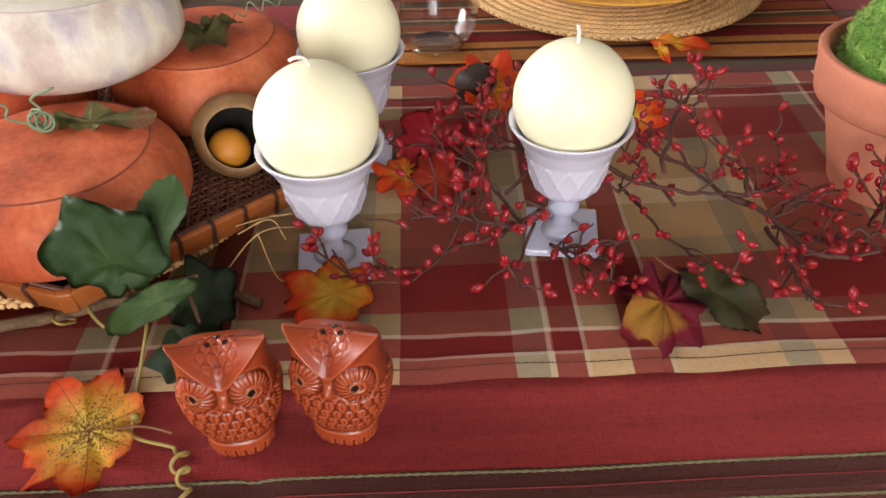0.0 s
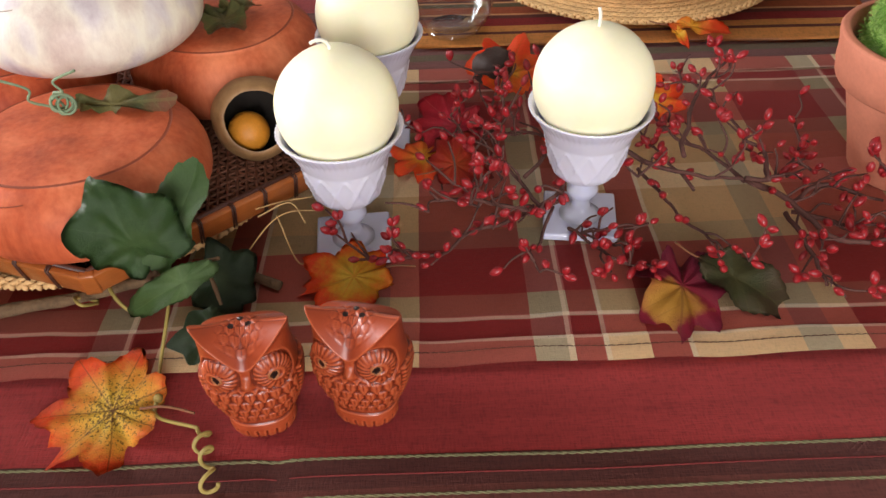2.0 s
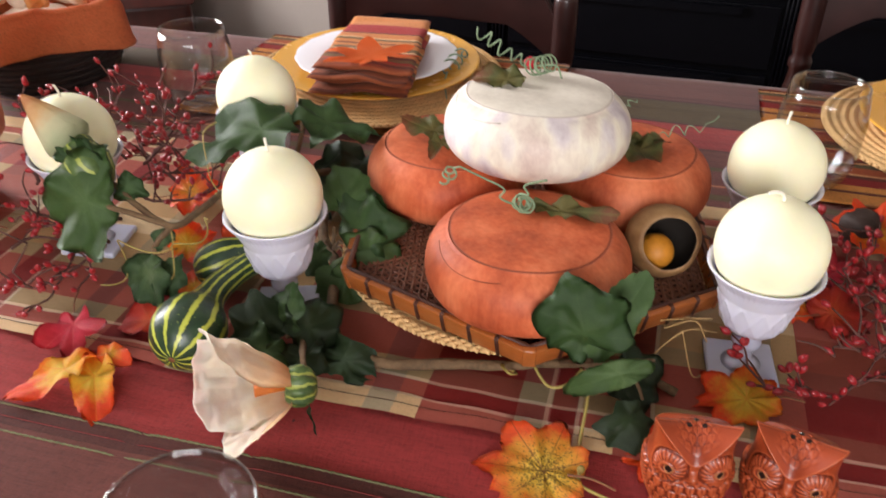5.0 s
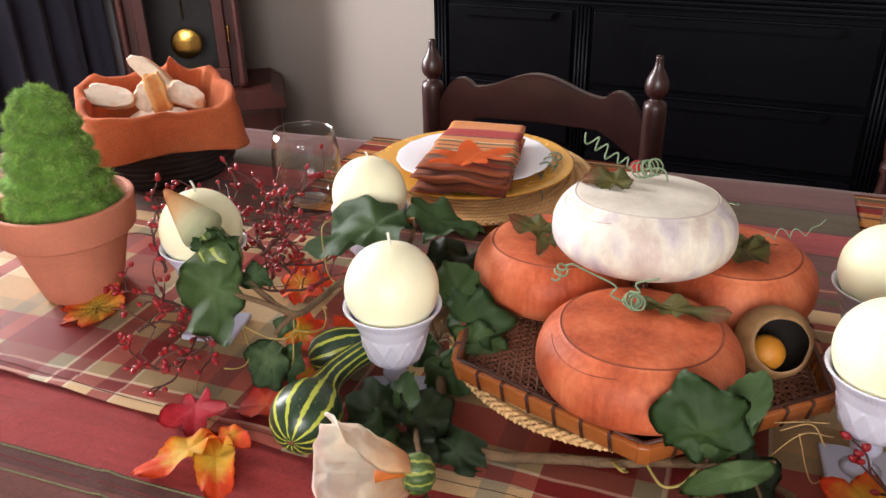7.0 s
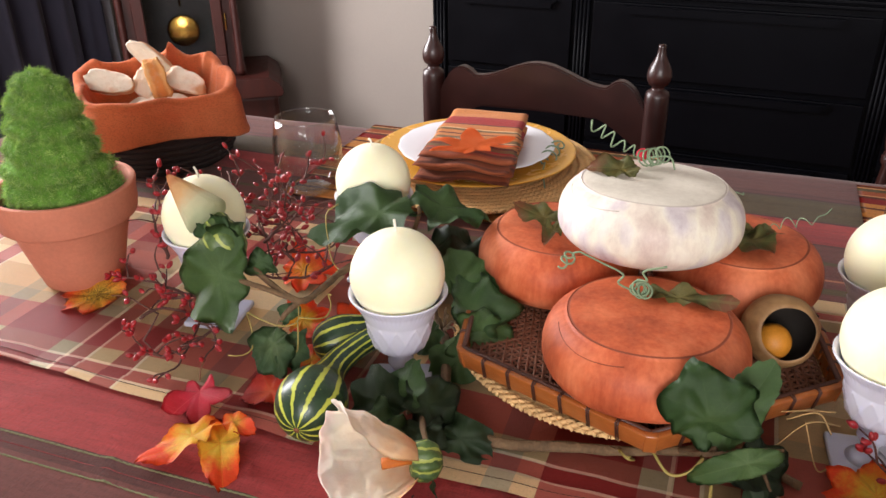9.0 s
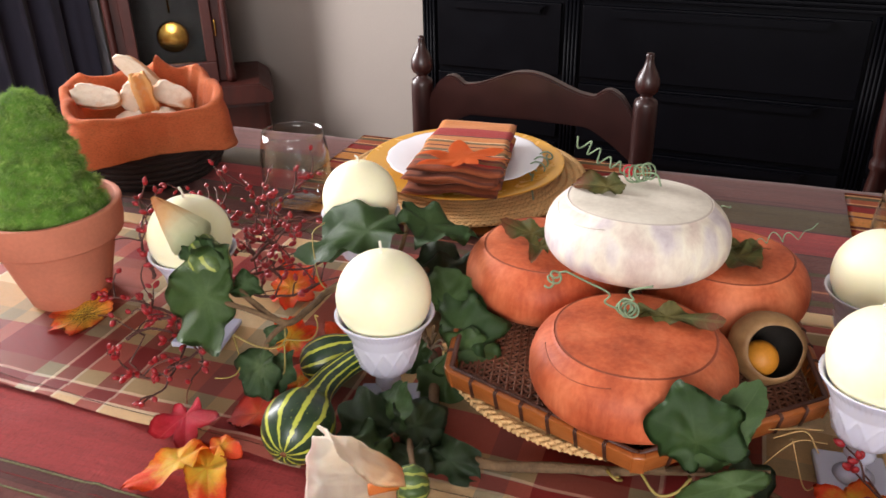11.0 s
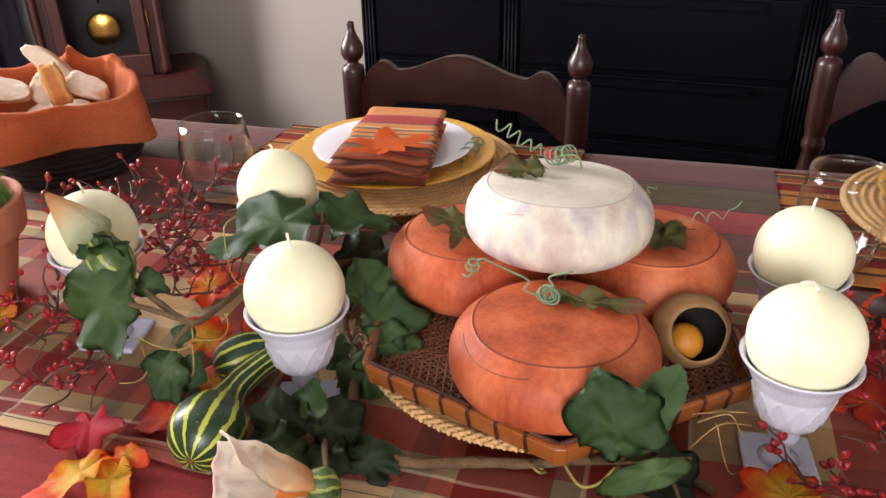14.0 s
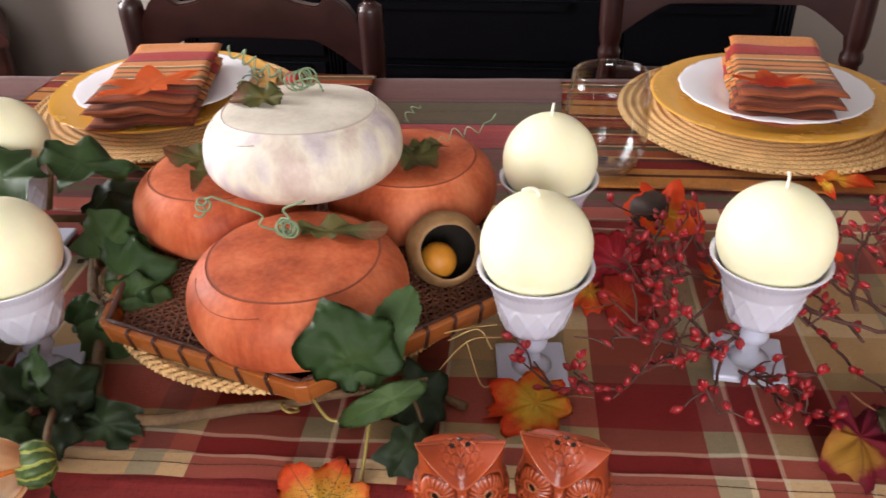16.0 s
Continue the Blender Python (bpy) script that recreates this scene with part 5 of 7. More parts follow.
vine = thing("squash_vine", pose(0, 0, 0), "artificial squash vine with green silk leaves by the tray", "vine", "squash vines")
stem("stem", [(-0.464, 0.714, T + 0.022), (-0.452, 0.622, T + 0.020), (-0.421, 0.549, T + 0.018), (-0.394, 0.517, T + 0.016), (-0.372, 0.463, T + 0.014), (-0.347, 0.421, T + 0.012), (-0.309, 0.411, T + 0.012), (-0.261, 0.424, T + 0.013), (-0.215, 0.439, T + 0.012), (-0.172, 0.456, T + 0.013), (-0.132, 0.466, T + 0.013), (-0.088, 0.454, T + 0.009)], 0.0055, 0.0034, vine, m_bark, "knotty brown stem")
stem("twig", [(-0.176, 0.455, T + 0.013), (-0.164, 0.436, T + 0.034), (-0.150, 0.419, T + 0.052)], 0.0026, 0.0018, vine, m_bark)
vine_leaf(vine, (-0.150, 0.419, T + 0.052), (-0.168, 0.417, T + 0.114), (0.05, -0.85, 0.45), m_ivy, 31, width=0.92, bend=0.25, fold=0.10, ripple=0.05)
vine_leaf(vine, (-0.150, 0.421, T + 0.050), (-0.120, 0.462, T + 0.104), (-0.40, -0.80, 0.30), m_ivy2, 32, "oval", width=0.74, bend=-0.10, fold=0.40, ripple=0.04)
vine_leaf(vine, (-0.107, 0.412, T + 0.066), (-0.166, 0.392, T + 0.044), (0.05, -0.62, 0.75), m_ivy2, 33, "oval", width=0.50, bend=0.30, fold=0.25, ripple=0.04)
vine_leaf(vine, (-0.140, 0.439, T + 0.034), (-0.093, 0.437, T + 0.016), (0.05, -0.45, 0.9), m_ivy3, 34, width=0.95)
vine_leaf(vine, (-0.111, 0.408, T + 0.036), (-0.126, 0.376, T + 0.010), (0.3, -0.85, 0.3), m_ivy3, 35, width=0.8, bend=0.2)
stem("twig", [(-0.159, 0.451, T + 0.022), (-0.142, 0.424, T + 0.050), (-0.108, 0.417, T + 0.066)], 0.0018, 0.0012, vine, m_bark)
stem("twig", [(-0.130, 0.444, T + 0.038), (-0.117, 0.420, T + 0.040), (-0.111, 0.409, T + 0.036)], 0.0014, 0.0011, vine, m_bark)
# leaves that climb beside the tray
for base, tip, up, mt, sd, w in (
        ((-0.404, 0.540, T + 0.040), (-0.371, 0.545, T + 0.098), (-0.05, -0.85, 0.55), m_ivy2, 41, 0.95),
        ((-0.398, 0.530, T + 0.038), (-0.335, 0.518, T + 0.068), (0.05, -0.75, 0.65), m_ivy, 42, 1.15),
        ((-0.382, 0.509, T + 0.046), (-0.322, 0.500, T + 0.033), (0.05, -0.70, 0.75), m_ivy2, 43, 0.85),
        ((-0.381, 0.506, T + 0.040), (-0.357, 0.470, T + 0.010), (-0.05, -0.65, 0.75), m_ivy2, 44, 1.10),
        ((-0.406, 0.525, T + 0.034), (-0.418, 0.500, T + 0.006), (-0.1, -0.75, 0.65), m_ivy, 45, 0.70),
        ((-0.444, 0.613, T + 0.030), (-0.438, 0.679, T + 0.060), (0.2, -0.8, 0.5), m_ivy3, 46, 0.8),
        ((-0.438, 0.597, T + 0.030), (-0.404, 0.656, T + 0.062), (0.1, -0.8, 0.5), m_ivy3, 47, 0.8),
        ((-0.434, 0.581, T + 0.028), (-0.449, 0.643, T + 0.028), (-0.2, -0.7, 0.6), m_ivy3, 48, 0.8)):
    vine_leaf(vine, base, tip, up, mt, sd, width=w, bend=0.25, fold=0.12, ripple=0.07)
    stem("twig", [(-0.405, 0.533, T + 0.018) if sd < 46 else (-0.444, 0.601, T + 0.020), Vector(base).lerp(Vector((-0.405, 0.535, T + 0.03)), 0.3), base], 0.0015, 0.0011, vine, m_bark, knots=0.1)
# leaves at the foot of the middle goblet
for base, tip, up, mt, sd, w in (
        ((-0.375, 0.389, T + 0.038), (-0.431, 0.392, T + 0.048), (0.1, -0.65, 0.75), m_ivy3, 51, 0.9),
        ((-0.373, 0.391, T + 0.038), (-0.391, 0.422, T + 0.068), (-0.2, -0.85, 0.35), m_ivy, 52, 0.8),
        ((-0.373, 0.389, T + 0.038), (-0.342, 0.425, T + 0.042), (0.2, -0.75, 0.6), m_ivy3, 53, 1.0),
        ((-0.377, 0.387, T + 0.036), (-0.399, 0.348, T + 0.030), (0.0, -0.6, 0.8), m_ivy, 54, 0.9),
        ((-0.366, 0.390, T + 0.034), (-0.343, 0.362, T + 0.020), (0.1, -0.6, 0.8), m_ivy3, 55, 0.9),
        ((-0.352, 0.400, T + 0.022), (-0.300, 0.398, T + 0.010), (0.0, -0.6, 0.8), m_ivy3, 56, 0.6)):
    vine_leaf(vine, base, tip, up, mt, sd, width=w, bend=0.25, fold=0.15, ripple=0.08)
stem("twig", [(-0.357, 0.432, T + 0.014), (-0.366, 0.410, T + 0.028), (-0.374, 0.390, T + 0.037)], 0.0024, 0.0016, vine, m_bark)
stem("twig", [(-0.368, 0.404, T + 0.028), (-0.348, 0.366, T + 0.040), (-0.327, 0.337, T + 0.050)], 0.0024, 0.0020, vine, m_bark)

# open blossom
def petal_material():
    n = Nodes("cream_silk_petal")
    x, y, z = n.xyz()
    t = n.math("ADD", n.math("MULTIPLY", z, 13), n.math("MULTIPLY_ADD", n.noise(40, 3), 0.5, -0.25))
    c = n.ramp(t, [(0.04, lin(224, 160, 96)), (0.26, lin(246, 216, 178)), (0.45, lin(251, 236, 216)), (0.80, lin(252, 240, 226)), (1.0, lin(248, 222, 212))])
    c = n.mix(0.25, c, n.ramp(n.noise(90, 4), [(0.3, lin(240, 216, 190)), (0.6, lin(252, 240, 226))]))
    n.bump(n.math("ADD", n.noise(120, 4, 0.6, (1, 1, 0.2)), n.noise(400, 2)), 0.2, 0.0012)
    return n.set(c, 0.75, Subsurface_Weight=0.25, Subsurface_Radius=(0.006, 0.004, 0.003), Subsurface_Scale=0.5)


m_petal = petal_material()
def bud_skin():
    n = Nodes("striped_green_bud")
    x, y, z = n.xyz()
    f = n.math("FRACT", n.math("MULTIPLY", n.math("ADD", n.math("ARCTAN2", y, x), n.math("MULTIPLY", n.noise(120, 3), 0.5)), 9 / (2 * math.pi)))
    c = n.mix(n.math("LESS_THAN", f, 0.30), n.ramp(n.noise(140, 3), [(0.35, lin(50, 70, 34)), (0.65, lin(88, 110, 54))]), lin(158, 166, 78))
    n.bump(n.noise(200, 3), 0.3, 0.001)
    return n.set(c, 0.5)


m_calyx = bud_skin()
m_stamen = plain("orange_stamen", lin(196, 104, 32), 0.7)


def blossom(parent, base, mouth, petals, L, flare, seed, closed=False):
    base, mouth = Vector(base), Vector(mouth)
    ax = (mouth - base).normalized()
    m = Matrix.Translation(base) @ ax.to_track_quat("Z", "Y").to_matrix().to_4x4()
    bl = part("blossom", lathe([(0, -0.010), (0.006, -0.009), (0.0125, -0.002), (0.0135, 0.006), (0.011, 0.012), (0, 0.010)], 24, False, lambda r, z, a: (r * (1 + 0.06 * math.sin(5 * a)), z)), m_calyx, parent, "green calyx of a squash blossom", m=m)
    rnd = random.Random(seed)
    for k in range(petals):
        a0 = 2 * math.pi * k / petals + rnd.uniform(-0.15, 0.15)
        bm = bmesh.new()
        nu, nv = 14, 20
        half = math.pi / petals * 1.55
        ph = rnd.uniform(0, 6)
        g = []
        for j in range(nv + 1):
            t = j / nv
            row = []
            for i in range(nu + 1):
                s = 2 * i / nu - 1
                if closed:
                    r = 0.0190 * math.sin(min(1.0, t / 0.20) * math.pi / 2) ** 0.5 * (1 - max(0.0, (t - 0.14) / 0.86)) ** 0.85 + 0.0018
                    zz = 0.006 + L * t
                    wd = half * 1.3
                else:
                    r = 0.010 + flare * t ** 1.4 * (1 - 0.30 * s * s * t) + 0.0035 * t * math.sin(s * 4 + ph)
                    zz = 0.004 + L * t * (1 - 0.16 * s * s * t + 0.05 * t * noise.noise(Vector((s * 3, ph, k)))) - 0.016 * t ** 4 + 0.003 * t * math.sin(s * 6 + ph * 2)
                    wd = half * (1 - 0.22 * t ** 3)
                a = a0 + s * wd
                row.append(bm.verts.new((r * math.cos(a), r * math.sin(a), zz)))
            g.append(row)
        for j in range(nv):
            for i in range(nu):
                bm.faces.new((g[j][i], g[j][i + 1], g[j + 1][i + 1], g[j + 1][i]))
        bmesh.ops.solidify(bm, geom=bm.faces[:], thickness=0.0006)
        part("petal", bm, m_petal_g if closed else m_petal, bl, "cream silk petal")
    if not closed:
        part("stamen", tube([(0, 0, 0.004), (0.001, 0, 0.02), (0, 0.001, 0.032)], lambda s: 0.0022 + 0.0022 * s, 8), m_stamen, bl, "orange stamen")
    return bl


def bud_petal():
    n = Nodes("pale_green_cream_petal")
    x, y, z = n.xyz()
    t = n.math("ADD", n.math("MULTIPLY", z, 13.5), n.math("MULTIPLY_ADD", n.noise(60, 3), 0.3, -0.15))
    c = n.ramp(t, [(0.1, lin(196, 204, 162)), (0.38, lin(226, 218, 178)), (0.58, lin(230, 190, 130)), (0.80, lin(206, 140, 80))])
    n.bump(n.noise(160, 4, 0.6, (1, 1, 0.2)), 0.35, 0.0012)
    return n.set(c, 0.7)


m_petal_g = bud_petal()


def open_blossom(parent, base, mouth):
    """A trumpet of broad crumpled silk petals, split open on the near side."""
    base, mouth = Vector(base), Vector(mouth)
    az = (mouth - base).normalized()
    ax = (Vector((0, 0, 1)) - az * az.z).normalized()
    ay = az.cross(ax)
    m = Matrix(((ax.x, ay.x, az.x, base.x), (ax.y, ay.y, az.y, base.y), (ax.z, ay.z, az.z, base.z), (0, 0, 0, 1)))
    bl = part("blossom", lathe([(0, -0.010), (0.006, -0.0095), (0.0115, -0.006), (0.0142, 0.000), (0.0132, 0.007), (0.0095, 0.012), (0, 0.011)], 54, False, lambda r, z, a: (r * (1 + 0.07 * math.sin(9 * a)) + 0.0004 * math.sin(z * 3000 + a * 5), z)), m_calyx, parent, "striped green calyx of a squash blossom", m=m)
    # middle angle, half width, length, flare at the lip, sharpness, curl of the tip
    shapes = ((22, 70, 0.060, 0.036, 0.50, 0.5), (120, 66, 0.068, 0.037, 0.35, 0.0), (-160, 58, 0.050, 0.036, 0.55, 0.0))
    for k, (mid, half, L, tipr, sharp, curl) in enumerate(shapes):
        bm = bmesh.new()
        nu, nv = 28, 34
        g = []
        for j in range(nv + 1):
            t = j / nv
            row = []
            for i in range(nu + 1):
                s = 2 * i / nu - 1
                w = half * (1 - sharp * max(0.0, (t - 0.35) / 0.65) ** 1.8)
                a = radians(mid + s * w + (20 * t * t if k == 0 else -12 * t * t if k == 2 else 0))
                q = Vector((math.cos(a) * 1.6, math.sin(a) * 1.6, t * 2.4 + 3 * k))
                body = 0.0090 + 0.0225 * min(1, t / 0.55) ** 0.7
                r = body + (tipr - 0.0260) * max(0, (t - 0.4) / 0.6) ** 1.4
                r += 0.0036 * t * noise.noise(q * 1.7) + 0.0010 * noise.noise(q * 4.5) + 0.0022 * t * s * s
                r -= 0.0016 * math.exp(-(s / 0.06) ** 2) * min(1, 2 * t)
                roll = curl * max(0, (t - 0.82) / 0.18)
                r += 0.010 * roll * roll
                zz = 0.006 + L * t * (1 - 0.10 * s * s) + 0.0030 * t * noise.noise(q * 3 + Vector((7, 0, 0))) - 0.004 * roll * roll
                row.append(bm.verts.new((r * math.cos(a), r * math.sin(a), zz)))
            g.append(row)
        for j in range(nv):
            for i in range(nu):
                bm.faces.new((g[j][i], g[j][i + 1], g[j + 1][i + 1], g[j + 1][i]))
        bmesh.ops.solidify(bm, geom=bm.faces[:], thickness=0.0006)
        part("petal", bm, m_petal, bl, "crumpled cream silk petal")
    part("stamen", tube([(0, 0, 0.008), (0.001, -0.001, 0.020), (0.001, -0.002, 0.032)], lambda s: 0.0018 + 0.0024 * s, 8), m_stamen, bl, "orange stamen")
    part("leaflet", leaf_mesh("oval", 97, width=0.7, bend=0.3), m_ivy3, bl, "dark green leaflet", m=pose(-0.006, -0.004, -0.004, 0, 0, 200) @ Matrix.Diagonal((0.030, 0.030, 0.030, 1)))
    return bl


open_blossom(vine, (-0.331, 0.334, T + 0.050), (-0.391, 0.296, T + 0.056))

# the vine over the berries
vine2 = thing("squash_vine", pose(0, 0, 0), "artificial squash vine with a closed pale blossom among red berries", "vine", "squash vines")
stem("stem", [(-0.561, 0.440, T + 0.116), (-0.550, 0.443, T + 0.108), (-0.524, 0.433, T + 0.100), (-0.487, 0.425, T + 0.092), (-0.488, 0.464, T + 0.084), (-0.492, 0.506, T + 0.078), (-0.473, 0.552, T + 0.080), (-0.446, 0.596, T + 0.060), (-0.453, 0.664, T + 0.030)], 0.0021, 0.0038, vine2, m_bark, "knotty brown stem")
stem("twig", [(-0.551, 0.420, T + 0.104), (-0.518, 0.420, T + 0.100), (-0.487, 0.425, T + 0.092)], 0.0020, 0.0026, vine2, m_bark)
stem("twig", [(-0.487, 0.425, T + 0.092), (-0.503, 0.423, T + 0.074), (-0.507, 0.421, T + 0.058), (-0.499, 0.421, T + 0.030), (-0.494, 0.426, T + 0.008)], 0.0026, 0.0020, vine2, m_bark)
stem("twig", [(-0.459, 0.576, T + 0.080), (-0.446, 0.573, T + 0.112), (-0.446, 0.575, T + 0.122)], 0.0026, 0.0018, vine2, m_bark)
vine_leaf(vine2, (-0.532, 0.420, T + 0.110), (-0.598, 0.404, T + 0.104), (0.45, -0.70, 0.55), m_ivy2, 61, width=1.35, bend=0.2, fold=0.10, ripple=0.05)
vine_leaf(vine2, (-0.546, 0.440, T + 0.112), (-0.520, 0.444, T + 0.104), (0.2, -0.7, 0.7), m_ivy, 62, width=0.9)
vine_leaf(vine2, (-0.446, 0.576, T + 0.122), (-0.536, 0.525, T + 0.112), (0.05, -0.10, 1.0), m_ivy, 63, width=0.85, bend=0.15, fold=0.12, ripple=0.06)
vine_leaf(vine2, (-0.451, 0.571, T + 0.124), (-0.391, 0.630, T + 0.106), (0.15, -0.15, 1.0), m_ivy, 64, width=0.80, bend=0.2, fold=0.15)
vine_leaf(vine2, (-0.502, 0.422, T + 0.066), (-0.519, 0.395, T + 0.026), (-0.15, -0.85, 0.35), m_ivyv, 65, width=0.85, fold=0.15, ripple=0.07)
vine_leaf(vine2, (-0.501, 0.423, T + 0.060), (-0.483, 0.404, T + 0.034), (0.3, -0.8, 0.3), m_ivyv, 66, width=0.9)
vine_leaf(vine2, (-0.507, 0.422, T + 0.072), (-0.490, 0.430, T + 0.084), (0.1, -0.6, 0.7), m_ivyv, 67, width=0.8)
blossom(vine2, (-0.574, 0.443, T + 0.134), (-0.626, 0.450, T + 0.172), 4, 0.060, 0.020, 9, True)
m_sepal = bud_skin()
part("bud", lathe([(0, -0.016), (0.004, -0.0155), (0.0115, -0.008), (0.0150, 0.002), (0.0125, 0.011), (0.006, 0.015), (0, 0.0155)], 28, False, lambda r, z, a: (r * (1 + 0.05 * math.sin(8 * a)), z)), m_sepal, vine2, "small striped green bud", m=pose(-0.567, 0.440, T + 0.122, 0, -40, 0) @ Matrix.Diagonal((1.3, 1.3, 1.3, 1)))
vine_leaf(vine2, (-0.562, 0.432, T + 0.122), (-0.580, 0.432, T + 0.152), (0.1, -0.8, 0.5), m_ivy, 68, width=0.95)
for a, b, tn, rd, par, sd in (((-0.487, 0.425, T + 0.092), (-0.546, 0.397, T + 0.050), 1.4, 0.012, vine2, 1), ((-0.493, 0.495, T + 0.082), (-0.527, 0.553, T + 0.115), 0.8, 0.010, vine2, 2), ((-0.473, 0.453, T + 0.085), (-0.485, 0.403, T + 0.060), 1.5, 0.008, vine2, 3)):
    part("tendril", tube(helix(a, b, tn, rd, 18, 0.2, 0.010, sd), 0.0006, 6), m_tendril, par, "thin yellow tendril")
part("tendril", tube(smooth_path([(-0.208, 0.443, T + 0.004), (-0.217, 0.434, T + 0.016), (-0.209, 0.425, T + 0.018), (-0.206, 0.437, T + 0.008)], 6), 0.0012, 6), m_tendril, vine, "thin yellow tendril")
part("tendril", tube(smooth_path([(-0.198, 0.450, T + 0.018), (-0.192, 0.434, T + 0.022), (-0.179, 0.425, T + 0.014), (-0.166, 0.429, T + 0.016), (-0.157, 0.438, T + 0.026)], 6), 0.0013, 6), m_tendril, vine, "thin yellow tendril")
tend = smooth_path([(-0.159, 0.446, T + 0.020), (-0.149, 0.417, T + 0.024), (-0.147, 0.382, T + 0.010), (-0.143, 0.361, T + 0.007), (-0.139, 0.348, T + 0.006), (-0.115, 0.341, T + 0.006)], 8) + helix((-0.113, 0.339, T + 0.008), (-0.095, 0.302, T + 0.008), 3.6, 0.0048, 16, 0.3, 0.007, 7)
part("tendril", tube(tend, 0.0012, 6), m_tendril, vine, "long curling yellow tendril")
bmk = bmesh.new()
bmesh.ops.create_uvsphere(bmk, u_segments=12, v_segments=8, radius=0.0028)
part("tendril_knot", bmk, m_tendril, vine, m=pose(-0.142, 0.360, T + 0.0075))
for k, (p, q, r_) in enumerate((((-0.122, 0.460, T + 0.012), (-0.092, 0.487, T + 0.040), (-0.066, 0.509, T + 0.030)), ((-0.105, 0.488, T + 0.040), (-0.084, 0.496, T + 0.046), (-0.073, 0.487, T + 0.036)), ((-0.092, 0.488, T + 0.042), (-0.079, 0.474, T + 0.012), (-0.068, 0.484, T + 0.010)), ((-0.111, 0.498, T + 0.038), (-0.089, 0.500, T + 0.044), (-0.071, 0.508, T + 0.042)))):
    part("raffia_strand", tube(smooth_path([p, q, r_], 8), 0.0006, 5), m_raffia, vine, "dry raffia strand")


# ---------- striped squashes ----------
def squash_material():
    n = Nodes("green_striped_squash_skin")
    x, y, z = n.xyz()
    ang = n.math("ADD", n.math("ARCTAN2", z, n.math("ADD", y, n.math("MULTIPLY", n.math("POWER", n.math("MAXIMUM", n.math("SUBTRACT", x, 0.036), 0.0), 1.8), 4.8))), n.math("MULTIPLY_ADD", n.noise(60, 3), 0.16, -0.08))
    f = n.math("ABSOLUTE", n.math("SUBTRACT", n.math("FRACT", n.math("MULTIPLY", ang, 11 / (2 * math.pi))), 0.5))
    f = n.math("ADD", f, n.math("MULTIPLY_ADD", n.noise(260, 3, 0.6, (0.5, 1, 1)), 0.30, -0.15))
    green = n.ramp(n.noise(90, 4), [(0.35, lin(26, 46, 30)), (0.7, lin(48, 72, 44))])
    c = n.mix(n.ramp(f, [(0.115, 1.0), (0.145, 0.0)]), green, lin(186, 192, 74))
    sp = n.math("GREATER_THAN", n.noise(420, 2), 0.70)
    c = n.mix(n.math("MULTIPLY", sp, 0.6), c, lin(150, 160, 80))
    n.bump(n.noise(200, 3), 0.1, 0.001)
    return n.set(c, 0.36, Coat_Weight=0.12, Coat_Roughness=0.2)


m_squash = squash_material()


def squash(spine):
    """Body along x in its own frame from (x, sideways bend, radius) rows."""
    bm = bmesh.new()
    rows = smooth_path([(x, r, zl) for x, zl, r in spine], 6)
    seg = 40
    rings = []
    for p in rows:
        x, r, zl = p.x, max(p.y, 0.0004), p.z
        rings.append([bm.verts.new((x, zl + r * (1 + 0.012 * math.cos(9 * 2 * math.pi * k / seg)) * math.cos(2 * math.pi * k / seg), r * math.sin(2 * math.pi * k / seg))) for k in range(seg)])
    for a, b in zip(rings, rings[1:]):
        for k in range(seg):
            bm.faces.new((a[k], a[(k + 1) % seg], b[(k + 1) % seg], b[k]))
    bm.faces.new(rings[0][::-1])
    bm.faces.new(rings[-1])
    bmesh.ops.recalc_face_normals(bm, faces=bm.faces)
    return bm


sq = thing("striped_squash", pose(-0.450, 0.374, T + 0.0340, -4, -6, 98), "dark green bottle squash with yellow stripes on the runner", "squash", "striped squashes")
part("body", squash([(-0.0290, 0, 0.0), (-0.0275, 0, 0.0105), (-0.020, 0, 0.0212), (-0.008, 0, 0.0278), (0.006, 0, 0.0284), (0.019, 0, 0.0240), (0.028, 0, 0.0172), (0.039, -0.0005, 0.0130), (0.056, -0.004, 0.0118), (0.072, -0.011, 0.0116), (0.086, -0.021, 0.0114), (0.096, -0.031, 0.0100), (0.099, -0.035, 0.005), (0.100, -0.036, 0)]), m_squash, sq)
part("blossom_end", lathe([(0, -0.0008), (0.0022, -0.0006), (0.0026, 0.0006), (0, 0.0010)], 14), m_stalk, sq, "brown blossom scar", m=pose(-0.0290, 0, 0, 0, -90, 0))
sq2 = thing("striped_squash", pose(-0.479, 0.468, T + 0.030, 0, -10, 40), "small green striped squash behind the larger one", "squash", "striped squashes")
part("body", squash([(-0.024, 0, 0.0), (-0.022, 0, 0.009), (-0.015, 0, 0.0172), (-0.003, 0, 0.0212), (0.010, 0, 0.0205), (0.026, 0, 0.0150), (0.042, 0, 0.0100), (0.056, 0, 0.0085), (0.060, 0, 0.004), (0.061, 0, 0)]), m_squash, sq2)
part("stalk", tube([(0.058, 0, 0), (0.068, 0.002, 0.004)], 0.003, 7), m_stalk, sq2)


# ---------- leaves and curls on the pumpkins ----------
m_plf = leaf_material("mottled_green_red_silk_leaf", lin(112, 104, 56, 1.2), lin(88, 92, 48, 1.2), lin(124, 76, 48, 1.2), lin(140, 130, 78), feather=True, rhos=(0.1, 0.28, 0.5))


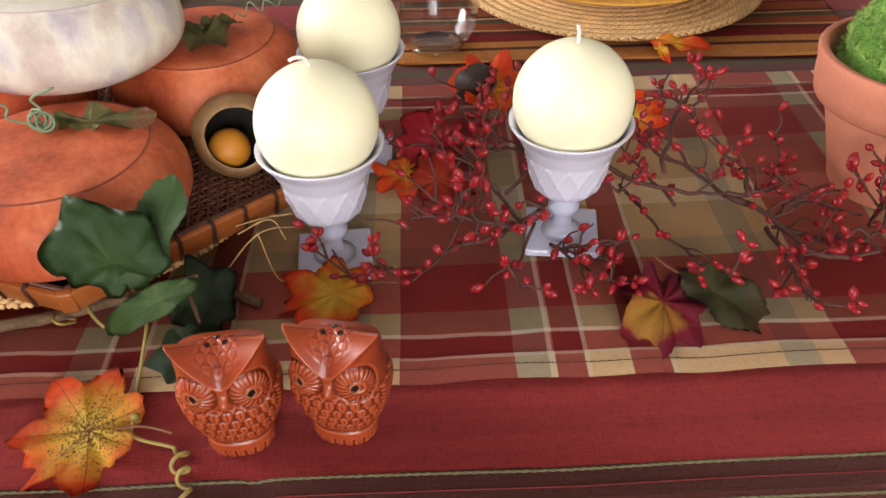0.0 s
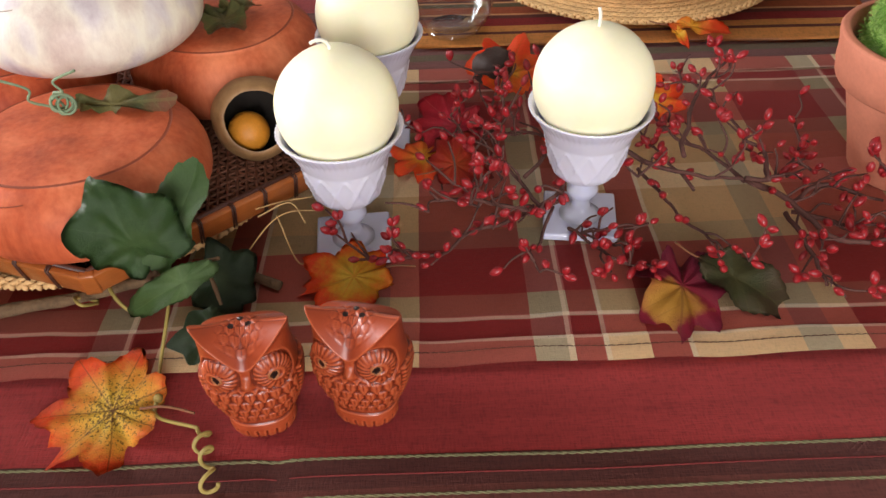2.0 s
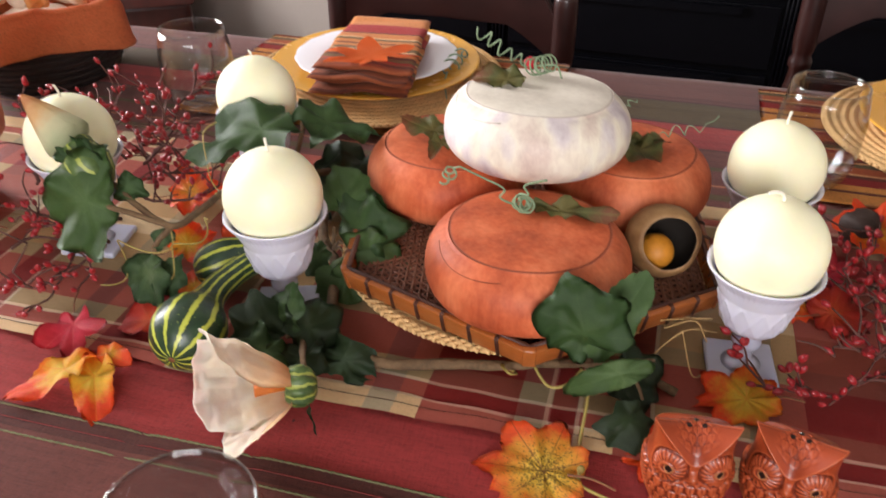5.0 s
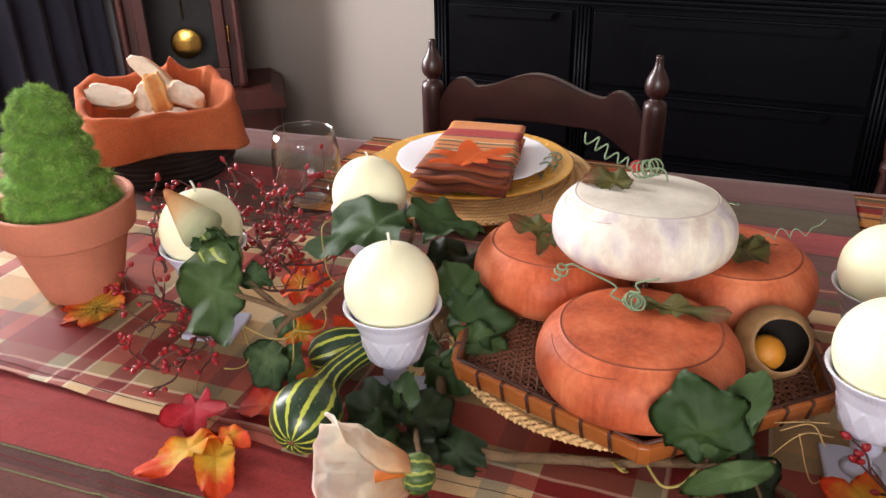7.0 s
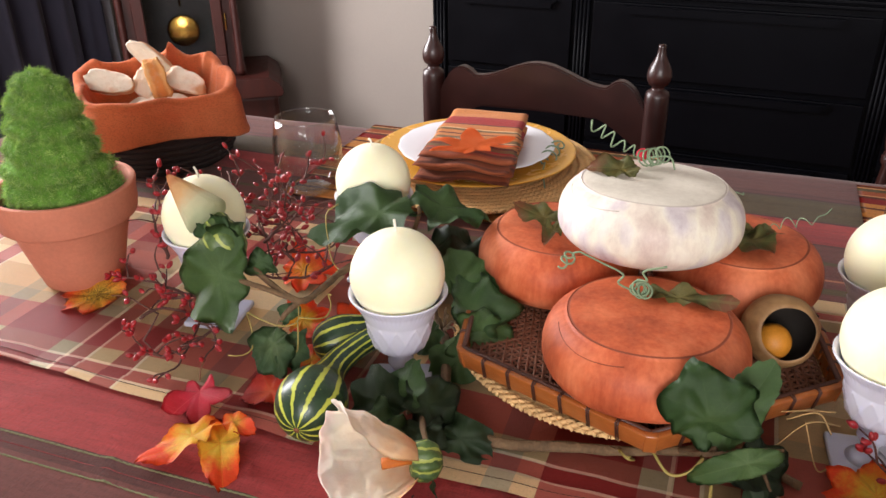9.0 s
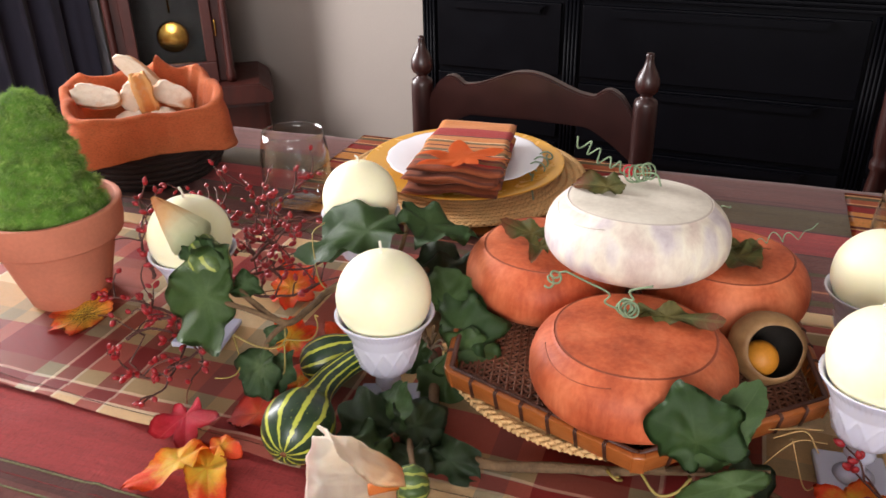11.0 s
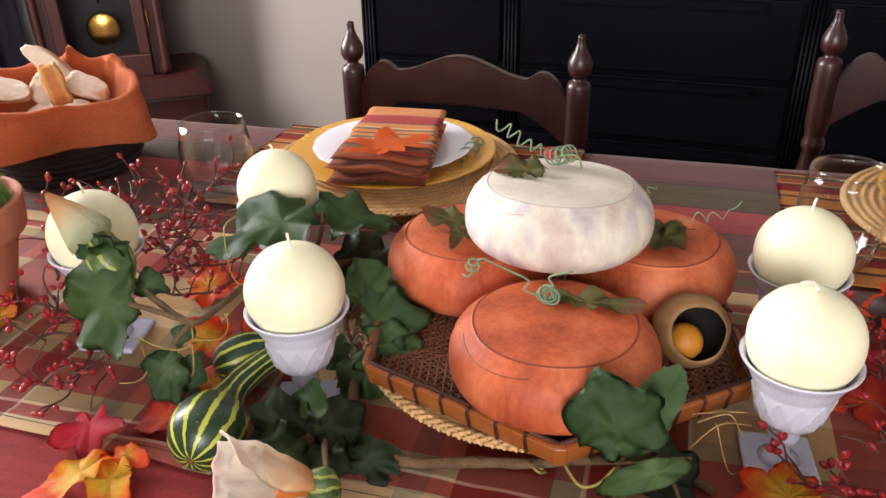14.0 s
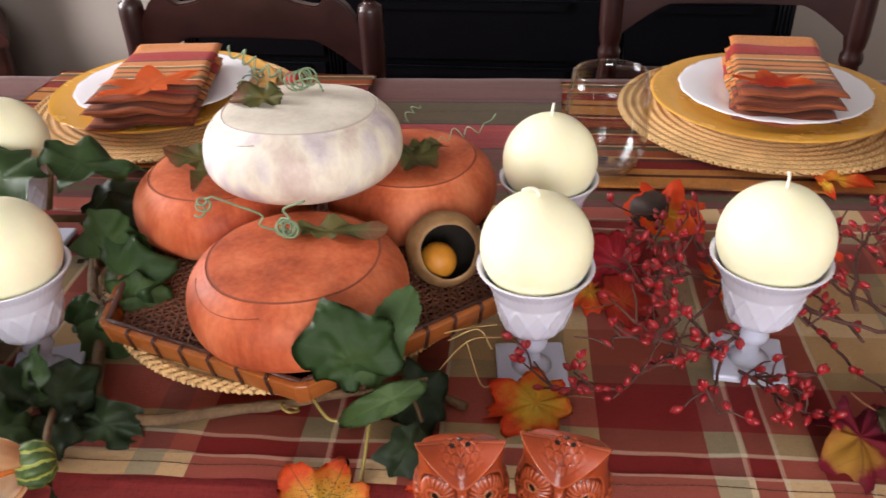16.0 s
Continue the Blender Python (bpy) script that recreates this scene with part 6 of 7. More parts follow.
def pumpkin_trim(parent, leaves, curls, wire=0.0011):
    inv = parent.matrix_basis.inverted()
    for base, tip, up, sd, w in leaves:
        part("leaf", leaf_mesh("oval", sd, width=w * 0.82, bend=-0.06, fold=0.24, ripple=0.09), m_plf, parent, "mottled green silk leaf", m=inv @ leaf_pose(base, tip, up))
    for pts in curls:
        part("tendril", tube([inv @ Vector(p) for p in pts], wire, 6), m_sage, parent, "curled sage green wire tendril")


pumpkin_trim(p_front, [((-0.222, 0.522, T + 0.1060), (-0.152, 0.524, T + 0.1075), (0.05, -0.35, 1), 72, 0.52)], [
    helix((-0.230, 0.523, T + 0.1050), (-0.224, 0.512, T + 0.1150), 5, 0.0062, 14, 0.1, 0.006, 1),
    smooth_path([(-0.227, 0.520, T + 0.1050), (-0.230, 0.517, T + 0.1180), (-0.222, 0.514, T + 0.1210), (-0.225, 0.513, T + 0.1290), (-0.208, 0.512, T + 0.1370)], 6),
    smooth_path([(-0.227, 0.520, T + 0.1050), (-0.243, 0.510, T + 0.1160), (-0.240, 0.508, T + 0.1260), (-0.258, 0.508, T + 0.1330), (-0.276, 0.510, T + 0.1380)], 6) + helix((-0.281, 0.510, T + 0.1360), (-0.291, 0.516, T + 0.1200), 2.4, 0.0052, 14, 0.2, 0.003, 2)], 0.0009)
pumpkin_trim(p_left, [((-0.320, 0.622, T + 0.1070), (-0.368, 0.621, T + 0.1140), (0.0, -0.4, 1), 73, 1.1), ((-0.322, 0.616, T + 0.1090), (-0.321, 0.570, T + 0.1095), (0.1, -0.4, 1), 74, 0.75)], [
    helix((-0.311, 0.599, T + 0.1100), (-0.308, 0.596, T + 0.1240), 3, 0.0055, 14, 0.2, 0.002, 4)])
pumpkin_trim(p_right, [((-0.161, 0.664, T + 0.1090), (-0.138, 0.610, T + 0.1090), (0.1, -0.3, 1), 76, 1.15), ((-0.167, 0.668, T + 0.1070), (-0.125, 0.660, T + 0.1110), (0.1, -0.4, 1), 75, 0.7)], [
    helix((-0.146, 0.676, T + 0.1080), (-0.105, 0.691, T + 0.1160), 3.2, 0.0036, 14, -0.1, 0.004, 5) + smooth_path([(-0.100, 0.694, T + 0.1200), (-0.094, 0.698, T + 0.1215), (-0.090, 0.700, T + 0.1270)], 5)], 0.0005)
pumpkin_trim(p_white, [((-0.252, 0.619, T + 0.1690), (-0.300, 0.617, T + 0.1690), (0.1, -0.5, 0.85), 78, 1.0), ((-0.263, 0.641, T + 0.1685), (-0.284, 0.626, T + 0.1670), (0.1, -0.4, 1), 79, 0.5)], [
    helix((-0.255, 0.649, T + 0.1700), (-0.238, 0.637, T + 0.1800), 6, 0.0080, 14, 0.1, 0.010, 6),
    helix((-0.257, 0.649, T + 0.1700), (-0.306, 0.650, T + 0.1980), 4.6, 0.0046, 14, -0.3, 0.009, 8),
    smooth_path([(-0.251, 0.642, T + 0.1740), (-0.231, 0.635, T + 0.1800), (-0.225, 0.635, T + 0.1690)], 6)], 0.0008)
bb = bmesh.new()
bmesh.ops.create_uvsphere(bb, u_segments=12, v_segments=8, radius=0.006)
part("berry", bb, m_leaf_red, p_white, "small dull red berry", m=p_white.matrix_basis.inverted() @ pose(-0.257, 0.654, T + 0.1720))


# ---------- red berry twigs ----------
m_berry = plain("glossy_red_berry", lin(148, 26, 32), 0.40, 0.4, 200, 500, 0.1, Coat_Weight=0.05)
m_twig = plain("brown_paper_twig", lin(88, 54, 46), 0.85, 0.3, 80, 400, 0.5)
berry_bm = lathe([(0, -0.0042), (0.0011, -0.0038), (0.0024, -0.0018), (0.0028, 0.0004), (0.0022, 0.0028), (0.0010, 0.0044), (0, 0.0050)], 10)
berry_me = bpy.data.meshes.new("berry")
for f in berry_bm.faces:
    f.smooth = True
berry_bm.to_mesh(berry_me)
berry_bm.free()
berry_me.materials.append(m_berry)


def berry_spray(label, twigs, seed, count, spread):
    rnd = random.Random(seed)
    s = thing("berry_spray", pose(0, 0, 0), label, "berry spray", "red berry sprays")
    spots = []
    for pts, r in twigs:
        P = smooth_path(pts, 6)
        P = [p + Vector((noise.noise(p * 60), noise.noise(p * 60 + Vector((9, 0, 0))), noise.noise(p * 60 + Vector((0, 9, 0))))) * 0.003 for p in P]
        part("twig", tube(P, lambda t: r * (1 - 0.45 * t), 6, None, 0.3), m_twig, s)
        spots += [(P[i], (P[i] - P[i - 1]).normalized()) for i in range(2, len(P))]
    # thin side shoots from the hub
    for i in range(int(count * 0.42)):
        p0, d0 = rnd.choice(spots)
        d = (d0 * 0.6 + Vector((rnd.uniform(-1, 1), rnd.uniform(-1, 1), rnd.uniform(-0.2, 1.0)))).normalized()
        ln = rnd.uniform(0.012, spread)
        e = p0 + d * ln
        e.z = max(e.z, T + 0.012)
        mid = p0.lerp(e, 0.5) + Vector((rnd.uniform(-1, 1), rnd.uniform(-1, 1), rnd.uniform(0, 1))) * 0.004
        P = smooth_path([p0, mid, e], 4)
        part("twig", tube(P, lambda t: 0.0010 * (1 - 0.4 * t), 5), m_twig, s)
        spots += [(e, d)] * 3 + [(mid, d)]
    for i in range(count):
        p, d = rnd.choice(spots)
        out = (d * 0.7 + Vector((rnd.uniform(-1, 1), rnd.uniform(-1, 1), rnd.uniform(-0.6, 1)))).normalized()
        c = p + out * 0.0052
        c.z = max(c.z, T + 0.0100)
        b = new("berry", berry_me)
        b.parent = s
        k = rnd.uniform(0.76, 1.05)
        b.matrix_basis = Matrix.Translation(c) @ out.to_track_quat("Z", "Y").to_matrix().to_4x4() @ Matrix.Diagonal((k, k, k * rnd.uniform(0.9, 1.15), 1))
    return s


def tw(z, *pts):
    return [(x, y, T + z + 0.004 * math.sin(31 * x + 17 * y)) for x, y in pts]


berry_spray("tangled brown twigs with glossy red berries on the runner", [
    (tw(0.050, (0.113, 0.549), (0.101, 0.515), (0.076, 0.490), (0.040, 0.496), (0.015, 0.490)), 0.0018),
    (tw(0.022, (0.100, 0.532), (0.067, 0.513), (0.039, 0.495), (0.017, 0.467), (-0.005, 0.463), (-0.038, 0.464)), 0.0016),
    (tw(0.050, (0.087, 0.484), (0.064, 0.535), (0.039, 0.556), (0.018, 0.586)), 0.0015),
    (tw(0.017, (0.108, 0.509), (0.120, 0.491), (0.143, 0.468), (0.158, 0.467)), 0.0014),
    (tw(0.030, (0.094, 0.516), (0.084, 0.480), (0.075, 0.468), (0.084, 0.449)), 0.0013),
    (tw(0.036, (0.148, 0.570), (0.169, 0.548), (0.198, 0.537), (0.233, 0.541)), 0.0020),
    (tw(0.030, (0.060, 0.556), (0.053, 0.635), (0.062, 0.681), (0.074, 0.737)), 0.0014),
    (tw(0.034, (0.076, 0.547), (0.102, 0.588), (0.087, 0.640), (0.097, 0.681)), 0.0016),
    (tw(0.028, (0.150, 0.597), (0.113, 0.592), (0.076, 0.609), (0.044, 0.604)), 0.0016)], 11, 280, 0.030)
berry_spray("branching brown twigs with red berries beside the terracotta pot", [
    (tw(0.036, (0.233, 0.541), (0.257, 0.515), (0.274, 0.475), (0.315, 0.479)), 0.0026),
    (tw(0.022, (0.259, 0.523), (0.262, 0.474), (0.259, 0.442)), 0.0020),
    (tw(0.025, (0.160, 0.562), (0.171, 0.528), (0.181, 0.502), (0.197, 0.475)), 0.0015),
    (tw(0.056, (0.182, 0.533), (0.204, 0.607), (0.222, 0.643), (0.243, 0.670)), 0.0018),
    (tw(0.050, (0.240, 0.520), (0.245, 0.555), (0.237, 0.576), (0.218, 0.651)), 0.0018),
    (tw(0.036, (0.257, 0.515), (0.282, 0.534), (0.300, 0.526), (0.316, 0.514)), 0.0019),
    (tw(0.040, (0.230, 0.535), (0.252, 0.541), (0.275, 0.569), (0.281, 0.606)), 0.0016),
    (tw(0.030, (0.259, 0.514), (0.295, 0.498), (0.318, 0.491), (0.327, 0.462)), 0.0016),
    (tw(0.034, (0.233, 0.541), (0.212, 0.576), (0.186, 0.607), (0.180, 0.658)), 0.0016),
    (tw(0.026, (0.197, 0.536), (0.181, 0.575), (0.170, 0.616)), 0.0014)], 12, 220, 0.030)
berry_spray("tangled brown twigs with dark red berries behind the goblets", [
    (tw(0.060, (-0.609, 0.600), (-0.659, 0.610), (-0.719, 0.651), (-0.767, 0.700)), 0.0017),
    (tw(0.060, (-0.615, 0.557), (-0.630, 0.621), (-0.669, 0.694), (-0.676, 0.731)), 0.0017),
    (tw(0.070, (-0.622, 0.543), (-0.681, 0.577), (-0.733, 0.629), (-0.756, 0.655)), 0.0015),
    (tw(0.064, (-0.597, 0.675), (-0.635, 0.642), (-0.668, 0.615)), 0.0015),
    (tw(0.040, (-0.629, 0.544), (-0.610, 0.577), (-0.571, 0.606), (-0.582, 0.666)), 0.0017),
    (tw(0.040, (-0.673, 0.566), (-0.598, 0.530), (-0.562, 0.545), (-0.548, 0.576)), 0.0017),
    (tw(0.070, (-0.636, 0.649), (-0.675, 0.670), (-0.710, 0.696)), 0.0014),
    (tw(0.045, (-0.584, 0.563), (-0.626, 0.584), (-0.667, 0.625), (-0.624, 0.666)), 0.0018)], 13, 230, 0.040)
berry_spray("drooping brown twigs with red berries on the plaid runner", [
    (tw(0.034, (-0.586, 0.458), (-0.668, 0.477), (-0.718, 0.487), (-0.752, 0.479)), 0.0018),
    (tw(0.066, (-0.676, 0.483), (-0.725, 0.525), (-0.772, 0.572), (-0.807, 0.629)), 0.0017),
    (tw(0.020, (-0.594, 0.456), (-0.605, 0.422), (-0.618, 0.399), (-0.650, 0.396)), 0.0014),
    (tw(0.020, (-0.668, 0.488), (-0.638, 0.470), (-0.612, 0.430), (-0.597, 0.389), (-0.600, 0.363)), 0.0015),
    (tw(0.025, (-0.681, 0.437), (-0.675, 0.459), (-0.647, 0.458), (-0.587, 0.431), (-0.571, 0.393)), 0.0015),
    (tw(0.045, (-0.586, 0.480), (-0.619, 0.459), (-0.651, 0.449), (-0.672, 0.460)), 0.0017)], 14, 120, 0.030)


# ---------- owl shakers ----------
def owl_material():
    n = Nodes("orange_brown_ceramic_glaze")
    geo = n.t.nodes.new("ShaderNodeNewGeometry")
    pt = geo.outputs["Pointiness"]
    # groove darkness is put into the colour by pointiness, ridges are paler
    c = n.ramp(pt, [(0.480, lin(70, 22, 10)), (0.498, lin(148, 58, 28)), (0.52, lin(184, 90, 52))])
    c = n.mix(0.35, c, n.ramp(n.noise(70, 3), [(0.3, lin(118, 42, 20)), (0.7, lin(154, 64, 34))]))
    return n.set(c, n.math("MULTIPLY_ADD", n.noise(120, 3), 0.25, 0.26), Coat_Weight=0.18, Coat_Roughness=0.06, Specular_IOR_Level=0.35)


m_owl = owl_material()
m_owl_dark = plain("pupil_glaze_and_hole_dark", lin(30, 14, 10), 0.3)
m_owl_pale = plain("pale_eye_glaze", lin(158, 100, 66), 0.2)


def owl_mesh():
    """One closed body: a turned form pressed with brows, eyes, beak, wings and rows of feathers."""
    NA, NZ, NC = 200, 150, 44
    zs = [0, 0.003, 0.0085, 0.0115, 0.020, 0.030, 0.039, 0.046, 0.054, 0.062, 0.067]
    rx = [0.0165, 0.0180, 0.0180, 0.0172, 0.0212, 0.0248, 0.0260, 0.0250, 0.0236, 0.0234, 0.0232]
    ry = [0.0155, 0.0170, 0.0170, 0.0160, 0.0190, 0.0214, 0.0222, 0.0216, 0.0208, 0.0200, 0.0190]

    def prof(z):
        a, b = np.interp(z, zs, rx), np.interp(z, zs, ry)
        k = 0.0016
        return (a + np.interp(z - k, zs, rx) + np.interp(z + k, zs, rx)) / 3, (b + np.interp(z - k, zs, ry) + np.interp(z + k, zs, ry)) / 3

    def scales(s, z, w, h):
        row = math.floor(z / h)
        v = z / h - row
        u = (s / w + 0.5 * (row % 2)) % 1 - 0.5
        half = 0.5 * min(1.0, 0.12 + 1.7 * v) ** 0.8
        k = abs(u) / half
        if k >= 1:
            return 0.0
        return (1 - k ** 3) * (0.55 + 0.45 * (1 - v)) - 0.35 * math.exp(-(u / 0.045) ** 2) * (v > 0.12) - 0.15 * math.exp(-((k - 0.55) / 0.12) ** 2)

    def ztop(s):   # upper edge: low at the beak, rising to rounded ears, level behind
        k = math.hypot(s, 0.0050) / 0.0290
        if k < 0.95:
            return 0.0465 + 0.0300 * (1 - (1 - k / 0.95) ** 1.9)
        q = min(1.0, (k - 0.95) / 0.55)
        return 0.0650 + 0.0120 * (1 - q * q * (3 - 2 * q))

    def relief(s, z, side):
        d, top = 0.0, ztop(s)
        if abs(s) < 0.0300:
            d += 0.0016 * math.exp(-((z - top) / 0.0026) ** 2)
            e = math.hypot(abs(s) - 0.0138, z - 0.0520)
            if e < 0.0102 and z < top - 0.0012:
                th = math.atan2(z - 0.0520, abs(s) - 0.0138)
                d += 0.0026 * (1 - (e / 0.0102) ** 4) - 0.0004
                d += 0.0005 * math.cos(th * 20 + e * 300) * (e > 0.0042)
                d += 0.0008 * math.exp(-((e - 0.0032) / 0.0007) ** 2)
            elif e < 0.0116 and z < top - 0.001:
                d -= 0.0010
            d += 0.0040 * math.exp(-(s / 0.0024) ** 2 - ((z - 0.0475) / 0.0036) ** 2)
        if 0.0125 < z < 0.0440:
            wing = min(1, max(0, (abs(s) - 0.0245) / 0.003)) * (side > -0.93)
            if wing > 0:
                d += wing * (0.0017 + 0.0005 * math.cos(z * 2200 + abs(s) * 700))
            else:
                d += 0.0021 * scales(s, z, 0.0056, 0.0068) * min(1, (z - 0.0125) / 0.003) * min(1, (0.0440 - z) / 0.003)
        if z < 0.0105 and side > 0.2:
            d += 0.0012 - 0.0010 * (abs(math.sin(s * 480)) > 0.95) * (z < 0.006)
        return d
    verts, faces, mats = [], [], []
    for j in range(NZ + 1):
        t = j / NZ
        for i in range(NA):
            th = 2 * math.pi * i / NA
            ct, st = math.cos(th), math.sin(th)
            q = (abs(ct) ** 2.5 + abs(st) ** 2.5) ** (-1 / 2.5)
            front = -st
            s = math.atan2(ct, front) * 0.0225
            tp = ztop(s)
            w = max(0.0, (t - 0.45) / 0.55)
            z = t * (0.067 * (1 - w) + tp * w)
            a, b = prof(t * 0.067)
            x, y = a * q * ct, b * q * st * (1 - 0.34 * min(1.0, 1.4 * w) * (st > 0) * st)
            d = relief(s, z, front)
            ear = 0.0010 * math.exp(-((abs(s) - 0.0285) / 0.0060) ** 2) * w ** 4
            L = math.hypot(x, y)
            k = (L + d + ear) / L
            verts.append((x * k, y * k, z))
    base = NZ * NA
    for c in range(1, NC):
        q = 1 - c / NC
        for i in range(NA):
            x, y, z = verts[base + i]
            nx, ny = x * q, y * q
            p = q ** 1.7
            zz = z * p + 0.0718 * (1 - p)
            if ny < 0.003 and q < 0.80:
                zz += 0.0006 * scales(nx, ny + 0.05, 0.0052, 0.0046) * math.exp(-(nx / 0.0105) ** 4)
            verts.append((nx, ny, zz))
    top_i = len(verts)
    verts.append((0, 0, 0.0718))
    bot_i = len(verts)
    verts.append((0, 0, 0))
    rows = NZ + NC
    for j in range(rows - 1):
        for i in range(NA):
            faces.append((j * NA + i, j * NA + (i + 1) % NA, (j + 1) * NA + (i + 1) % NA, (j + 1) * NA + i))
    for i in range(NA):
        faces.append(((rows - 1) * NA + i, (rows - 1) * NA + (i + 1) % NA, top_i))
        faces.append((bot_i, (i + 1) % NA, i))
    V = np.array(verts)
    holes = np.array([(-0.0046, -0.0040), (0.0042, -0.0034), (-0.0002, 0.0012)])
    for f in faces:
        c = V[list(f)].mean(0)
        m = 0
        if c[1] < -0.006 and c[2] < 0.060 and math.hypot(c[0], c[1]) > 0.019:
            s = math.atan2(c[0], -c[1]) * 0.0225
            e = math.hypot(abs(s) - 0.0138, c[2] - 0.0520)
            m = 1 if e < 0.0019 else 2 if e < 0.0029 else 0
        # shaker holes are not cut: their inner dark is coloured onto the cap
        if c[2] > 0.062 and (np.hypot(holes[:, 0] - c[0], holes[:, 1] - c[1]) < 0.0016).any():
            m = 1
        mats.append(m)
    me = bpy.data.meshes.new("owl_shaker")
    me.from_pydata(verts, [], faces)
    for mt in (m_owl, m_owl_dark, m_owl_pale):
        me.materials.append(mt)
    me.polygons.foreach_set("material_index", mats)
    me.polygons.foreach_set("use_smooth", [True] * len(faces))
    return me


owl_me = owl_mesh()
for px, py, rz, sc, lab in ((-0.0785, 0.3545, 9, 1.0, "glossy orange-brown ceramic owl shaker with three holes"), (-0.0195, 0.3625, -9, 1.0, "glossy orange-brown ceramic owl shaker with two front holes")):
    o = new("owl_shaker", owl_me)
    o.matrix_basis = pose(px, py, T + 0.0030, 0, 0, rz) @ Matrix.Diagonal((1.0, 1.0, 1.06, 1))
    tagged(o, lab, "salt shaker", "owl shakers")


# ---------- bread basket ----------
bk = thing("bread_basket", pose(-0.986, 0.837, T + 0.003), "dark brown woven bread basket lined with a cloth", "basket")
bprof = [(0, 0.002), (0.080, 0.0), (0.089, 0.004), (0.099, 0.024), (0.104, 0.050), (0.105, 0.078), (0.1055, 0.081), (0.102, 0.082), (0.100, 0.050), (0.094, 0.028), (0.080, 0.010), (0, 0.008)]
part("bowl", lathe(bprof, 72, False, lambda r, z, a: (r * (1 + 0.006 * math.sin(36 * a) * math.sin(z * 500)), z)), m_black_metal, bk)
for k, (r, z) in enumerate(((0.0950, 0.014), (0.0988, 0.023), (0.1008, 0.032), (0.1024, 0.041), (0.1035, 0.050), (0.1040, 0.060), (0.1044, 0.070), (0.1046, 0.079))):
    pts = [((r + 0.0008 * math.sin(i * 1.57 + k * 3.14)) * math.cos(i * 2 * math.pi / 120), (r + 0.001 * math.sin(i * 1.57 + k * 3.14)) * math.sin(i * 2 * math.pi / 120), z) for i in range(121)]
    part("woven_band", tube(pts, 0.0036, 6), m_black_metal, bk)

n_r = Nodes("rust_orange_linen")
m_rust = fabric_finish(n_r, n_r.ramp(n_r.noise(10, 3), [(0.3, lin(202, 110, 68, 1.2)), (0.7, lin(218, 130, 84, 1.2))]), 0.9, 700, 0.1, 0.2, 0.4)


def liner_cloth():
    """A square napkin pressed into the basket, folded flat over its rim in broad panels."""
    bm = bmesh.new()
    NA, NS = 260, 64
    rows = []
    for i in range(NA):
        a = 2 * math.pi * i / NA
        b = a + radians(43)
        sq = 1 / (abs(math.cos(b)) ** 5 + abs(math.sin(b)) ** 5) ** (1 / 5)      # 1 at the sides, more at the corners
        cn = (sq - 1) / 0.28
        n1 = noise.noise(Vector((math.cos(a) * 1.7, math.sin(a) * 1.7, 2)))
        n2 = noise.noise(Vector((math.cos(a) * 5, math.sin(a) * 5, 5)))
        near = max(0.0, math.cos(a + radians(43)))
        panel = 1.0 if radians(-108) < (a + math.pi) % (2 * math.pi) - math.pi < radians(12) else 0.0     # the upper layer, hemmed and straight
        hang = 0.030 + 0.010 * cn + 0.003 * n1 + 0.006 * (1 - panel)
        peak = 0.0
        for deg, ht, wd in ((176, 0.014, 0.16), (140, 0.022, 0.14), (116, 0.026, 0.10), (88, 0.010, 0.12), (38, 0.012, 0.35), (204, 0.012, 0.20)):
            dd = abs((a - radians(deg) + math.pi) % (2 * math.pi) - math.pi)
            peak += ht * math.exp(-dd / wd)
        R = 0.100 * sq
        top = 0.114 + 0.007 * n1 + peak - 0.004 * near + 0.003 * n2
        row = []
        for j in range(NS + 1):
            t = j / NS
            if t < 0.30:
                r, z = 0.070 * t / 0.30, 0.040
            elif t < 0.55:
                k = (t - 0.30) / 0.25
                r, z = 0.070 + (R - 0.076) * k, 0.040 + (top - 0.040) * k ** 1.3
                r += 0.008 * n2 * k - 0.5 * peak * k * k
            elif t < 0.63:
                k = (t - 0.55) / 0.08 * math.pi
                r, z = R - 0.006 + 0.007 * (1 - math.cos(k)), top + 0.006 * math.sin(k)
                r += (0.008 * n2 - 0.5 * peak) * (1 - (t - 0.55) / 0.08)
            else:
                k = (t - 0.63) / 0.37
                fold = 0.0045 * noise.noise(Vector((math.cos(a) * 3, math.sin(a) * 3, k * 0.6 + 9))) + 0.002 * noise.noise(Vector((math.cos(a) * 9, math.sin(a) * 9, k + 3)))
                r = R + 0.006 + 0.0045 * panel * min(1.0, 4 * k) + 0.014 * k * cn * cn + 0.004 * k + fold * (0.3 + 0.7 * k) + 0.0012 * (k > 0.90)
                z = top - k * (top - 0.092 + hang) - 0.0
                z += 0.0015 * n2
            row.append(bm.verts.new((r * math.cos(a), r * math.sin(a), z)))
        rows.append(row)
    for i in range(NA):
        p, q = rows[i], rows[(i + 1) % NA]
        for j in range(1, NS):
            bm.faces.new((p[j], q[j], q[j + 1], p[j + 1]))
    bmesh.ops.solidify(bm, geom=bm.faces[:], thickness=0.0018)
    bmesh.ops.recalc_face_normals(bm, faces=bm.faces)
    return bm


lc = part("basket_cloth", liner_cloth(), m_rust, m=pose(-0.987, 0.838, T + 0.004))
tagged(lc, "rust orange linen napkin draped in the bread basket", "napkin")


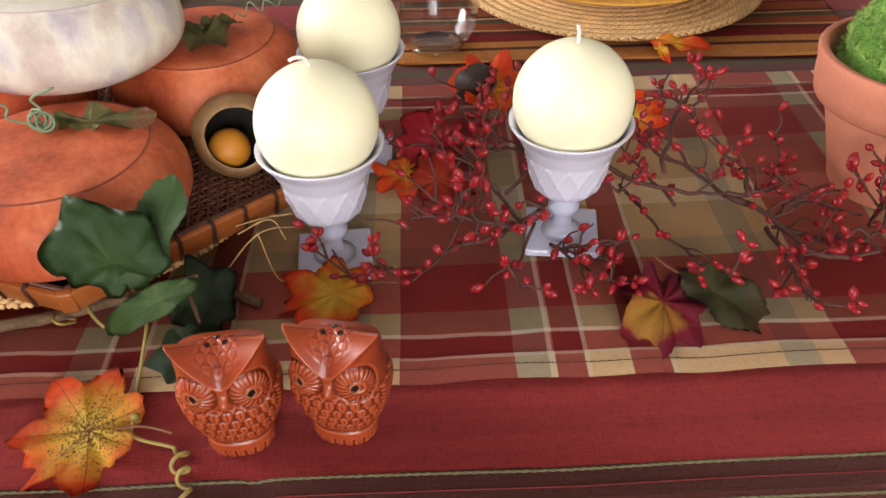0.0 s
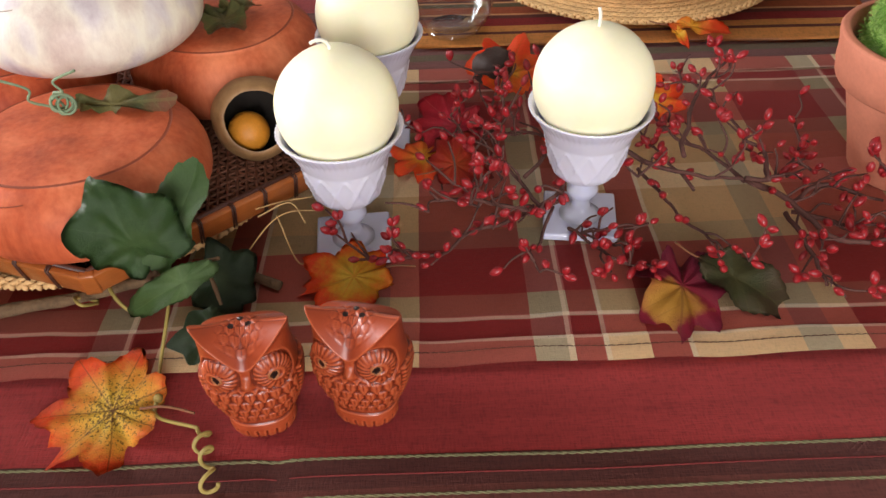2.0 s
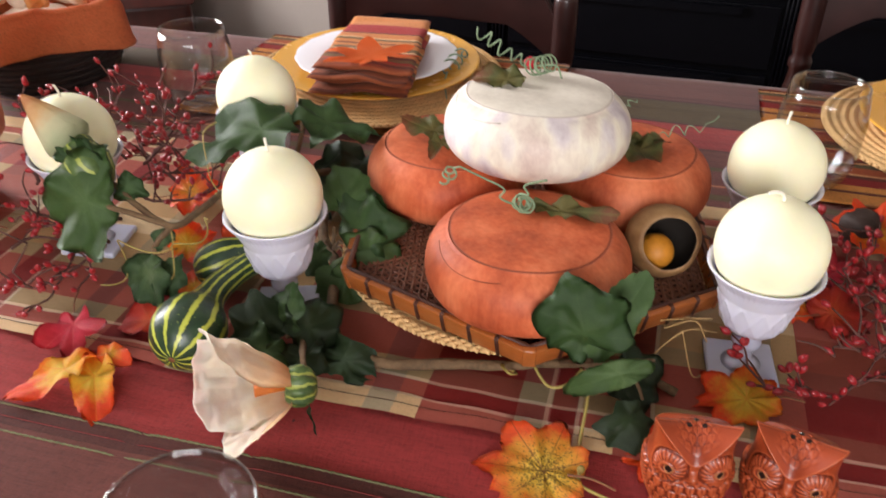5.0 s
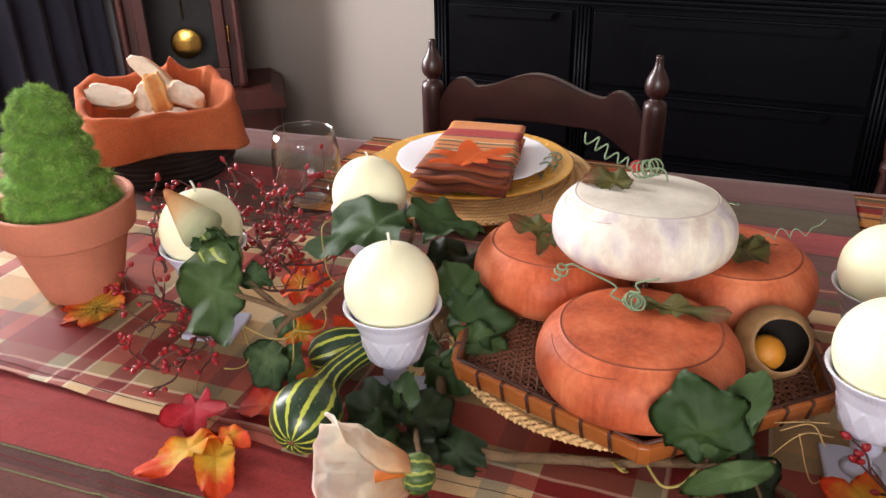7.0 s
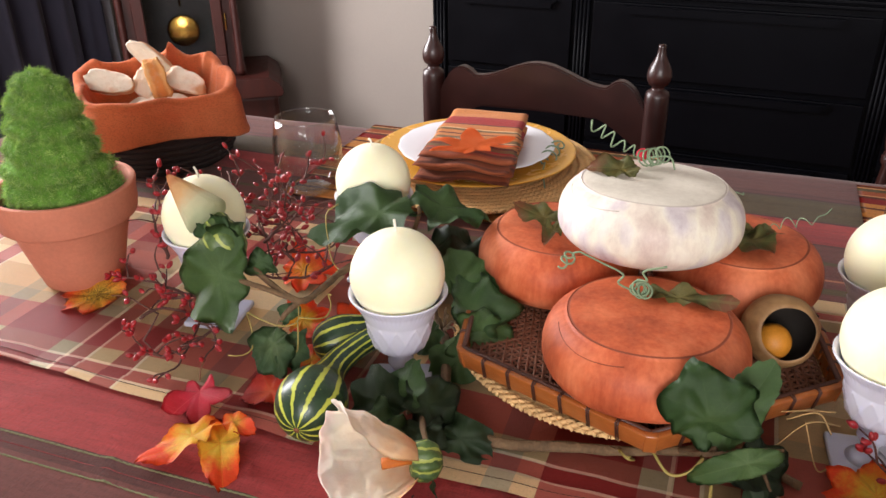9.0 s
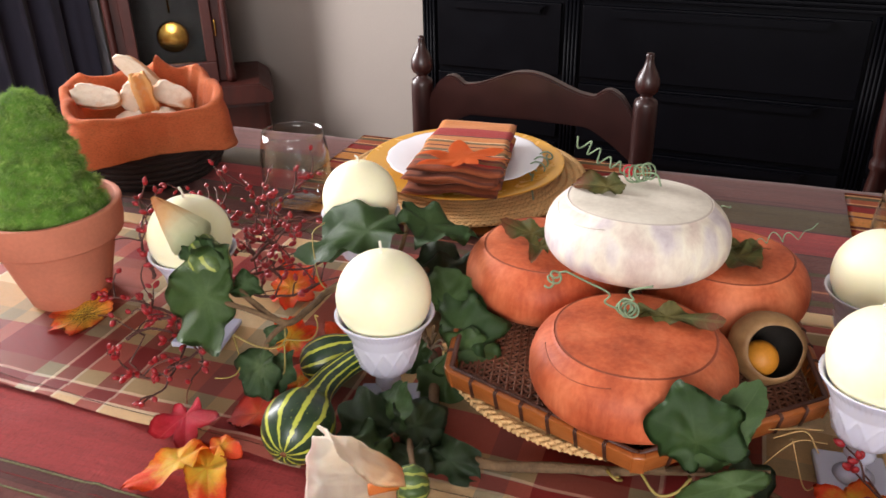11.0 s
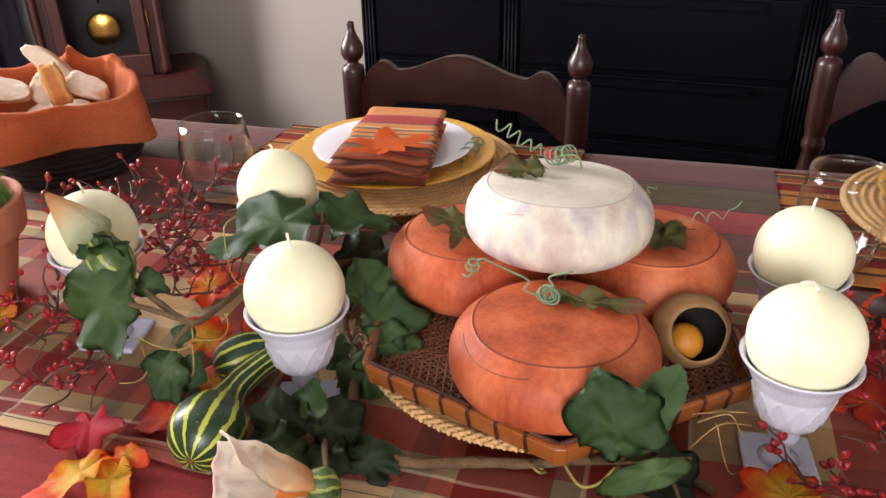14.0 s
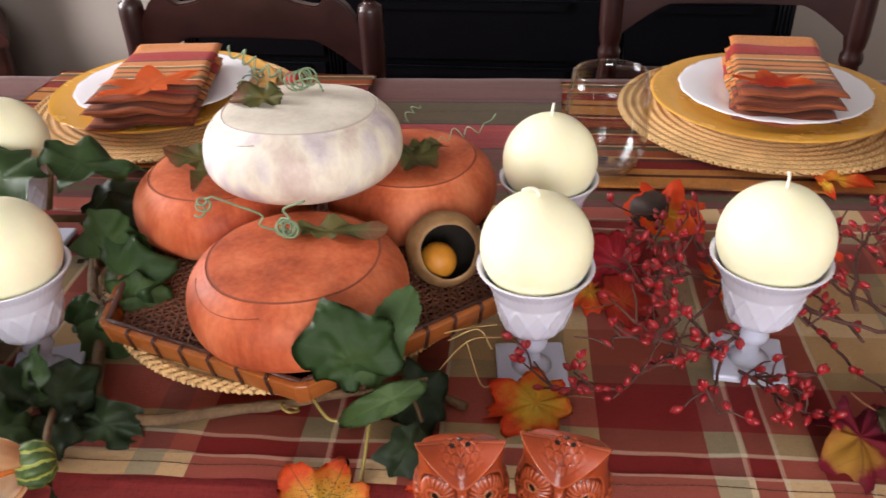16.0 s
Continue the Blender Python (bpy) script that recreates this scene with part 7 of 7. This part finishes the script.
def bread_material(name, crust, crumb):
    n = Nodes(name)
    x, y, z = n.xyz()
    d = n.math("SUBTRACT", 0.0100, n.math("ABSOLUTE", z))       # depth below the cut faces
    f = n.math("ADD", n.math("MULTIPLY", d, 60), n.math("MULTIPLY_ADD", n.noise(60, 3), 0.5, -0.25))
    c = n.ramp(f, [(0.10, crumb), (0.28, crust), (0.50, lin(196, 116, 50))])
    c = n.mix(0.25, c, n.ramp(n.noise(130, 4), [(0.36, lin(206, 178, 146)), (0.50, crumb)]))
    n.bump(n.noise(180, 4), 0.5, 0.003)
    return n.set(c, 0.85)


m_bread = bread_material("crusty_white_bread", lin(204, 140, 80), lin(230, 216, 196))
m_heel = bread_material("golden_bread_crust", lin(190, 118, 56), lin(216, 160, 96))


def bread(m, L, W, H, seed, label, material=m_bread):
    """A hand-cut slice of a long loaf: rough pale crumb faces with a browned crust."""
    bm = bmesh.new()
    bmesh.ops.create_uvsphere(bm, u_segments=56, v_segments=36, radius=1)
    for v in bm.verts:
        c = v.co.copy()
        flat = math.copysign(min(abs(c.z) * 1.5, 1.0), c.z)
        k = 1 + 0.24 * noise.noise(Vector((c.x * 1.3, c.y * 1.3, seed))) + 0.09 * noise.noise(c * 4 + Vector((0, seed, 0)))
        out = math.hypot(c.x, c.y)
        q = min(1.0, out * 1.25) / max(out, 1e-6)
        px, py = c.x * q, c.y * q
        e = (abs(px) ** 2.8 + abs(py) ** 2.8) ** (1 / 2.8) / max(math.hypot(px, py), 1e-6)
        v.co = Vector((px / max(e, 0.6) * L / 2 * k, py / max(e, 0.6) * W / 2 * k * (1 - 0.18 * c.x), flat * H / 2 * (1 + 0.30 * noise.noise(c * 2.5 + Vector((seed, 0, 4)))) + 0.10 * L * px * px * math.sin(seed)))
    ob = part("bread_piece", bm, material)
    ob.matrix_basis = m
    return tagged(ob, label, "bread", "pieces of bread")


def slice_pose(c, long, face):
    """Slice centred at c, its length along long, its cut face towards face."""
    x = Vector(long).normalized()
    z = (Vector(face) - x * x.dot(Vector(face))).normalized()
    y = z.cross(x)
    return Matrix(((x.x, y.x, z.x, c[0]), (x.y, y.y, z.y, c[1]), (x.z, y.z, z.z, c[2]), (0, 0, 0, 1)))


bread(slice_pose((-1.052, 0.818, T + 0.116), (0.85, 0.45, -0.16), (0.25, -0.8, 0.55)), 0.070, 0.032, 0.018, 1, "cut slice of crusty white bread in the basket")
bread(slice_pose((-1.020, 0.890, T + 0.126), (0.80, 0.05, -0.60), (0.2, -0.9, 0.3)), 0.108, 0.025, 0.016, 2, "upright cut slice of crusty white bread in the basket")
bread(slice_pose((-0.982, 0.838, T + 0.124), (0.35, -0.1, -0.93), (0.75, 0.65, 0.1)), 0.058, 0.027, 0.025, 3, "golden crusted heel of bread in the basket", m_heel)
bread(slice_pose((-0.967, 0.880, T + 0.110), (0.8, 0.3, -0.5), (0.0, -0.8, 0.6)), 0.056, 0.032, 0.020, 4, "soft white slice of bread in the basket")
bread(slice_pose((-1.012, 0.849, T + 0.116), (0.4, 0.1, 0.8), (0.3, -0.8, 0.3)), 0.050, 0.030, 0.020, 6, "torn white slice of bread in the basket")
bread(slice_pose((-0.997, 0.848, T + 0.062), (0.8, 0.5, 0.0), (0, -0.2, 1)), 0.110, 0.096, 0.036, 5, "white piece of bread under the others")


# ---------- small things on the table ----------
m_pod = plain("dark_brown_seed_pod", lin(52, 34, 26), 0.6, 0.3, 60, 300, 0.4, 0.002)
pod = part("seed_pod", lathe([(0, -0.0165), (0.010, -0.0155), (0.0165, -0.008), (0.0190, 0.001), (0.0180, 0.009), (0.0140, 0.0140), (0.0080, 0.0155), (0, 0.0140)], 36, False, lambda r, z, a: (r * (1 + 0.03 * math.sin(6 * a)), z)), m_pod, m=pose(0.055, 0.723, T + 0.0235))
tagged(pod, "round dark brown seed pod lying on the runner", "seed pod")

m_felt = plain("orange_felt", lin(224, 106, 42, 1.1), 0.95, 0.08, 60, 900, 0.3)
m_leaf_cut = leaf_material("red_orange_leaf_cutout", lin(216, 66, 38), lin(206, 52, 34), lin(214, 92, 40), lin(196, 60, 40))
fl = part("felt_leaf", leaf_mesh("cut", 91, bend=0.0, fold=0.0, ripple=0.012, width=1.15), m_felt, m=leaf_pose((-0.478, 0.816, T + 0.0858), (-0.519, 0.893, T + 0.0862), (0.02, -0.02, 1)))
tagged(fl, "flat orange felt leaf lying on the folded napkin", "felt leaf")
fl2 = part("felt_leaf", leaf_mesh("cut", 92, bend=0.05, fold=0.05, ripple=0.02, width=1.3), m_leaf_cut, m=leaf_pose((0.192, 0.882, T + 0.0868), (0.184, 0.938, T + 0.0866), (0, -0.03, 1)))
tagged(fl2, "red felt leaf tucked on the folded napkin", "felt leaf")

# loose curls of wire on the plate and cloth
m_wire = plain("sage_wire_curl", lin(120, 142, 116), 0.5, 0.2, 80, 300)
curl = helix((-0.423, 0.993, T + 0.0470), (-0.425, 0.937, T + 0.0440), 3.2, 0.0085, 16, -0.2, 0.002, 3) + smooth_path([(-0.426, 0.932, T + 0.040), (-0.421, 0.907, T + 0.036), (-0.412, 0.889, T + 0.020)], 6)
tagged(part("wire_curl", tube(curl, 0.0012, 6), m_wire), "curled sage green wire tendril hanging on the plate", "tendril")
curl = helix((-0.182, 0.742, T + 0.098), (-0.170, 0.758, T + 0.110), 2.2, 0.0050, 14, 0.3, 0.004, 12)
part("tendril", tube([p_right.matrix_basis.inverted() @ Vector(p) for p in curl], 0.0006, 6), m_sage, p_right, "curled sage green wire tendril")
